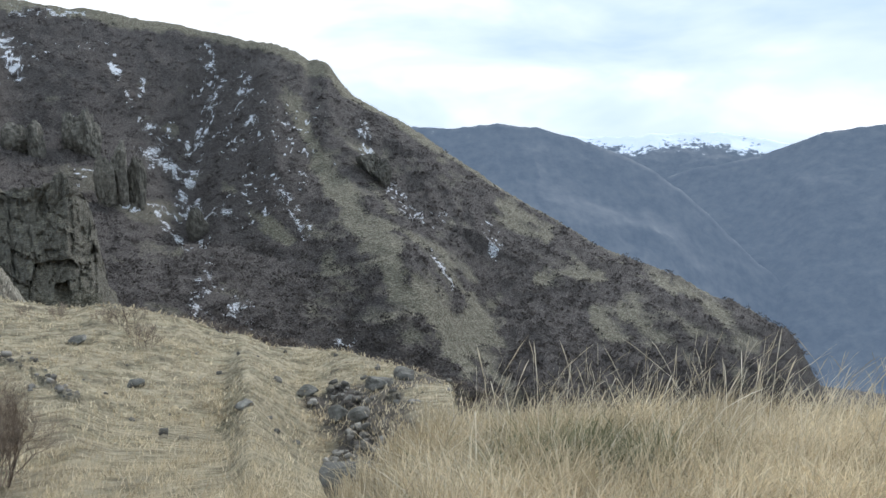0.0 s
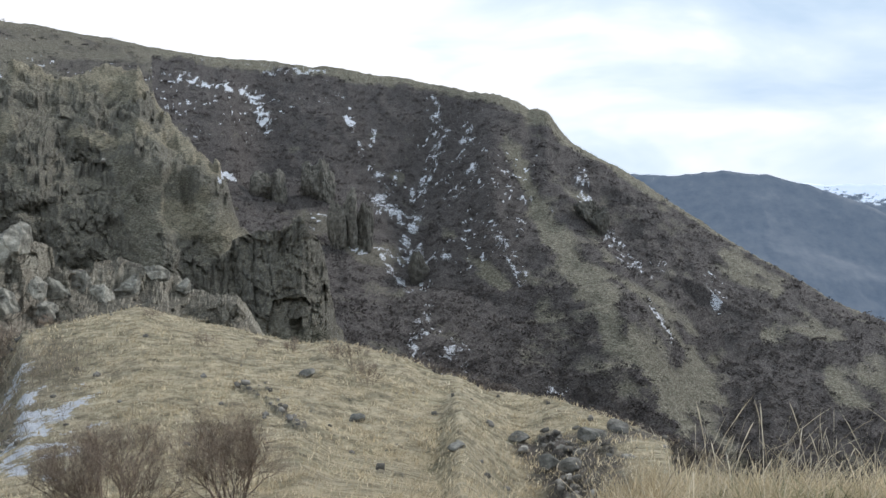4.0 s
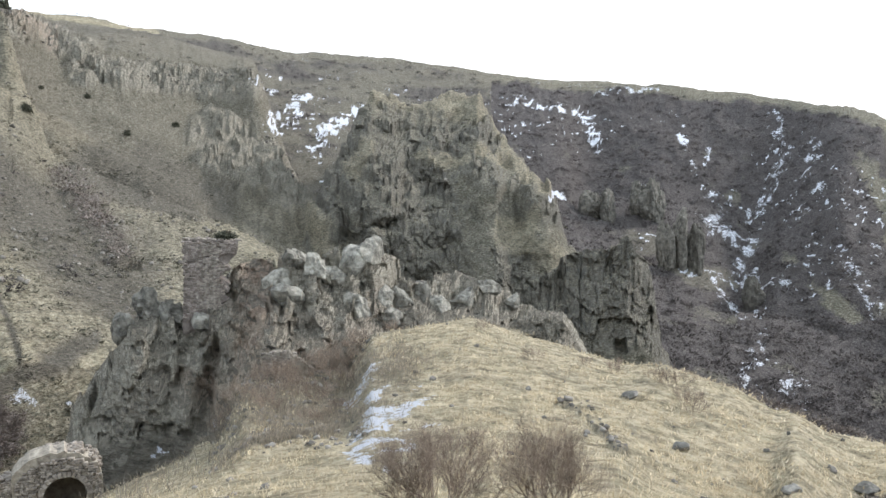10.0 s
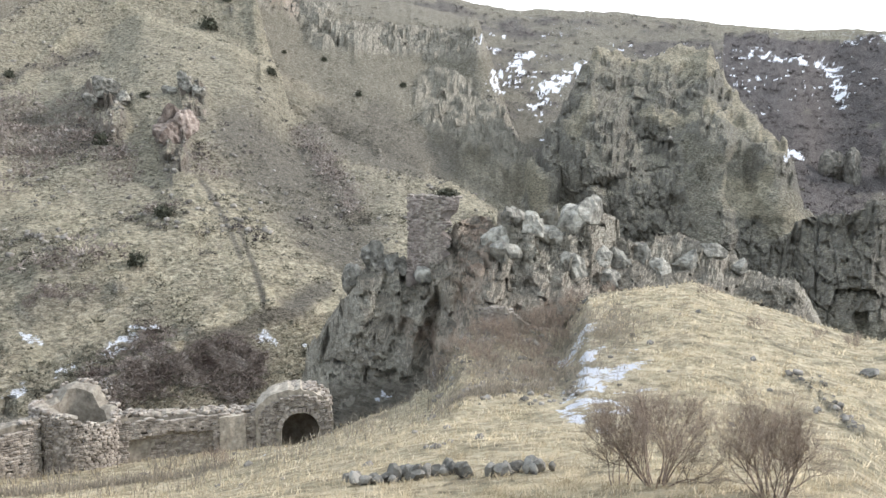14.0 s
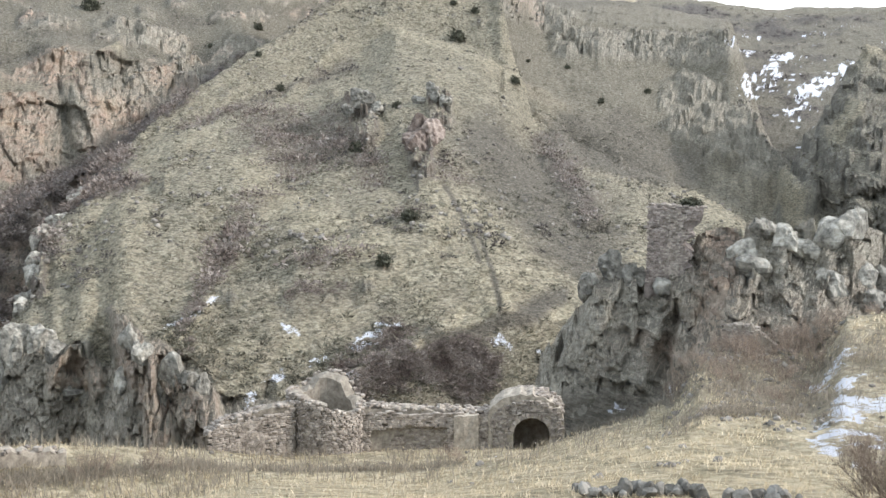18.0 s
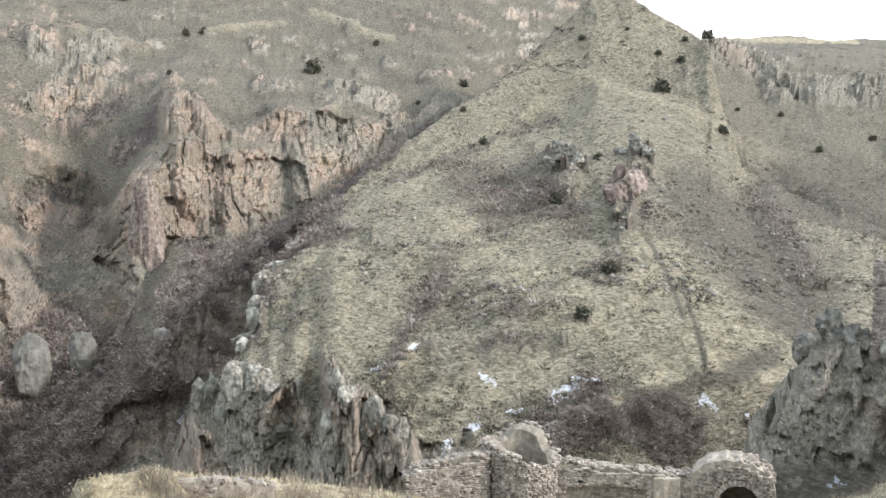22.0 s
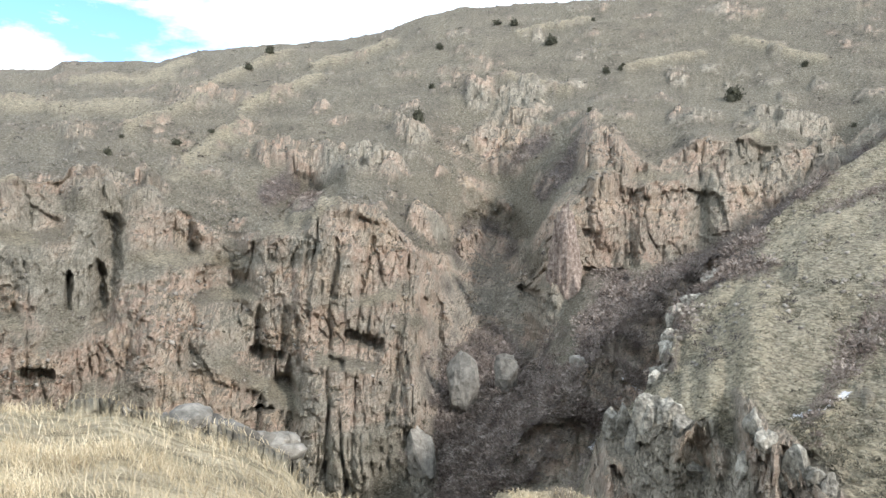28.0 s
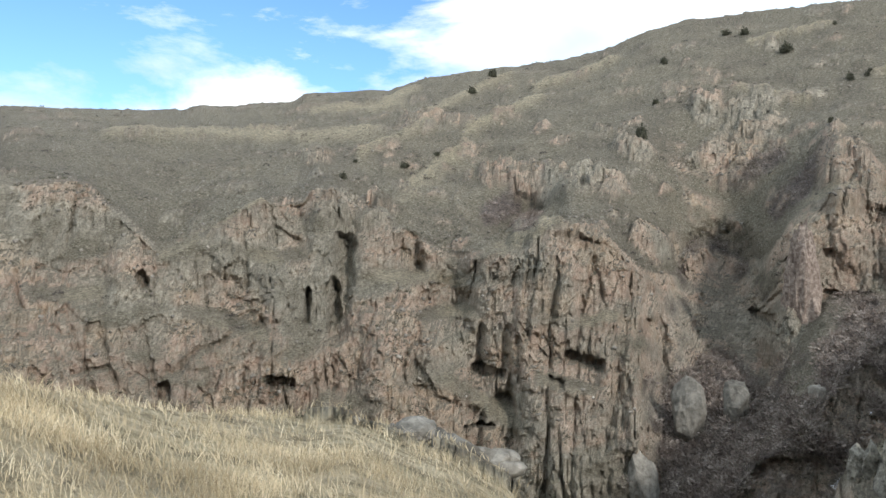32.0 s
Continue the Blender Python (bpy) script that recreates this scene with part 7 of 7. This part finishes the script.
blades("knoll_grass", near * (R2 >= 30) * (R2 < 82) * (1 - rock) * (1 - 0.7 * weedy) * (1 - snow) ** 3 * (0.15 + lush), 40000, 0.1, 0.3, 0.03, STRAW, "dry yellow grass over the knoll", 54, 0.6, 0.3, 55.0)
blades("weeds", near * (R2 > 42) * (R2 < 58) * (AZD > 50) * (AZD < 95) * lush, 2600, 0.5, 1.3, 0.022, STALK, "dry weed stalks below the ruined wall", 55, 0.3, 0.3, 50.0)
blades("rank_weeds", weedy * (1 - snow) * (0.2 + lush), 20000, 0.15, 0.6, 0.022, STALK, "rank brown weeds in the fort court", 56, 0.35, 0.3, 60.0)


def loose_stones(name, weight, count, lo, hi, label, seed):
    i, rs = pick(weight, count, seed)
    vs, fs, n = [], [], 0
    for k in i:
        v, f = BLOCK_ARRAYS[rs.randint(7)]
        s = rs.uniform(lo, hi) * rs.uniform(0.5, 1.0)
        m = np.array(Euler(rs.uniform(-0.5, 0.5, 3) + (0, 0, rs.uniform(0, 6))).to_matrix()) * (s * rs.uniform(0.8, 1.5), s, s * rs.uniform(0.6, 1.0))
        vs.append(v @ m.T + (FLAT["x"][k], FLAT["y"][k], FLAT["z"][k] + s * 0.15)); fs.append(f + n); n += len(v)
    me = tri_mesh(name, np.concatenate(vs), np.concatenate(fs), ROCK_BITS)
    return tagged(new(name, me), label, "stones", kind="stuff")


ROCK_BITS = simple("loose_rock", ((0.34, (0.1, 0.09, 0.075)), (0.5, (0.2, 0.182, 0.155)), (0.66, (0.34, 0.315, 0.27))), 0.6, island=True)
loose_stones("loose_rocks", (hill | hback | gorge | cliff) * (1 - scrub) * (0.15 + smooth(N2, 0.0, 0.4) + 2 * proud) * (R2 > 150) * (V > 1.1), 3800, 0.3, 1.1, "loose grey rocks strewn over the slopes", 61)
loose_stones("scattered_stones", near * (R2 > 30) * (R2 < 80) * (0.03 + 0.5 * smooth(N2, 0.1, 0.5) + 3 * proud_near), 320, 0.12, 0.4, "small pale stones scattered in the grass", 62)
loose_stones("court_rubble", near * (AZD > 41.5) * (AZD < 52) * (R2 > 44) * (R2 < 76) * (0.1 + smooth(N2, -0.1, 0.3)), 520, 0.1, 0.42, "pale fallen stones strewn over the fort court", 63)
